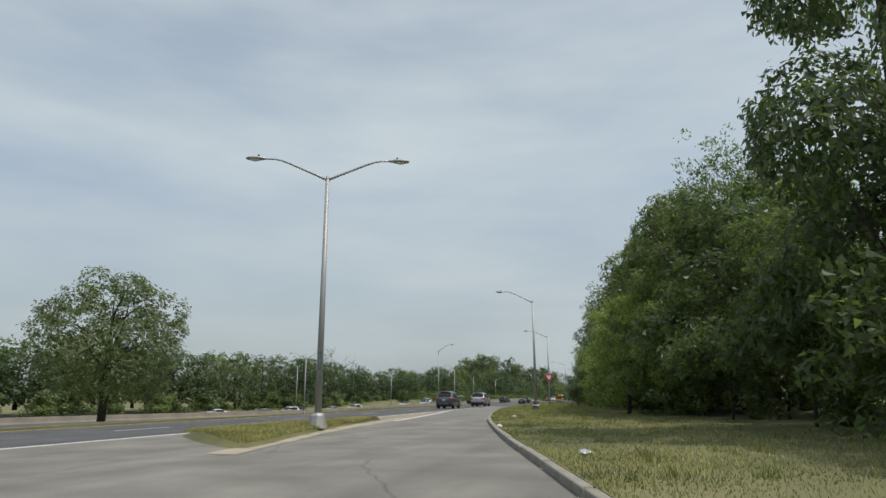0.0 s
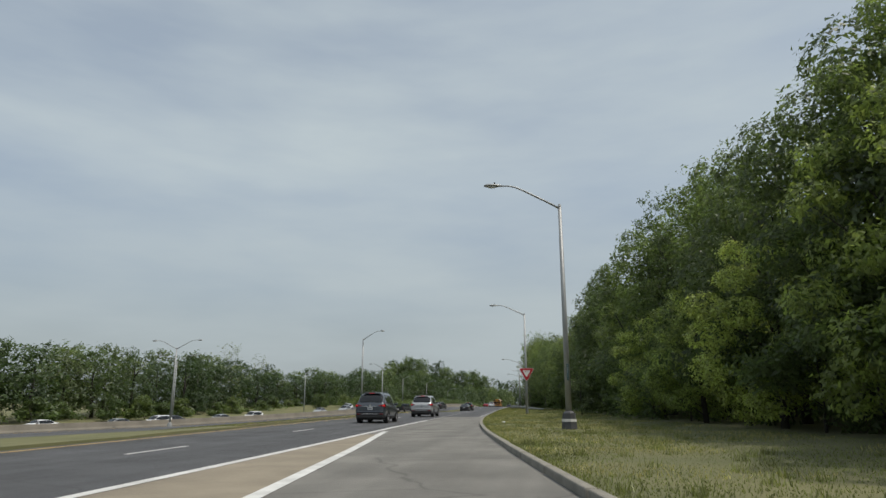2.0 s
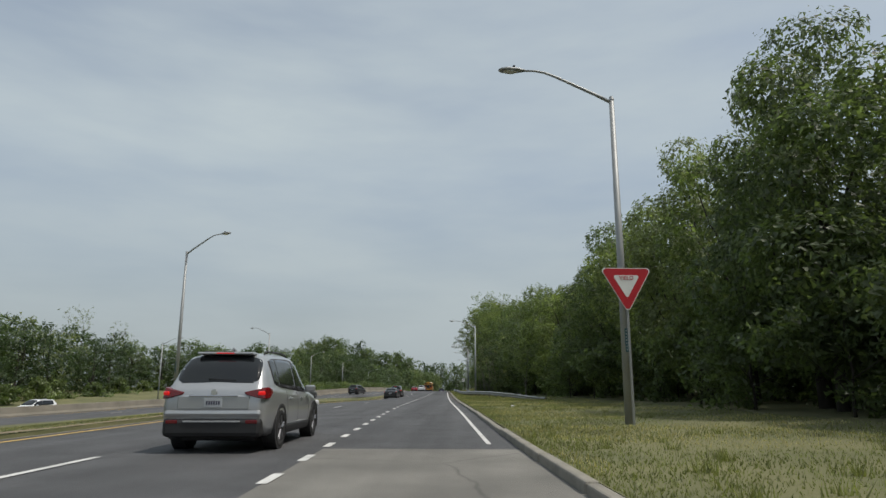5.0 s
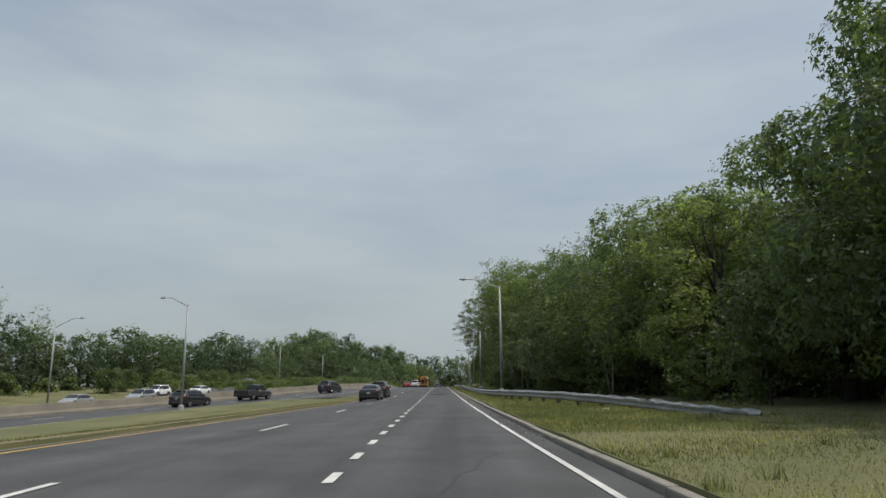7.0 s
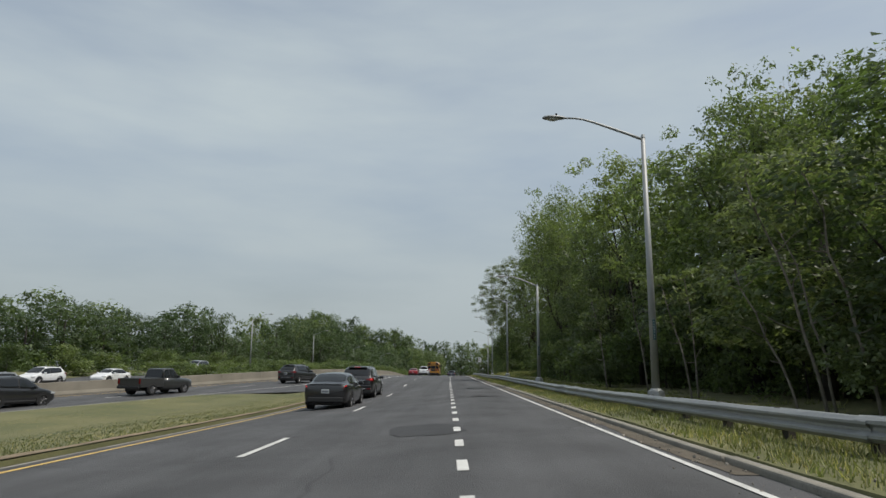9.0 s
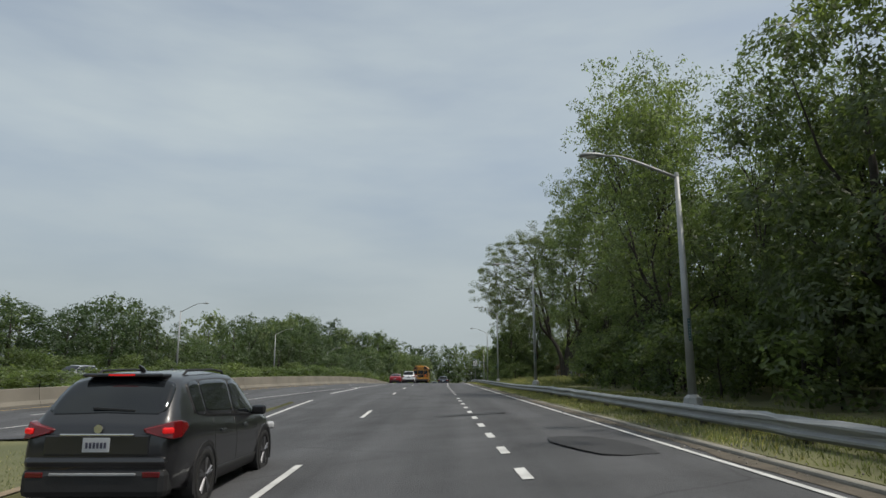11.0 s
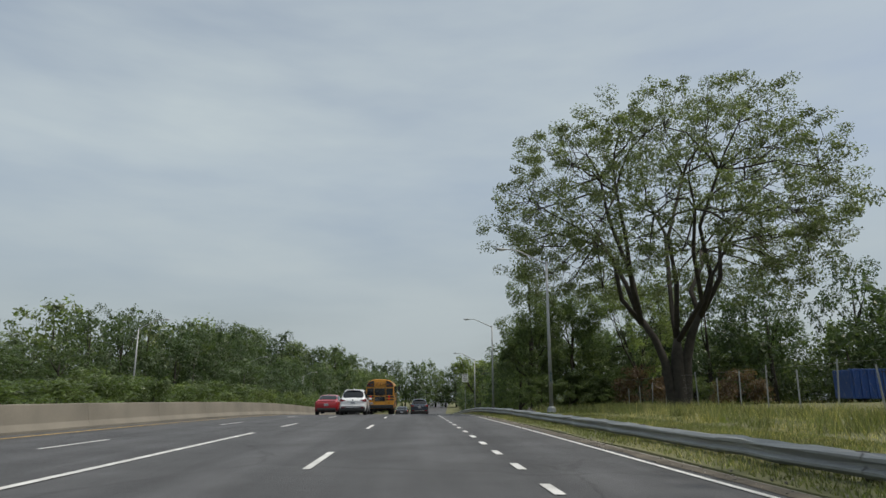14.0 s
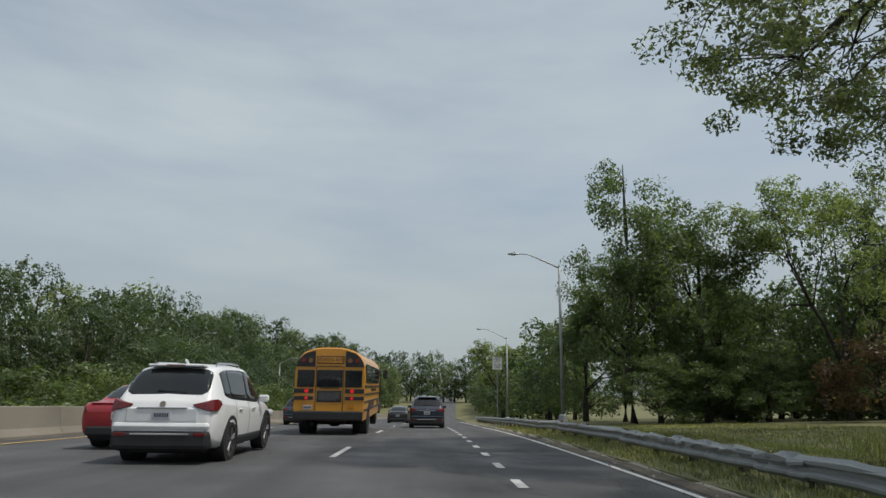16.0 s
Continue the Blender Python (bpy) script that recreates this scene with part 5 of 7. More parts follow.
while y < 520:
    x = float(LEFT_WOOD(y))
    base = float(grade(y) + steeper(y)) + (-1.0 if y < 180 else -0.2)
    tall = float(WOOD_TOP(y)) - base + rt.uniform(-2.2, 0.8)
    spots.append((rt.choice((3, 4)) if 120 < y < 400 else rt.choice((0, 1, 0, 1, 2)), x - 3 + rt.uniform(-1.5, 1.5), y, base, rt.uniform(0.9, 1.2), tall / 13, rt.uniform(0, 360)))
    spots.append((rt.choice((0, 1, 2)), x - 10 + rt.uniform(-2, 2), y + 3, base + 0.5, rt.uniform(1.0, 1.3), (tall + 0.8) / 13, rt.uniform(0, 360)))
    if y < 420:
        spots.append((5 if 190 < y < 340 else 6, x + 3.0 + rt.uniform(-1, 1.5), y + 1, base, rt.uniform(0.8, 1.3), rt.uniform(0.7, 1.2), rt.uniform(0, 360)))
    y += rt.uniform(6.0, 8.5) if y < 330 else 9.0
# right side farther on
y = 296.0
while y < 560:
    x = float(KERB(y)) + 11 + rt.uniform(-1, 2)
    tall = 11 + 3 * noise.noise((y * 0.04, 1.7, 0)) + rt.uniform(-1, 1)
    spots.append((rt.choice((0, 1, 2)), x, y, float(grade(y) + steeper(y)), rt.uniform(0.85, 1.1), tall / 13, rt.uniform(0, 360)))
    y += 8.0
# behind the lawn and the fence
for k in range(16):
    spots.append((rt.choice((0, 1, 2)), 40 + k * 3.2 + rt.uniform(-2, 2), 278 - k * 6.5 + rt.uniform(-3, 3), 0.3, rt.uniform(0.9, 1.2), rt.uniform(0.75, 1.05), rt.uniform(0, 360)))
for k in range(10):
    spots.append((rt.choice((0, 1, 2)), 24 + k * 1.6, 292 - k * 1.5 + rt.uniform(-3, 3), -0.3, 1.0, rt.uniform(0.7, 1.0), rt.uniform(0, 360)))
for k in range(20):
    spots.append((1, 19 + k * 2.6 + rt.uniform(-1, 1), 276 - k * 1.2 + rt.uniform(-2, 2), 0.0, 0.75, rt.uniform(0.28, 0.45), rt.uniform(0, 360)))
for k in range(14):
    spots.append((rt.choice((0, 1)), 38 + rt.uniform(-2, 3), 250 - k * 5.0, 0.4, 0.9, rt.uniform(0.5, 0.9), rt.uniform(0, 360)))
for tx, ty, tw, th in ((25.5, 264, 0.8, 1.05), (30, 262, 0.9, 1.2), (34.5, 257, 0.9, 1.1), (40.5, 252, 0.9, 1.2), (28, 270, 1.0, 1.25), (46, 246, 1.0, 1.15), (36, 264, 1.0, 1.25)):
    spots.append((rt.choice((3, 4)), tx, ty, 0.0, tw, th, rt.uniform(0, 360)))
# bushes along the concrete barrier
yb = 176.0
while yb < 330:
    xb = float(SIDE_L(yb)) - 6.8 + rt.uniform(-1.0, 1.0)
    spots.append((5, xb, yb, float(grade(yb) + steeper(yb)) - 0.1, rt.uniform(0.8, 1.2), float(np.interp(yb, [190, 235, 300], [0.42, 0.62, 0.9])) * rt.uniform(0.8, 1.2), rt.uniform(0, 360)))
    if yb > 285:
        spots.append((rt.choice((3, 4)), xb - 9.5, yb + 2, float(grade(yb) + steeper(yb)) + 0.2, rt.uniform(0.75, 0.9), rt.uniform(0.45, 0.62), rt.uniform(0, 360)))
    else:
        spots.append((5, xb - rt.uniform(2.5, 5.0), yb + 2, float(grade(yb) + steeper(yb)) - 0.1, rt.uniform(0.8, 1.2), float(np.interp(yb, [190, 235, 300], [0.5, 0.75, 1.1])) * rt.uniform(0.8, 1.2), rt.uniform(0, 360)))
        spots.append((5, xb - rt.uniform(19, 23), yb + 1, float(grade(yb) + steeper(yb)) - 0.1, rt.uniform(0.9, 1.4), rt.uniform(0.7, 1.1), rt.uniform(0, 360)))
    yb += 4.2
# closing the view far ahead
for k in range(24):
    spots.append((rt.choice((0, 1)), -60 + k * 6.5, 600 + rt.uniform(-20, 20), -2, 1.9, rt.uniform(1.4, 1.9), rt.uniform(0, 360)))
# a wooded rise far off
for k in range(26):
    a = rt.uniform(0, 1)
    spots.append((rt.choice((0, 1)), -150 + 110 * a + rt.uniform(-8, 8), 560 + 60 * rt.random(), 6 + 13 * math.sin(math.pi * min(1, a * 1.1)), 2.0, rt.uniform(1.3, 1.9), rt.uniform(0, 360)))
place(FAR, spots, "woods along the highway")


MEDIAN_TREE = lobed_tree("median_tree", "rounded olive-green tree standing alone on the grass median", 97, 12.9, 7.0, 1.2, 26, 21000, 0.27, M_LEAF_OLIVE, M_BARK, 0.3, lobe=(0.22, 0.36), ragged=0.2, limbs=16)
MEDIAN_TREE.matrix_basis = pose(-24.5, 27.0, -0.5, 0, 0, 30)
MEDIAN_TREE["group"] = "trees along the highway"


# ---- grass ----
def blades(name, label, mat, count, area, tall, seed, width=0.012):
    rs = np.random.RandomState(seed)
    pts = area(rs, count)
    n = len(pts)
    h = tall * (0.5 + rs.rand(n))
    a = rs.uniform(0, 2 * math.pi, n)
    lean = rs.normal(size=(n, 2)) * 0.35 * h[:, None]
    w = width * (0.7 + 0.6 * rs.rand(n))
    dx, dy = np.cos(a) * w, np.sin(a) * w
    v = np.empty((n, 3, 3), np.float32)
    v[:, 0] = pts - np.stack([dx, dy, 0 * dx], 1)
    v[:, 1] = pts + np.stack([dx, dy, 0 * dx], 1)
    v[:, 2] = pts + np.stack([lean[:, 0], lean[:, 1], h], 1)
    me = bpy.data.meshes.new(name)
    me.vertices.add(n * 3)
    me.vertices.foreach_set("co", v.ravel())
    me.loops.add(n * 3)
    me.loops.foreach_set("vertex_index", np.arange(n * 3, dtype=np.int32))
    me.polygons.add(n)
    me.polygons.foreach_set("loop_start", np.arange(0, n * 3, 3, dtype=np.int32))
    me.polygons.foreach_set("loop_total", np.full(n, 3, dtype=np.int32))
    me.update(calc_edges=True)
    me.materials.append(mat)
    return tagged(add_mesh(name, me), label, "grass", "", "stuff")


def verge(y0, y1, wide, power=1.6, start=0.2, patchy=0.0):
    def area(rs, n):
        y = rs.uniform(y0, y1, n)
        d = start + wide * rs.rand(n) ** power
        if patchy:
            keep = np.array([noise.noise((a * 0.3, b * 0.3, 9)) > patchy - 0.35 for a, b in zip(d, y)])
            y, d = y[keep], d[keep]
        z = verge_lift(d, y) - 0.01 + grade(y)
        return np.stack([KERB(y) + 0.16 + d, y, z], 1)
    return area


def weed_area(rs, n):
    """Tufts that stand thicker towards the fence."""
    m = 130
    ty, td = rs.uniform(192, 240, m), 10.8 - 6.0 * rs.rand(m) ** 2.6
    k = rs.randint(0, m, n)
    spread = rs.uniform(0.2, 0.75, m)[k]
    y, d = ty[k] + rs.normal(size=n) * spread, td[k] + rs.normal(size=n) * spread
    return np.stack([KERB(y) + 0.16 + d, y, verge_lift(d, y) - 0.02 + grade(y)], 1)


def tuft_area(rs, n):
    """Small tufts left standing in the mown grass."""
    m = 420
    ty, td = rs.uniform(-14, 190, m), 0.1 + 6.5 * rs.rand(m)
    k = rs.randint(0, m, n)
    y, d = ty[k] + rs.normal(size=n) * 0.09, np.maximum(0.02, td[k] + rs.normal(size=n) * 0.09)
    return np.stack([KERB(y) + 0.16 + d, y, verge_lift(d, y) - 0.01 + grade(y)], 1)


def island_area(rs, n):
    y, x, z = island_spot(rs.uniform(0.005, 0.95, n), rs.uniform(0.01, 0.99, n))
    return np.stack([x, y, z], 1)


def median_area(rs, n):
    y = rs.uniform(40, 158, n)
    d = 0.25 + 11.0 * rs.rand(n) ** 1.4
    keep = (yellow(y) - 0.55 - d) > SIDE_R(y) + 1.2
    y, d = y[keep], d[keep]
    x, a, b = yellow(y) - 0.55 - d, SIDE_R(y) + 0.6, yellow(y) - 0.55
    s = np.maximum(0, 1 - (1 - (x - a) / (b - a)) / 0.55)
    s = s * s * (3 - 2 * s)
    return np.stack([x, y, DROP(y) * (1 - s) + tilt(b, y) * s + 0.07 + grade(y)], 1)


blades("grass", "short green grass on the roadside verge", M_GRASS, 210000, verge(-16, 110, 9.0, 1.5, 0.02), 0.045, 1, 0.010)
blades("dry_grass", "patches of taller dry straw-coloured grass", M_STRAW, 80000, verge(-16, 110, 8.5, 1.2, 0.03, 0.34), 0.075, 2, 0.008)
blades("grass", "weedy grass under the guardrail", M_GRASS, 190000, verge(96, 262, 4.6, 0.9, 0.05), 0.08, 3, 0.011)
blades("dry_grass", "dry grass along the guardrail", M_STRAW, 50000, verge(96, 262, 4.4, 1.0, 0.05, 0.28), 0.10, 4, 0.008)
blades("meadow_grass", "low unmown grass behind the guardrail", M_GRASS, 70000, verge(188, 262, 12.0, 0.9, 1.6), 0.07, 5, 0.012)
blades("dry_grass", "dry straw among the grass behind the guardrail", M_STRAW, 26000, verge(188, 262, 11.0, 0.8, 1.6, 0.36), 0.09, 10, 0.009)
blades("weeds", "tufts of tall weeds before the wire fence", M_GRASS, 15000, weed_area, 0.42, 11, 0.012)
blades("dry_weeds", "tall grey straw and dead weeds before the wire fence", M_STRAW, 6000, weed_area, 0.5, 12, 0.007)
blades("weeds", "scattered taller weeds in the mown verge", M_GRASS, 16000, tuft_area, 0.16, 13, 0.009)
blades("grass", "rough grass on the traffic island", M_GRASS, 50000, island_area, 0.06, 6, 0.010)
blades("dry_grass", "dry grass on the traffic island", M_STRAW, 26000, island_area, 0.08, 7, 0.008)
blades("grass", "short mown grass on the median", M_GRASS, 90000, median_area, 0.045, 8, 0.011)
blades("dry_grass", "dry straw in the mown grass of the median", M_STRAW, 36000, median_area, 0.045, 9, 0.006)


# ---- vehicles ----
def wheel(parent, x, y, r, width, spokes=5, rim_mat=None, dual=False):
    side = 1 if x > 0 else -1
    bm = bmesh.new()
    prof = [(0.62, -0.5), (0.86, -0.5), (0.97, -0.42), (1.0, -0.25), (1.0, 0.25), (0.97, 0.42), (0.86, 0.5), (0.62, 0.5)]
    n, rings = 24, []
    for k in range(n):
        a = 2 * math.pi * k / n
        rings.append([bm.verts.new((x + w * width - side * width / 2, y + q * r * math.cos(a), r + q * r * math.sin(a))) for q, w in prof])
    for k in range(n):
        r0, r1 = rings[k], rings[(k + 1) % n]
        for j in range(len(prof) - 1):
            bm.faces.new((r0[j], r0[j + 1], r1[j + 1], r1[j]))
        bm.faces.new((r0[-1], r0[0], r1[0], r1[-1]))
    bmesh.ops.recalc_face_normals(bm, faces=bm.faces)
    tyre = part("tyre", bm, M_RUBBER, parent, "", True)
    bm = bmesh.new()
    xo = x - side * 0.004
    rod(bm, (xo - side * 0.022, y, r), (xo - side * 0.05, y, r), r * 0.66, n=20)
    part("rim_well", bm, M_BLACK, tyre)
    bm = bmesh.new()
    rod(bm, (xo - side * 0.02, y, r), (xo, y, r), r * 0.16, n=10)
    for k in range(spokes):
        a = 2 * math.pi * k / spokes + 0.3
        for da in (-0.13, 0.13):
            e = (xo - side * 0.008, y + r * 0.62 * math.cos(a + da), r + r * 0.62 * math.sin(a + da))
            rod(bm, (xo - side * 0.008, y + r * 0.1 * math.cos(a), r + r * 0.1 * math.sin(a)), e, 0.022, 0.026, 5)
    m = 20
    ring = [[bm.verts.new((xo - side * d, y + q * r * math.cos(2 * math.pi * k / m), r + q * r * math.sin(2 * math.pi * k / m))) for k in range(m)] for q, d in ((0.58, 0.018), (0.66, 0.0), (0.66, 0.03))]
    for r0, r1 in zip(ring, ring[1:]):
        for k in range(m):
            bm.faces.new((r0[k], r0[(k + 1) % m], r1[(k + 1) % m], r1[k]))
    part("rim", bm, rim_mat or M_RIM, tyre)
    return tyre


def panel(parent, name, corners, mat, u0, u1, v0, v1, lift=0.012, label="", thick=0.012, segs=1):
    """A thin plate on the quad with corners a, b (bottom), c, d (top, over b and a), between fractions u and v."""
    a, b, c, d = (Vector(p) for p in corners)
    nrm = (b - a).cross(d - a).normalized()

    def at(u, v):
        return (a.lerp(b, u)).lerp(d.lerp(c, u), v)

    bm = bmesh.new()
    e = min(0.12 * (u1 - u0), 0.06)
    f = min(0.2 * (v1 - v0), 0.12)
    loop = [(u0 + e, v0), (u1 - e, v0), (u1, v0 + f), (u1, v1 - f), (u1 - e, v1), (u0 + e, v1), (u0, v1 - f), (u0, v0 + f)]
    lo = [bm.verts.new(at(u, v) + nrm * (lift - thick)) for u, v in loop]
    hi = [bm.verts.new(at(u, v) + nrm * lift) for u, v in loop]
    bm.faces.new(hi)
    for i in range(8):
        bm.faces.new((lo[i], lo[(i + 1) % 8], hi[(i + 1) % 8], hi[i]))
    return part(name, bm, mat, parent, label)


def body_loft(stations, mat, parent, name="body"):
    """Stations of y, half width, underside, shoulder height."""
    bm = bmesh.new()
    rings = []
    for y, w, zb, zt in stations:
        h = zt - zb
        half = [(0.80 * w, zb), (0.93 * w, zb + 0.03), (0.985 * w, zb + 0.16 * h), (w, zb + 0.42 * h), (0.99 * w, zb + 0.66 * h), (0.955 * w, zb + 0.88 * h), (0.90 * w, zb + 0.97 * h), (0.78 * w, zt + 0.01), (0.4 * w, zt + 0.035)]
        rings.append([bm.verts.new((x, y, z)) for x, z in half] + [bm.verts.new((-x, y, z)) for x, z in half[::-1]])
    n = len(rings[0])
    for r0, r1 in zip(rings, rings[1:]):
        for k in range(n):
            bm.faces.new((r0[k], r1[k], r1[(k + 1) % n], r0[(k + 1) % n]))
    bm.faces.new(rings[0])
    bm.faces.new(rings[-1][::-1])
    bmesh.ops.recalc_face_normals(bm, faces=bm.faces)
    ob = part(name, bm, mat, parent, "", True)
    return ob


def cabin(parent, mat, wb, wt, yrb, yrt, yft, yfb, zb, zr, windows, tint=True):
    """Roof and pillars with the window plates on their faces."""
    bm = bmesh.new()
    P = {}
    for s in (1, -1):
        P[s] = [(s * wb, yrb, zb), (s * wt, yrt, zr - 0.03), (s * wt, yft, zr), (s * wb, yfb, zb)]
    vs = {s: [bm.verts.new(p) for p in P[s]] for s in P}
    bm.faces.new(vs[1])
    bm.faces.new(vs[-1][::-1])
    for i in range(4):
        bm.faces.new((vs[1][i], vs[-1][i], vs[-1][(i + 1) % 4], vs[1][(i + 1) % 4]))
    bmesh.ops.recalc_face_normals(bm, faces=bm.faces)
    bmesh.ops.bevel(bm, geom=[e for e in bm.edges if max(v.co.z for v in e.verts) > zb + 0.1], offset=0.11, segments=4, profile=0.55, affect="EDGES")
    ob = part("cabin", bm, mat, parent, "", True)
    L, R = P[-1], P[1]
    panel(ob, "rear_window", (L[0], R[0], R[1], L[1]), M_GLASS, 0.08, 0.92, 0.10, 0.90)
    panel(ob, "windscreen", (R[3], L[3], L[2], R[2]), M_GLASS, 0.06, 0.94, 0.06, 0.93)
    lo, hi = windows[0][0] - 0.015, windows[-1][1] + 0.015
    panel(ob, "window_frame", (R[0], R[3], R[2], R[1]), M_BLACK, lo, hi, 0.05, 0.89, 0.007)
    panel(ob, "window_frame", (L[3], L[0], L[1], L[2]), M_BLACK, 1 - hi, 1 - lo, 0.05, 0.89, 0.007)
    for u0, u1 in windows:
        panel(ob, "side_window", (R[0], R[3], R[2], R[1]), M_GLASS, u0, u1, 0.08, 0.86)
        panel(ob, "side_window", (L[3], L[0], L[1], L[2]), M_GLASS, 1 - u1, 1 - u0, 0.08, 0.86)
    return ob


def arch(parent, x, y, r):
    bm = bmesh.new()
    side = 1 if x > 0 else -1
    n = 20
    for k in range(n):
        a0, a1 = [math.pi * (-0.12 + 1.24 * q / n) for q in (k, k + 1)]
        pts = []
        for q, a in ((r + 0.015, a0), (r + 0.075, a0), (r + 0.075, a1), (r + 0.015, a1)):
            pts.append((y + q * math.cos(a), r + q * math.sin(a)))
        lo = [bm.verts.new((x - side * 0.12, p, max(q, 0.16))) for p, q in pts]
        hi = [bm.verts.new((x + side * 0.012, p, max(q, 0.16))) for p, q in pts]
        bm.faces.new(hi)
        bm.faces.new((lo[1], lo[2], hi[2], hi[1]))
    rod(bm, (x - side * 0.25, y, r), (x + side * 0.003, y, r), r + 0.02, n=20)
    bmesh.ops.remove_doubles(bm, verts=bm.verts, dist=0.0005)
    bmesh.ops.recalc_face_normals(bm, faces=bm.faces)
    return part("wheel_arch", bm, M_BLACK, parent)


def plate(parent, y, z, w=0.31, h=0.16):
    bm = bmesh.new()
    box(bm, 0, y, z, w, 0.012, h, 0.004)
    ob = part("number_plate", bm, M_PLATE, parent)
    for k in range(6):
        bm = bmesh.new()
        box(bm, -0.105 + 0.042 * k, y - 0.0085, z - 0.005, 0.026, 0.004, 0.065)
        part("plate_bar", bm, M_BAR, ob)
    return ob


def tail_lamp(parent, s, pts, mat, y):
    """A wrapped lamp from points across the rear corner, seen from behind: x outwards from the middle, z."""
    bm = bmesh.new()
    front = [bm.verts.new((s * x, y + dy, z)) for x, z, dy in pts]
    back = [bm.verts.new((s * x * 0.97, y + dy + 0.07, z)) for x, z, dy in pts]
    bm.faces.new(front)
    for i in range(len(pts)):
        j = (i + 1) % len(pts)
        bm.faces.new((front[i], front[j], back[j], back[i]))
    bmesh.ops.recalc_face_normals(bm, faces=bm.faces)
    return part("tail_lamp", bm, mat, parent, "red tail lamp")


def mirrors(parent, w, y, z, mat):
    for s in (1, -1):
        bm = bmesh.new()
        box(bm, s * (w + 0.12), y, z, 0.22, 0.12, 0.15, 0.035)
        box(bm, s * (w + 0.01), y + 0.02, z - 0.05, 0.12, 0.05, 0.05, 0.01)
        part("wing_mirror", bm, mat, parent)


class Shell:
    """A car's skin: stations along y of half width, underside, belt, roof and roof half width; v runs 0 to 18 round the section."""

    def __init__(self, stations):
        self.st = np.array(stations, float)

    def at(self, y, v):
        w, zb, zl, zr, wr = (np.interp(y, self.st[:, 0], self.st[:, k]) for k in range(1, 6))
        hb, hr = zl - zb, zr - zl
        px = np.array([0.80 * w, 0.94 * w, 0.985 * w, w, 0.975 * w, 0.93 * w, 0.93 * w + (wr - 0.93 * w) * 0.84, 0.82 * wr, 0.45 * wr, 0.0])
        pz = np.array([zb, zb + 0.04, zb + 0.3 * hb, zb + 0.55 * hb, zb + 0.86 * hb, zl, zl + 0.82 * hr, zl + 0.96 * hr, zr, zr + 0.012])
        s = 1.0
        if v > 9:
            v, s = 18 - v, -1.0
        i = int(min(8, math.floor(v)))
        t = v - i
        out = []
        for p in (px, pz):
            a, b, c, d = p[max(0, i - 1)], p[i], p[i + 1], p[min(9, i + 2)]
            ta, tb = 0.5 * (c - a) * 0.8, 0.5 * (d - b) * 0.8
            out.append((2 * t ** 3 - 3 * t * t + 1) * b + (t ** 3 - 2 * t * t + t) * ta + (3 * t * t - 2 * t ** 3) * c + (t ** 3 - t * t) * tb)
        return Vector((s * out[0], y, out[1]))

    def out(self, y, v):
        e = 0.01
        n = (self.at(y, v + 0.05) - self.at(y, v - 0.05)).cross(self.at(y + e, v) - self.at(y - e, v))
        return -n.normalized() if n.dot(Vector((self.at(y, v).x, 0, self.at(y, v).z - 0.7))) < 0 else n.normalized()

    def body(self, parent, mat):
        bm = bmesh.new()
        ys = []
        for a, b in zip(self.st[:-1, 0], self.st[1:, 0]):
            m = max(1, int((b - a) / 0.14))
            ys += [a + (b - a) * k / m for k in range(m)]
        ys.append(self.st[-1, 0])
        vs = [0, 0.5, 1, 1.5, 2, 2.5, 3, 3.5, 4, 4.4, 4.8, 5, 5.2, 5.6, 6, 6.25, 6.5, 6.75, 7, 7.5, 8, 8.5, 9]
        vs += [18 - q for q in vs[-2::-1]]
        rings = [[bm.verts.new(self.at(y, v)) for v in vs] for y in ys]
        n = len(vs)
        for r0, r1 in zip(rings, rings[1:]):
            for k in range(n):
                bm.faces.new((r0[k], r1[k], r1[(k + 1) % n], r0[(k + 1) % n]))
        bm.faces.new(rings[0])
        bm.faces.new(rings[-1][::-1])
        bmesh.ops.recalc_face_normals(bm, faces=bm.faces)
        return part("body", bm, mat, parent, "", True)

    def patch(self, parent, name, mat, y0, y1, v0, v1, lift=0.006, power=5.0, label="", nu=10, nv=6):
        """A plate that follows the skin, with rounded corners."""
        bm, rows = bmesh.new(), []
        for a in range(nu + 1):
            s = 0.5 - 0.5 * math.cos(math.pi * a / nu)
            f = 1.0 if not power else max(0.25, (1 - abs(2 * s - 1) ** power)) ** (1 / power)
            y = y0 + (y1 - y0) * s
            rows.append([(y, (v0 + v1) / 2 + (v1 - v0) * (b / nv - 0.5) * f) for b in range(nv + 1)])
        top = [[bm.verts.new(self.at(y, v) + self.out(y, v) * lift) for y, v in r] for r in rows]
        for r0, r1 in zip(top, top[1:]):
            for k in range(nv):
                bm.faces.new((r0[k], r0[k + 1], r1[k + 1], r1[k]))
        rim = [(a, 0) for a in range(nu + 1)] + [(nu, b) for b in range(1, nv + 1)] + [(a, nv) for a in range(nu - 1, -1, -1)] + [(0, b) for b in range(nv - 1, 0, -1)]
        low = [bm.verts.new(self.at(*rows[a][b]) - self.out(*rows[a][b]) * 0.012) for a, b in rim]
        for k in range(len(rim)):
            (a, b), (c, d) = rim[k], rim[(k + 1) % len(rim)]
            bm.faces.new((top[a][b], top[c][d], low[(k + 1) % len(rim)], low[k]))
        bmesh.ops.recalc_face_normals(bm, faces=bm.faces)
        return part(name, bm, mat, parent, label, True)

    def sides(self, parent, name, mat, y0, y1, v0, v1, **more):
        return [self.patch(parent, name, mat, y0, y1, a, b, **more) for a, b in ((v0, v1), (18 - v1, 18 - v0))]


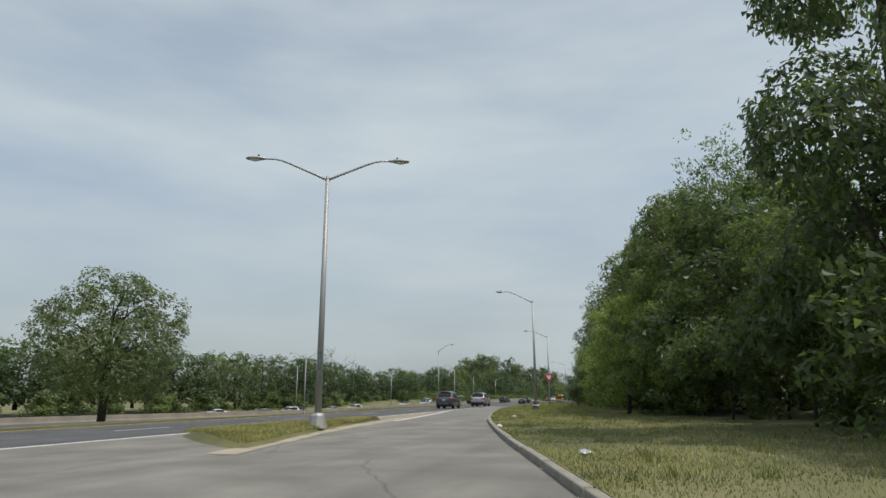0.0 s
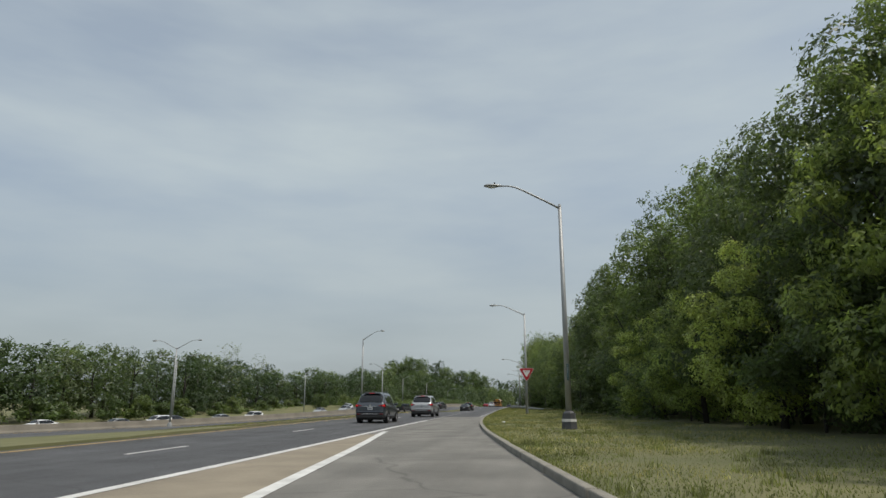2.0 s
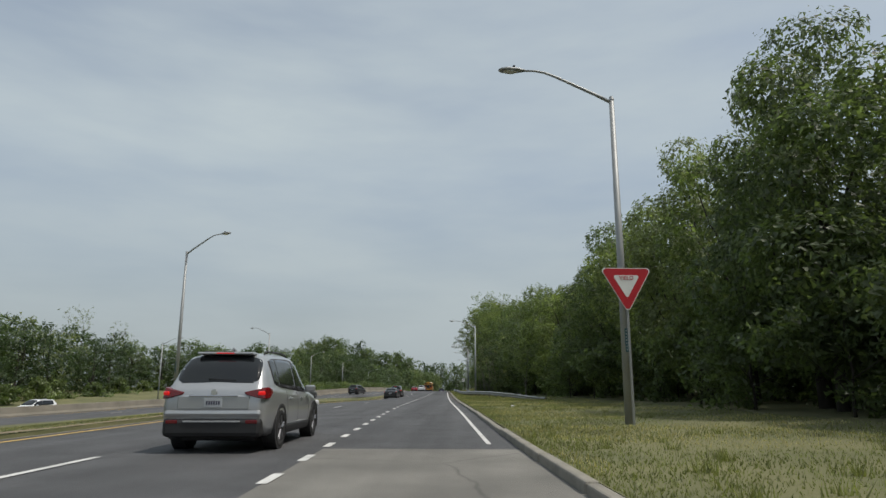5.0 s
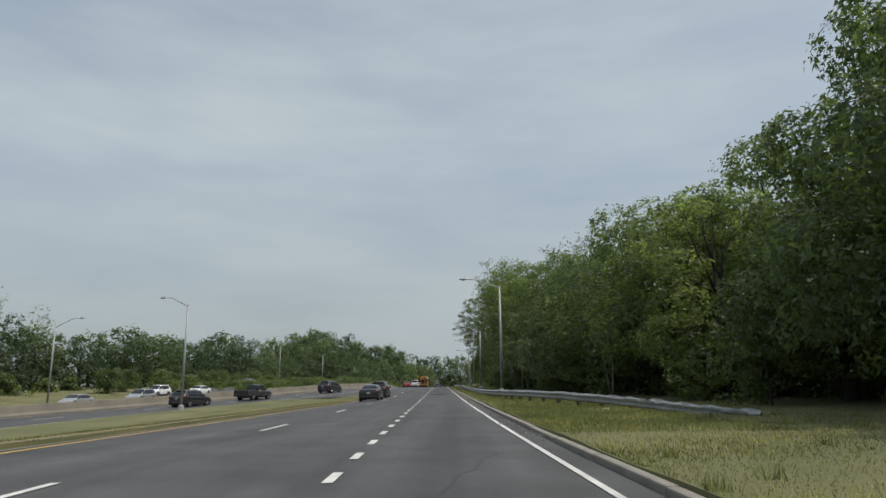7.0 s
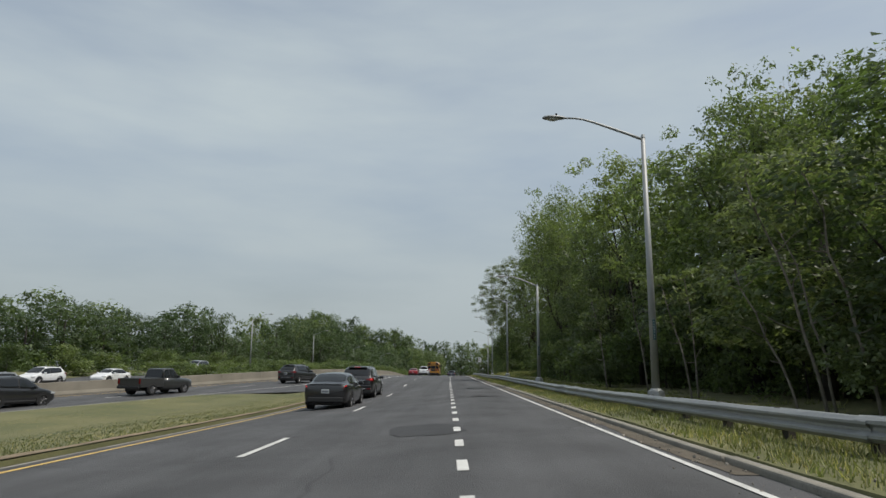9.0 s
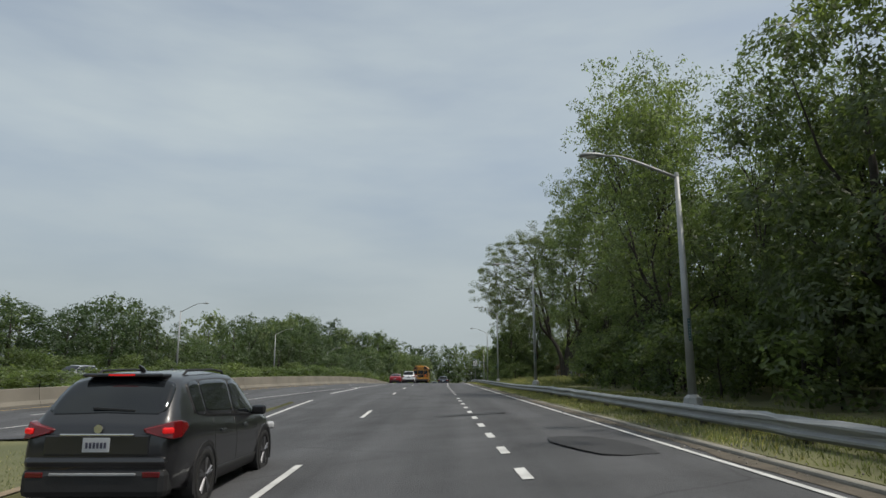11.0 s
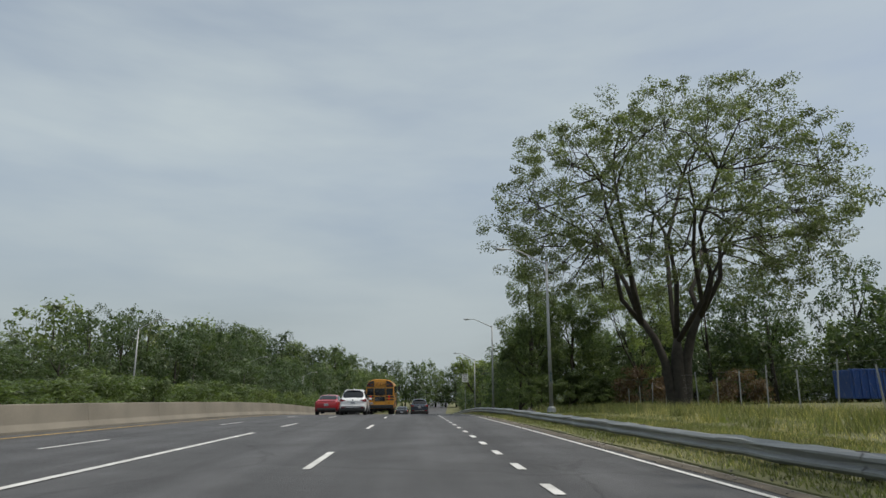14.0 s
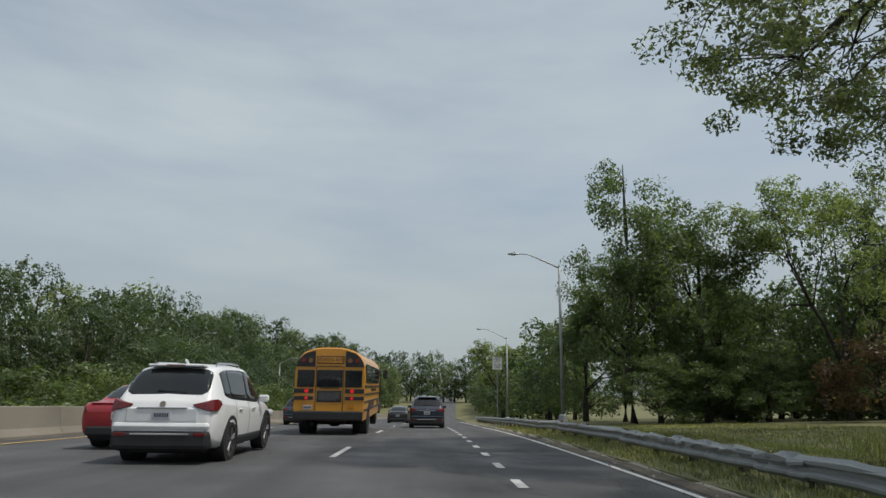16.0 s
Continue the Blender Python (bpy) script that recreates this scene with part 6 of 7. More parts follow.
def suv(label, mat, x, y, turn=0.0, z=0.0, L=4.65, W=1.84, H=1.70, lit=True, rim=None, lower=True, rails=True, name="suv"):
    root = thing(name, label, "car", "traffic on the highway")
    w, h, q = W / 2, L / 2, H / 1.70
    sk = Shell([(-h, 0.80 * w, 0.50, 0.84, 0.90, 0.62 * w), (-h + 0.025, 0.875 * w, 0.44, 0.94, 1.03, 0.70 * w), (-h + 0.07, 0.925 * w, 0.38, 1.00, 1.10, 0.75 * w), (-h + 0.15, 0.960 * w, 0.34, 1.08, 1.19, 0.78 * w), (-h + 0.34, 0.980 * w, 0.30, 1.11, 1.40 * q, 0.745 * w), (-h + 0.50, 0.990 * w, 0.27, 1.115, 1.55 * q, 0.715 * w), (-h + 0.62, 0.995 * w, 0.25, 1.115, 1.62 * q, 0.70 * w), (-h + 1.0, w, 0.23, 1.09, 1.675 * q, 0.70 * w), (-0.3, w, 0.22, 1.04, H, 0.705 * w), (0.2, w, 0.22, 1.01, 1.675 * q, 0.715 * w), (0.5, w, 0.22, 1.00, 1.60 * q, 0.71 * w), (0.95, w, 0.22, 0.99, 1.32, 0.74 * w), (1.25, 0.99 * w, 0.22, 0.985, 1.10, 0.78 * w), (1.40, 0.985 * w, 0.22, 0.975, 1.02, 0.80 * w), (h - 0.6, 0.97 * w, 0.23, 0.91, 0.96, 0.78 * w), (h - 0.25, 0.92 * w, 0.26, 0.81, 0.87, 0.70 * w), (h - 0.07, 0.84 * w, 0.32, 0.70, 0.74, 0.6 * w), (h, 0.70 * w, 0.40, 0.58, 0.62, 0.5 * w)])
    body = sk.body(root, mat)
    sk.patch(root, "rear_window", M_GLASS, -h + 0.150, -h + 0.565, 6.14, 11.86, nv=12)
    sk.patch(root, "windscreen", M_GLASS, 0.42, 1.26, 6.2, 11.8, nv=12)
    sk.sides(root, "window_frame", M_BLACK, -h + 0.70, 1.06, 5.04, 6.06, lift=0.003)
    for y0, y1 in ((-h + 0.76, -h + 1.08), (-h + 1.12, -0.12), (-0.05, 0.98)):
        sk.sides(root, "side_window", M_GLASS, y0, y1, 5.12, 5.98, lift=0.007, power=7.0)
    sk.sides(root, "sill_trim", M_BLACK, -h + 1.36, h - 1.30, 0.2, 1.75, lift=0.010, power=0)
    for yy in (-1.02, -0.10, 0.95):
        sk.sides(root, "door_gap", S_BLACK, yy, yy + 0.013, 1.3, 5.0, lift=0.002, power=0, nu=1)
    r = 0.368
    for yy in (-h + 0.98, h - 0.92):
        for s in (1, -1):
            arch(body, s * (w - 0.005), yy, r)
            wheel(root, s * (w + 0.005), yy, r, 0.23, 5, rim)
    # tailgate, bumper, lamps
    bm = bmesh.new()
    box(bm, 0, -h + 0.11, 0.435, 2 * 0.90 * w, 0.30, 0.33, 0.08)
    lower_bumper = part("rear_bumper", bm, M_BLACK if lower else mat, root, "dark plastic lower rear bumper")
    for s in (1, -1):
        bm = bmesh.new()
        box(bm, s * 0.72 * w, -h - 0.036, 0.53, 0.20, 0.02, 0.06, 0.008)
        part("reflector", bm, M_RED_LENS, lower_bumper)
    bm = bmesh.new()
    box(bm, 0, -h - 0.040, 0.535, 0.98, 0.03, 0.03, 0.008)
    part("bumper_trim", bm, M_DULL, root)
    bm = bmesh.new()
    box(bm, 0, -h + 0.060, 0.665, 2 * 0.885 * w, 0.19, 0.13, 0.06)
    part("bumper_cover", bm, mat, root)
    bm = bmesh.new()
    box(bm, 0, -h + 0.016, 0.85, 2 * 0.66 * w, 0.05, 0.24, 0.022)
    part("tailgate", bm, mat, root)
    bm = bmesh.new()
    box(bm, 0, -h - 0.008, 0.965, 0.85, 0.03, 0.03, 0.01)
    part("tailgate_trim", bm, M_CHROME, root)
    plate(root, -h - 0.014, 0.855)
    lm = M_RED_LIT if lit else M_RED_LENS
    for s in (1, -1):
        cols = [((0.56, 0.010, 1.030), (0.60, -0.006, 0.985)), ((0.78, 0.022, 1.075), (0.80, 0.000, 0.935)), ((0.905, 0.085, 1.110), (0.925, 0.035, 0.915)), ((0.945, 0.20, 1.115), (0.98, 0.17, 0.925)), ((0.955, 0.38, 1.080), (0.98, 0.36, 1.020))]
        bm, rows = bmesh.new(), []
        for hi, lo in cols:
            rows.append([bm.verts.new((s * (a * w + 0.012), -h + b - 0.012, c)) for a, b, c in (hi, lo)] + [bm.verts.new((s * (a * w - 0.05), -h + b + 0.05, c)) for a, b, c in (lo, hi)])
        for r0, r1 in zip(rows, rows[1:]):
            for k in range(4):
                bm.faces.new((r0[k], r0[(k + 1) % 4], r1[(k + 1) % 4], r1[k]))
        bm.faces.new(rows[0])
        bm.faces.new(rows[-1])
        bmesh.ops.recalc_face_normals(bm, faces=bm.faces)
        bmesh.ops.bevel(bm, geom=bm.edges[:], offset=0.008, segments=1, affect="EDGES")
        lamp = part("tail_lamp", bm, M_RED_LENS, root, "dark red wrapped tail lamp")
        if lit:
            bm = bmesh.new()
            box(bm, s * 0.872 * w, -h + 0.018, 1.01, 0.13, 0.05, 0.07, 0.02, Matrix.Rotation(s * 0.55, 4, "Z"))
            part("lit_lens", bm, M_RED_LIT, lamp)
        bm = bmesh.new()
        box(bm, s * 0.86 * w, h - 0.22, 0.74, 0.16, 0.34, 0.13, 0.04, Matrix.Rotation(s * 0.5, 4, "Z"))
        part("headlamp", bm, M_HEAD, root)
        if rails:
            bm = bmesh.new()
            tube(bm, [(s * 0.60 * w, -h + 0.90, H - 0.10), (s * 0.61 * w, -h + 1.05, H - 0.005), (s * 0.61 * w, -0.4, H + 0.015), (s * 0.60 * w, 0.1, H - 0.01), (s * 0.60 * w, 0.25, H - 0.10)], [0.018] * 5, 6)
            part("roof_rail", bm, M_CHROME if rails == "bright" else M_BLACK, root)
        for yy in (-0.75, 0.25):
            bm = bmesh.new()
            box(bm, s * (w + 0.005), yy, 0.90, 0.03, 0.2, 0.03, 0.008)
            part("door_handle", bm, mat, root)
    bm = bmesh.new()
    box(bm, 0, -h + 0.60, H - 0.062, 2 * 0.54 * w, 0.30, 0.045, 0.02)
    sp = part("roof_spoiler", bm, mat, root)
    bm = bmesh.new()
    box(bm, 0, -h + 0.445, H - 0.060, 0.32, 0.02, 0.02)
    part("high_brake_lamp", bm, lm, sp)
    bm = bmesh.new()
    tube(bm, [(0, -h + 1.05, H - 0.03), (0, -h + 0.96, H + 0.03), (0, -h + 0.88, H + 0.06)], [0.035, 0.03, 0.01], 6)
    part("aerial_fin", bm, mat, root)
    bm = bmesh.new()
    box(bm, 0.08, -h + 0.170, 1.24, 0.5, 0.02, 0.02, 0, Matrix.Rotation(0.06, 4, "Y"))
    part("rear_wiper", bm, M_BLACK, root)
    bm = bmesh.new()
    bmesh.ops.create_cone(bm, cap_ends=True, segments=12, radius1=0.055, radius2=0.05, depth=0.02, matrix=Matrix.Translation((0, -h + 0.005, 1.03)) @ Matrix.Rotation(math.pi / 2, 4, "X"))
    part("badge", bm, M_CHROME, root)
    bm = bmesh.new()
    box(bm, 0, 0, 0.27, 1.3, L * 0.86, 0.16, 0.03)
    part("underbody", bm, M_BLACK, root)
    mirrors(root, 0.93 * w, 0.80, 1.08, mat)
    root.matrix_basis = pose(x, y, z, 0, 0, turn)
    return root


def sedan(label, mat, x, y, turn=0.0, z=0.0, L=4.64, W=1.80, H=1.44, lit=False, rim=None):
    root = thing("sedan", label, "car", "traffic on the highway")
    w, h = W / 2, L / 2
    sk = Shell([(-h, 0.80 * w, 0.44, 0.82, 0.86, 0.62 * w), (-h + 0.04, 0.89 * w, 0.36, 0.93, 0.98, 0.70 * w), (-h + 0.16, 0.945 * w, 0.29, 0.97, 1.015, 0.73 * w), (-h + 0.5, 0.98 * w, 0.23, 0.97, 1.03, 0.74 * w), (-h + 0.62, 0.985 * w, 0.22, 0.965, 1.08, 0.73 * w), (-h + 1.0, w, 0.20, 0.95, 1.27, 0.70 * w), (-h + 1.35, w, 0.19, 0.94, 1.40, 0.68 * w), (-0.3, w, 0.19, 0.93, H, 0.675 * w), (0.2, w, 0.19, 0.92, 1.42, 0.67 * w), (0.5, w, 0.19, 0.915, 1.35, 0.67 * w), (0.98, w, 0.19, 0.905, 1.10, 0.71 * w), (1.25, 0.99 * w, 0.19, 0.89, 0.95, 0.76 * w), (h - 0.7, 0.96 * w, 0.2, 0.81, 0.87, 0.76 * w), (h - 0.22, 0.89 * w, 0.23, 0.69, 0.74, 0.70 * w), (h - 0.05, 0.78 * w, 0.3, 0.60, 0.64, 0.60 * w), (h, 0.62 * w, 0.36, 0.52, 0.55, 0.5 * w)])
    body = sk.body(root, mat)
    sk.patch(root, "rear_window", M_GLASS, -h + 0.64, -h + 1.28, 6.2, 11.8, nv=12)
    sk.patch(root, "windscreen", M_GLASS, 0.42, 1.12, 6.2, 11.8, nv=12)
    sk.sides(root, "window_frame", M_BLACK, -h + 0.86, 1.0, 5.06, 6.06, lift=0.003)
    for y0, y1 in ((-h + 0.95, -0.06), (0.0, 0.92)):
        sk.sides(root, "side_window", M_GLASS, y0, y1, 5.14, 5.98, lift=0.007, power=7.0)
    for yy in (-0.95, -0.02, 0.95):
        sk.sides(root, "door_gap", S_BLACK, yy, yy + 0.013, 1.0, 5.0, lift=0.002, power=0, nu=1)
    r = 0.335
    for yy in (-h + 0.98, h - 0.88):
        for s in (1, -1):
            arch(body, s * (w - 0.005), yy, r)
            wheel(root, s * (w + 0.005), yy, r, 0.22, 5, rim)
    bm = bmesh.new()
    box(bm, 0, -h + 0.05, 0.40, 2 * 0.78 * w, 0.14, 0.22, 0.05)
    part("rear_bumper", bm, M_BLACK, root, "dark lower rear bumper")
    bm = bmesh.new()
    box(bm, 0, -h + 0.12, 0.99, 2 * 0.70 * w, 0.2, 0.03, 0.01)
    part("boot_spoiler", bm, mat, root)
    plate(root, -h - 0.006, 0.72)
    lm = M_RED_LIT if lit else M_RED_LENS
    for s in (1, -1):
        lamp = sk.patch(root, "tail_lamp", M_RED_LENS, -h + 0.004, -h + 0.30, *((4.2, 5.0) if s > 0 else (13.0, 13.8)), lift=0.008, power=2.2, label="dark red tail lamp")
        tail_lamp(root, s, [(0.46 * w, 0.84, 0.02), (0.50 * w, 0.80, 0.01), (0.80 * w, 0.80, 0.01), (0.82 * w, 0.86, 0.02)], M_RED_LENS, -h - 0.006)
        if lit:
            sk.patch(lamp, "lit_lens", M_RED_LIT, -h + 0.03, -h + 0.15, *((4.4, 4.8) if s > 0 else (13.2, 13.6)), lift=0.014, power=2.2)
        bm = bmesh.new()
        box(bm, s * 0.80 * w, h - 0.22, 0.66, 0.16, 0.36, 0.10, 0.03, Matrix.Rotation(s * 0.5, 4, "Z"))
        part("headlamp", bm, M_HEAD, root)
        for yy in (-0.62, 0.3):
            bm = bmesh.new()
            box(bm, s * (w + 0.005), yy, 0.84, 0.03, 0.2, 0.03, 0.008)
            part("door_handle", bm, mat, root)
    bm = bmesh.new()
    box(bm, 0, 0, 0.24, 1.3, L * 0.86, 0.14, 0.03)
    part("underbody", bm, M_BLACK, root)
    mirrors(root, 0.92 * w, 0.72, 0.98, mat)
    root.matrix_basis = pose(x, y, z, 0, 0, turn)
    return root


def pickup(label, mat, x, y, turn=0.0, z=0.0):
    L, W, H = 5.4, 1.86, 1.80
    root = thing("pickup_truck", label, "pickup truck", "traffic on the highway")
    w, h = W / 2, L / 2
    body = body_loft([(0.0 - 0.45, w, 0.34, 1.12), (0.6, w, 0.34, 1.12), (1.3, w, 0.34, 1.12), (h - 0.5, 0.97 * w, 0.36, 1.06), (h - 0.08, 0.90 * w, 0.4, 0.98), (h, 0.82 * w, 0.46, 0.85)], mat, root)
    bm = bmesh.new()
    box(bm, 0, -1.55, 0.62, W, 2.25, 0.22, 0.03)
    for s in (1, -1):
        box(bm, s * (w - 0.05), -1.55, 0.88, 0.1, 2.25, 0.5, 0.03)
    box(bm, 0, -h + 0.06, 0.88, W, 0.09, 0.5, 0.02)
    part("cargo_bed", bm, mat, root, "open cargo bed")
    cabin(root, mat, 0.9 * w, 0.74 * w, -0.45, -0.25, 0.75, 1.35, 1.1, H, ((0.06, 0.40), (0.44, 0.82)))
    r = 0.38
    for yy in (-h + 1.15, h - 0.95):
        for s in (1, -1):
            arch(body, s * (w - 0.005), yy, r)
            wheel(root, s * (w + 0.035), yy, r, 0.25, 6)
    bm = bmesh.new()
    box(bm, 0, -h - 0.06, 0.52, W * 0.95, 0.14, 0.18, 0.03)
    part("rear_bumper", bm, M_BLACK, root)
    for s in (1, -1):
        bm = bmesh.new()
        box(bm, s * (w - 0.07), -h + 0.0, 0.92, 0.14, 0.06, 0.36, 0.02)
        part("tail_lamp", bm, M_RED_LENS, root, "red tail lamp")
        bm = bmesh.new()
        tube(bm, [(s * 0.6 * w, -0.2, H), (s * 0.6 * w, -0.1, H + 0.08), (s * 0.6 * w, 0.6, H + 0.08), (s * 0.6 * w, 0.7, H)], [0.02] * 4, 6)
        part("roof_rail", bm, M_BLACK, root)
    bm = bmesh.new()
    box(bm, 0, 0, 0.36, 1.2, L * 0.85, 0.18, 0.03)
    part("underbody", bm, M_BLACK, root)
    mirrors(root, 0.94 * w, 0.95, 1.2, M_BLACK)
    root.matrix_basis = pose(x, y, z, 0, 0, turn)
    return root


def school_bus(x, y, turn, z):
    root = thing("school_bus", "yellow school bus with black trim and lit brake lamps", "bus", "traffic on the highway")
    W, H, L, low = 2.42, 3.08, 9.2, 0.92
    w, y0, y1 = W / 2, 0.0, 9.2
    # shell: rounded roof section run along the length
    prof = [(w - 0.02, low - 0.30), (w, low), (w, 2.15), (w - 0.03, 2.45), (w - 0.12, 2.72), (w - 0.30, 2.92), (w - 0.62, 3.04), (0.3, 3.08)]
    sec = prof + [(-a, b) for a, b in prof[::-1]]
    bm = bmesh.new()
    rings = []
    for yy, sh in ((y0, 0.985), (y0 + 0.06, 1.0), (y1 - 0.1, 1.0), (y1, 0.985)):
        rings.append([bm.verts.new((a * sh, yy, low + (b - low) * (1 if b < low else sh))) for a, b in sec])
    n = len(sec)
    for r0, r1 in zip(rings, rings[1:]):
        for k in range(n):
            bm.faces.new((r0[k], r1[k], r1[(k + 1) % n], r0[(k + 1) % n]))
    bm.faces.new(rings[0])
    bm.faces.new(rings[-1][::-1])
    bmesh.ops.recalc_face_normals(bm, faces=bm.faces)
    shell = part("body", bm, P_BUS, root)
    # white roof cap
    bm = bmesh.new()
    cap = [(w - 0.30, 2.92), (w - 0.62, 3.04), (0.3, 3.08), (-0.3, 3.08), (-w + 0.62, 3.04), (-w + 0.30, 2.92)]
    a = [bm.verts.new((p, y0 + 0.35, q + 0.006)) for p, q in cap]
    b = [bm.verts.new((p, y1 - 0.35, q + 0.006)) for p, q in cap]
    for k in range(5):
        bm.faces.new((a[k], b[k], b[k + 1], a[k + 1]))
    bmesh.ops.recalc_face_normals(bm, faces=bm.faces)
    part("roof_panel", bm, P_BUS_ROOF, root, "pale roof panel")
    # hood and front
    hood = body_loft([(y1 - 0.02, 1.0, 0.62, 1.72), (y1 + 0.5, 0.98, 0.60, 1.66), (y1 + 1.05, 0.92, 0.60, 1.52), (y1 + 1.22, 0.85, 0.66, 1.36), (y1 + 1.26, 0.75, 0.72, 1.2)], P_BUS, root, "hood")
    bm = bmesh.new()
    box(bm, 0, y1 + 1.30, 0.62, 2.3, 0.16, 0.3, 0.04)
    part("front_bumper", bm, M_BLACK, root)
    bm = bmesh.new()
    box(bm, 0, y1 + 0.0, 2.15, 2.0, 0.06, 0.85, 0.05)
    part("windscreen", bm, M_GLASS, root)
    # side windows, rub rails
    for s in (1, -1):
        for k in range(11):
            yy = y0 + 0.75 + 0.72 * k
            if s > 0 and k == 10:
                continue
            bm = bmesh.new()
            box(bm, s * (w + 0.001), yy, 2.22, 0.03, 0.60, 0.66, 0.012)
            win = part("side_window", bm, M_GLASS, root)
            bm = bmesh.new()
            box(bm, s * (w + 0.019), yy, 2.24, 0.012, 0.60, 0.03)
            part("sash_bar", bm, M_BLACK, win)
        for zz, hh in ((1.78, 0.06), (1.50, 0.05), (1.24, 0.05), (0.96, 0.06)):
            bm = bmesh.new()
            box(bm, s * (w + 0.012), (y0 + y1) / 2 - 0.35, zz, 0.035, y1 - y0 - 0.75, hh, 0.01)
            part("rub_rail", bm, M_BLACK, root, "black rub rail")
        for k in range(17):
            bm = bmesh.new()
            box(bm, s * (w + 0.006), y0 + 3.0 + 0.17 * k, 1.64, 0.012, 0.10, 0.10)
            part("lettering_bar", bm, S_BLACK, root)
        for yy, ln in ((2.6, 1.1), (4.1, 1.1), (7.0, 0.8)):
            bm = bmesh.new()
            box(bm, s * (w + 0.004), yy, 1.10, 0.016, ln, 0.2, 0.01)
            part("side_panel", bm, M_BLACK, root)
        for yy in (1.9, y1 + 0.42):
            arch(root, s * (w - 0.0 if yy < 5 else 0.99), yy, 0.5)
            wheel(root, s * (w - 0.02 if yy < 5 else 1.02), yy, 0.49, 0.50 if yy < 5 else 0.28, 6, M_BLACK)
        bm = bmesh.new()
        box(bm, s * (w + 0.22), y1 + 0.05, 2.35, 0.2, 0.08, 0.42, 0.03)
        rod(bm, (s * (w - 0.05), y1 - 0.05, 2.5), (s * (w + 0.2), y1 + 0.03, 2.45), 0.02)
        part("wing_mirror", bm, M_BLACK, root)
        bm = bmesh.new()
        box(bm, s * 0.72, y1 + 1.27, 1.1, 0.26, 0.06, 0.22, 0.02)
        part("headlamp", bm, M_HEAD, root)
    # entrance door
    bm = bmesh.new()
    box(bm, w + 0.006, y1 - 0.62, 1.62, 0.03, 0.86, 1.95, 0.02)
    door = part("entrance_door", bm, M_BLACK, root, "black folding entrance door")
    for dy in (-0.21, 0.21):
        bm = bmesh.new()
        box(bm, w + 0.022, y1 - 0.62 + dy, 1.68, 0.012, 0.34, 1.6, 0.01)
        part("door_glass", bm, M_GLASS, door)
    # rear face
    Y = y0 - 0.004
    for cx, cz, sx, sz, nm in ((0, 2.02, 0.84, 0.54, "rear_window"), (-0.82, 2.02, 0.54, 0.54, "rear_window"), (0.82, 2.02, 0.54, 0.54, "rear_window"), (0, 1.42, 0.80, 0.34, "rear_window")):
        bm = bmesh.new()
        box(bm, cx, Y, cz, sx + 0.05, 0.03, sz + 0.05, 0.014)
        fr = part("window_gasket", bm, M_BLACK, root)
        bm = bmesh.new()
        box(bm, cx, Y - 0.014, cz, sx, 0.012, sz, 0.012)
        part(nm, bm, M_GLASS, fr)
    for cx, cz, sx, sz in ((-0.47, 1.66, 0.02, 1.55), (0.47, 1.66, 0.02, 1.55), (0, 2.43, 0.92, 0.02)):
        bm = bmesh.new()
        box(bm, cx, Y, cz, sx, 0.024, sz)
        part("door_seal", bm, S_BLACK, root, "black rubber seal of the emergency door")
    bm = bmesh.new()
    box(bm, 0, Y - 0.008, 2.66, 0.94, 0.03, 0.26, 0.02)
    sign = part("sign_board", bm, S_BLACK, root)
    bm = bmesh.new()
    box(bm, 0, Y - 0.022, 2.66, 0.89, 0.012, 0.21, 0.02)
    part("sign_face", bm, P_BUS, sign)
    text_mesh("lettering", "SCHOOL BUS", 0.142, S_BLACK, sign, Matrix.Translation((0, Y - 0.031, 2.655)) @ Matrix.Rotation(math.pi / 2, 4, "X"))
    for s in (1, -1):
        bm = bmesh.new()
        pts = [(0.52, 2.42), (1.17, 2.42), (1.14, 2.58), (1.03, 2.75), (0.84, 2.89), (0.52, 2.97)]
        f = [bm.verts.new((s * px, Y - 0.012, pz)) for px, pz in pts]
        g = [bm.verts.new((s * px, Y + 0.03, pz)) for px, pz in pts]
        bm.faces.new(f)
        for i in range(6):
            bm.faces.new((f[i], f[(i + 1) % 6], g[(i + 1) % 6], g[i]))
        bmesh.ops.recalc_face_normals(bm, faces=bm.faces)
        dark = part("warning_lamp_panel", bm, S_BLACK, root)
        for px, mt in ((0.93, M_RED_LENS), (0.68, M_AMBER_DARK)):
            bm = bmesh.new()
            bmesh.ops.create_cone(bm, cap_ends=True, segments=14, radius1=0.09, radius2=0.08, depth=0.03, matrix=Matrix.Translation((s * px, Y - 0.024, 2.63)) @ Matrix.Rotation(math.pi / 2, 4, "X"))
            part("warning_lamp", bm, mt, dark)
        for zz, sx, mt in ((1.60, 0.13, M_RED_LIT), (1.36, 0.10, M_RED_LIT)):
            bm = bmesh.new()
            box(bm, s * 0.87, Y - 0.012, zz, 0.66, 0.02, sx + 0.02, 0.008)
            hs = part("lamp_band", bm, S_BLACK, root)
            bm = bmesh.new()
            bmesh.ops.create_cone(bm, cap_ends=True, segments=14, radius1=sx * 0.55, radius2=sx * 0.5, depth=0.03, matrix=Matrix.Translation((s * 0.78, Y - 0.03, zz)) @ Matrix.Rotation(math.pi / 2, 4, "X"))
            part("brake_lamp", bm, mt, hs)
        bm = bmesh.new()
        box(bm, s * 0.78, Y, 1.08, 0.16, 0.02, 0.1, 0.005)
        part("reflector", bm, M_AMBER, root)
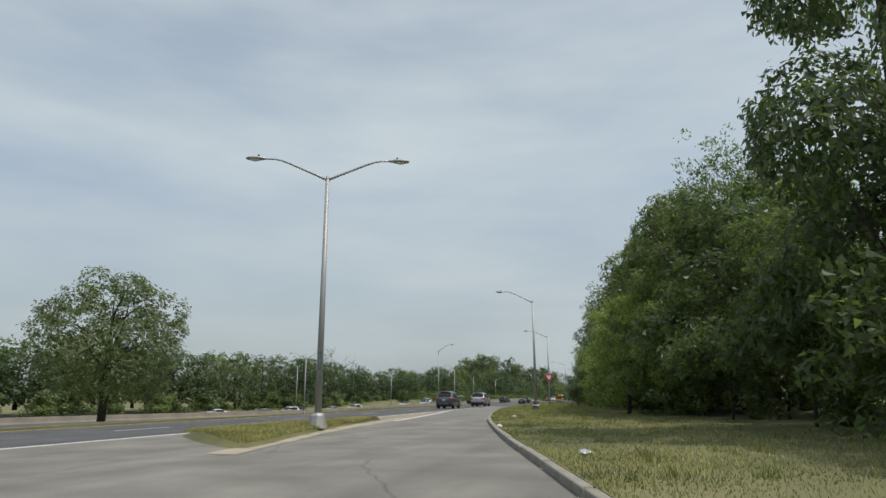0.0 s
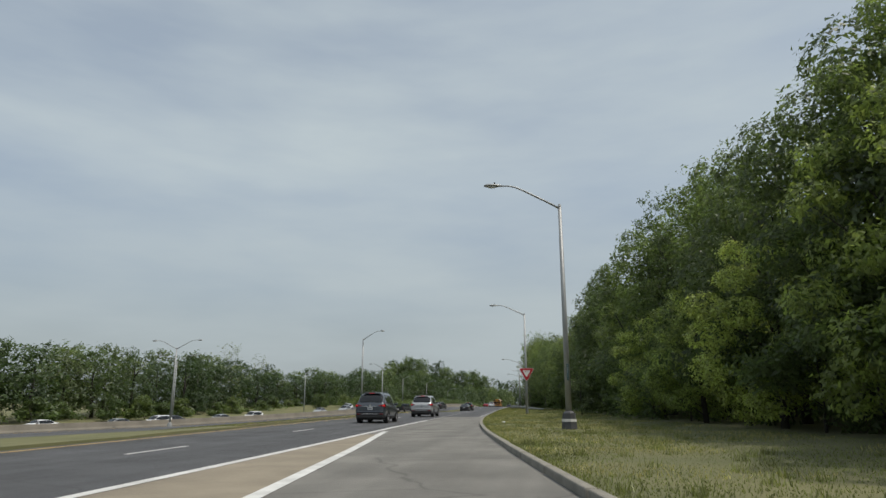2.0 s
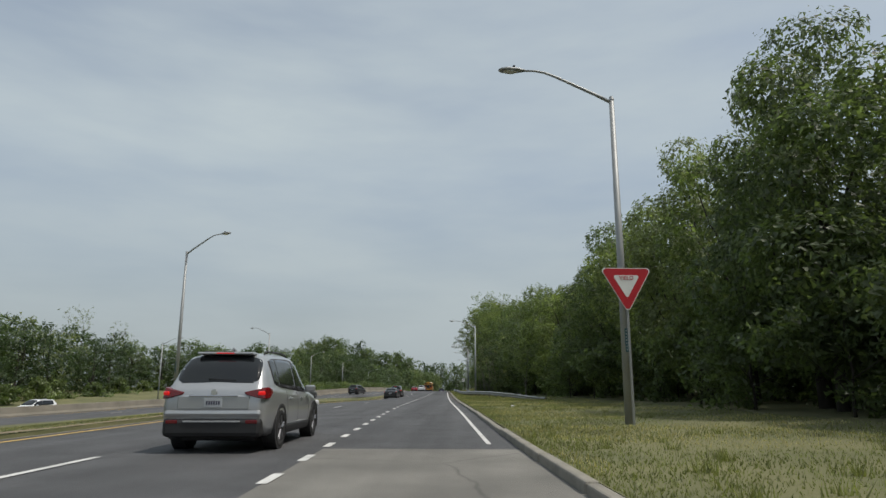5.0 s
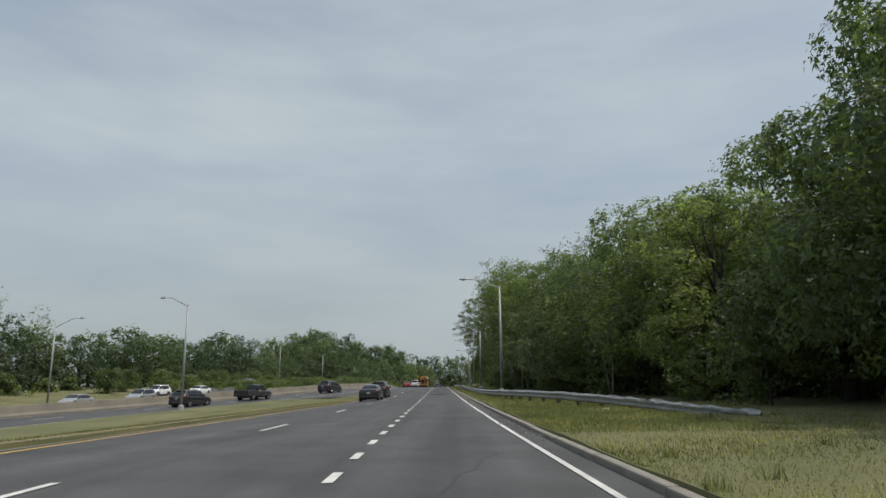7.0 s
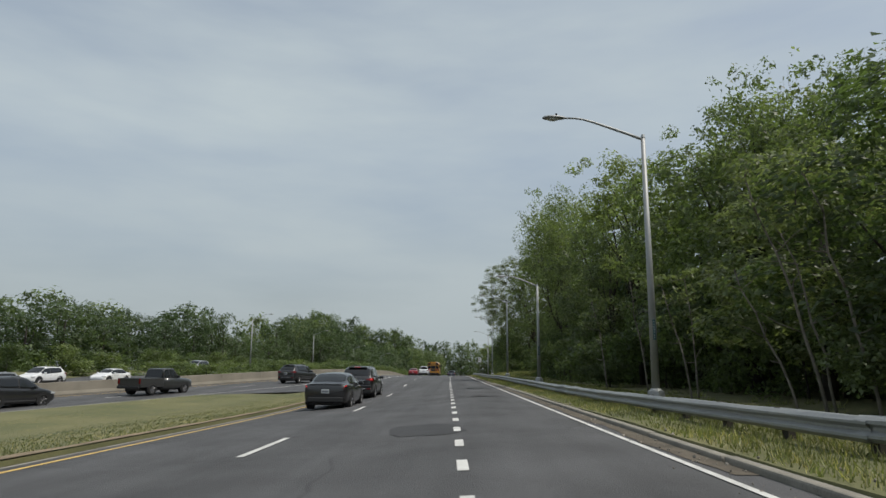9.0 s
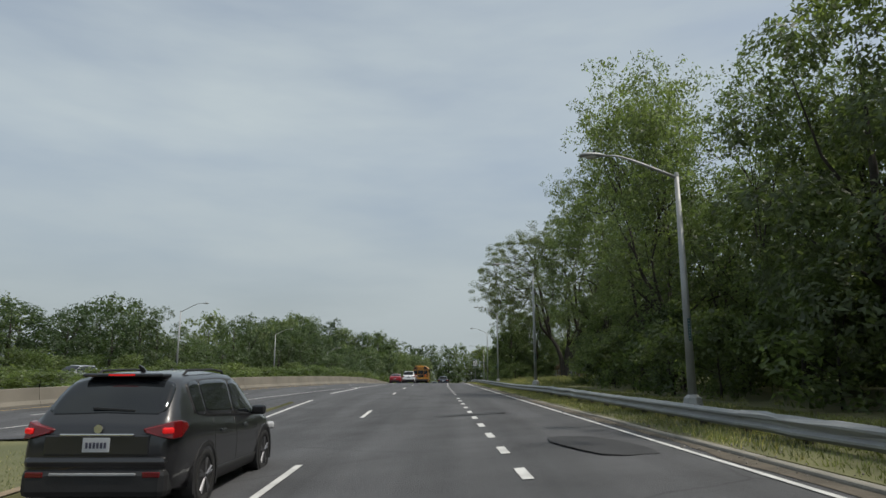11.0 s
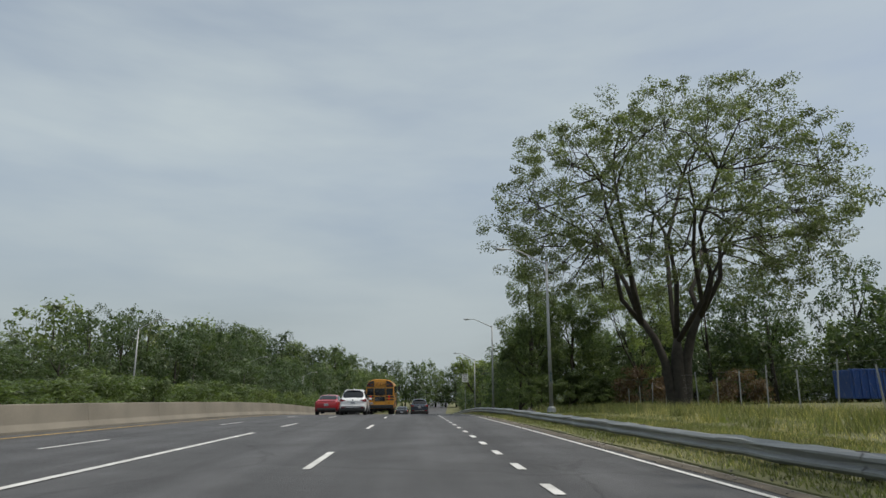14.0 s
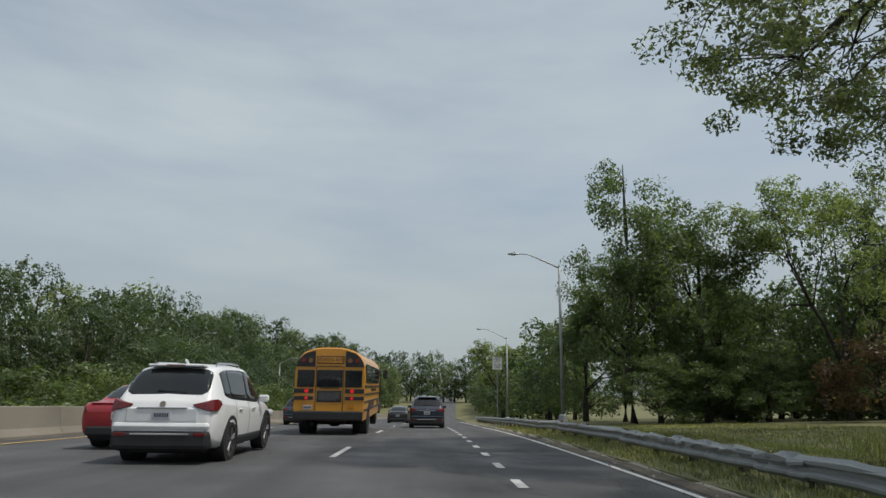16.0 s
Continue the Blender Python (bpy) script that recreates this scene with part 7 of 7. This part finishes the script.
    for k in range(9):
        bm = bmesh.new()
        box(bm, -0.30 + 0.075 * k, Y - 0.003, 1.70, 0.045, 0.012, 0.06)
        part("lettering_bar", bm, S_BLACK, root)
    bm = bmesh.new()
    box(bm, 0, Y - 0.06, 0.78, 2.36, 0.2, 0.30, 0.04)
    part("rear_bumper", bm, M_BLACK, root, "black rear bumper")
    bm = bmesh.new()
    box(bm, -0.72, Y - 0.02, 1.05, 0.3, 0.012, 0.15, 0.003)
    pl = part("number_plate", bm, M_PLATE, root)
    for k in range(6):
        bm = bmesh.new()
        box(bm, -0.82 + 0.042 * k, Y - 0.029, 1.05, 0.026, 0.004, 0.065)
        part("plate_bar", bm, M_BAR, pl)
    bm = bmesh.new()
    box(bm, 0, 5.0, 0.62, 1.0, 8.4, 0.25, 0.03)
    rod(bm, (-0.95, 1.9, 0.49), (0.95, 1.9, 0.49), 0.11)
    box(bm, 0, 1.9, 0.5, 0.4, 0.4, 0.36, 0.1)
    rod(bm, (-0.55, 0.1, 0.5), (-0.55, 1.3, 0.5), 0.06)
    part("chassis", bm, M_BLACK, root)
    root.matrix_basis = pose(x, y, z, 0, 0, turn)
    return root


school_bus(-6.0, 247.2, 0.0, float(grade(251)))
suv("slate grey compact suv braking on the asphalt", P_GREY, 0.1, 49.6, 2.5, L=4.7, W=1.86, H=1.80)
suv("white compact suv with bright roof rails beside the bus", P_WHITE, -7.28, 238.2, 0.0, float(grade(237.5)), H=1.76, rails="bright", lit=False)
sedan("bright red sedan beside the concrete barrier", P_RED, -9.5, 241.6, -0.5, float(grade(240)))
suv("silver suv driving ahead in the traffic", P_SILVER, 0.1, 66.5, 1.8, L=5.0, W=1.9, H=1.78)
sedan("black sedan ahead in the traffic lane", P_BLACK, -5.3, 142.5, 0.6, float(tilt(-5.3, 142.5)), lit=True)
suv("dark blue-grey suv far ahead in its lane", P_NAVY, -2.45, 261.0, -0.8, float(grade(261)), lit=False)
suv("black suv in the traffic far ahead", P_BLACK, -5.5, 151.0, 0.6, float(tilt(-5.5, 151)))
SZ = -1.18
suv("black suv on the lower side carriageway", P_BLACK, -24.6, 149.5, -14, SZ + 0.02, lit=False, W=1.9, L=4.7)
suv("dark suv on the side carriageway", P_BLACK, -15.6, 176.5, -15, float(DROP(176.5)) + 0.01, lit=False)
pickup("charcoal pickup truck on the side carriageway", P_TRUCK, -21.6, 160.5, -15, float(DROP(160.5)) + 0.01)
suv("dark suv farther up the side carriageway", P_NAVY, -10.4, 268.0, -1, float(grade(268)), lit=False)
sedan("dark sedan with lit lamps far ahead", P_BLACK, -4.6, 283.0, -2.0, float(grade(283)), lit=True)
for k, (side, y, m, kind, what) in enumerate([(1.6, 92, P_SILVER, sedan, "silver"), (1.8, 99, P_WHITE, suv, "white"), (-1.6, 106, P_BLACK, sedan, "black"), (1.7, 113, P_SILVER, sedan, "grey"), (1.9, 122, P_WHITE, suv, "white"),
                                             (-1.5, 158, P_SILVER, sedan, "silver"), (1.6, 166, P_SILVER, suv, "silver"), (-1.7, 176, P_WHITE, suv, "white"), (1.8, 181, P_WHITE, sedan, "white"), (0.9, 200, P_SILVER, suv, "grey"), (-1.6, 84, P_WHITE, sedan, "white")]):
    x = float(OPPOSITE(y)) + side
    bend = math.degrees(math.atan2(float(OPPOSITE(y + 4) - OPPOSITE(y - 4)), 8))
    kind(f"{what} car in the opposing traffic behind the barrier", m, x, y, 180 - bend, opposite_z(x, y), lit=False)


# ---- beside the lawn: fence, container ----
def chain_fence():
    root = thing("wire_fence", "old wire mesh fence on rusty leaning steel posts", "fence")
    r = random.Random(4)
    bm = bmesh.new()
    rod(bm, (0, 0, -0.2), (0, 0, 2.35), 0.04, 0.04, 8)
    first = part("post", bm, M_GALV, root)
    k, y = 0, 204.0
    while y < 252:
        ob = first if k == 0 else add_mesh("post", first.data, root)
        ob.matrix_local = Matrix.Translation((15.4 + 0.02 * (y - 204), y, 0.25 + float(grade(y)))) @ Matrix.Rotation(r.uniform(-0.06, 0.06), 4, "Y") @ Matrix.Rotation(r.uniform(-0.07, 0.07), 4, "X") @ Matrix.Diagonal((1, 1, r.uniform(0.82, 1.1), 1))
        y, k = y + 3.0, k + 1
    bm = bmesh.new()
    rod(bm, (15.4, 204, 2.5), (16.35, 251, 2.25), 0.006, 0.006, 5)
    part("top_wire", bm, M_GALV, root)
    bm = bmesh.new()
    for i in range(94):
        yy = 204 + 0.5 * i
        x, z = 15.4 + 0.02 * (yy - 204), 0.25 + float(grade(yy))
        for d in (1, -1):
            rod(bm, (x, yy, z + 0.05), (x + 0.02 * d, yy + d * 1.2, z + 2.2), 0.002, 0.002, 3)
    part("wire_mesh", bm, M_GALV, root)


chain_fence()


def container():
    root = thing("skip_container", "blue ribbed steel skip behind a picket fence", "container")
    bm = bmesh.new()
    box(bm, 0, 0, 1.2, 7.5, 2.4, 2.0, 0.05)
    body = part("tank", bm, M_BLUE, root)
    for k in range(15):
        bm = bmesh.new()
        box(bm, -3.5 + 0.5 * k, -1.24, 1.2, 0.12, 0.1, 1.9, 0.01)
        part("rib", bm, M_BLUE, body)
    bm = bmesh.new()
    box(bm, 0, -1.2, 2.2, 7.6, 0.14, 0.12, 0.02)
    part("top_lip", bm, M_BLUE, root)
    root.matrix_basis = pose(31.5, 236, 0.5, 0, 0, -8)
    root = thing("picket_fence", "black iron picket fence before the blue skip", "fence")
    bm = bmesh.new()
    rod(bm, (0, 0, 0.0), (0, 0, 2.1), 0.02, 0.02, 5)
    me = part("picket", bm, M_BLACK, root).data
    for k in range(1, 46):
        add_mesh("picket", me, root, "", Matrix.Translation((0.2 * k, 0, 0)))
    bm = bmesh.new()
    for zz in (0.3, 1.9):
        box(bm, 4.5, 0, zz, 9.1, 0.04, 0.05)
    part("rail", bm, M_BLACK, root)
    root.matrix_basis = pose(27.2, 231.5, 0.55, 0, 0, -8)


container()


def litter():
    r = random.Random(77)
    for k, (x, y, z, mat, what) in enumerate([(17.6, -8.0, 0.19, M_HEAD, "crushed clear plastic bottle in the grass"), (14.2, 2.5, 0.17, S_WHITE, "scrap of white paper lying in the grass"), (12.9, 14.0, 0.17, S_WHITE, "scrap of white paper lying in the grass"), (8.2, 44.5, 0.16, S_WHITE, "scrap of white paper lying in the grass"), (7.0, 86.0, 0.16, S_WHITE, "scrap of white paper lying in the grass"), (7.6, 106.0, 0.17, S_WHITE, "scrap of white paper lying in the grass"), (11.5, 212, 0.3, S_WHITE, "torn white bag lying in the long grass")]):
        bm = bmesh.new()
        bmesh.ops.create_icosphere(bm, subdivisions=2, radius=0.11)
        for v in bm.verts:
            v.co = Vector((v.co.x * 1.5, v.co.y * 0.8, max(-0.02, v.co.z * 0.45))) * (1 + 0.5 * noise.noise(v.co * 14 + Vector((k, 0, 0))))
        ob = part("litter", bm, mat)
        tagged(ob, what, "litter", "litter on the verge")
        ob.matrix_basis = pose(x, y, z, 0, 0, r.uniform(0, 360))


def black_sheet():
    """A crumpled black plastic sheet heaped behind the guardrail."""
    bm = bmesh.new()
    bmesh.ops.create_grid(bm, x_segments=12, y_segments=12, size=0.5)
    for v in bm.verts:
        q = min(1.0, max(abs(v.co.x), abs(v.co.y)) * 2)
        v.co.z = 0.42 * (1 - q) ** 0.8 * (1 + 0.5 * noise.noise(v.co * 5))
        v.co.x = v.co.x * 1.15 + 0.10 * v.co.z
        v.co += noise.noise_vector(v.co * 6 + Vector((3, 1, 0))) * 0.035
    bmesh.ops.solidify(bm, geom=bm.faces[:], thickness=0.006)
    ob = part("plastic_sheet", bm, M_BLACK)
    tagged(ob, "crumpled black plastic sheet heaped behind the guardrail", "plastic sheet")
    ob.matrix_basis = pose(3.15, 226.6, float(grade(226.6)) + 0.08, 0, 0, 25)


litter()
black_sheet()
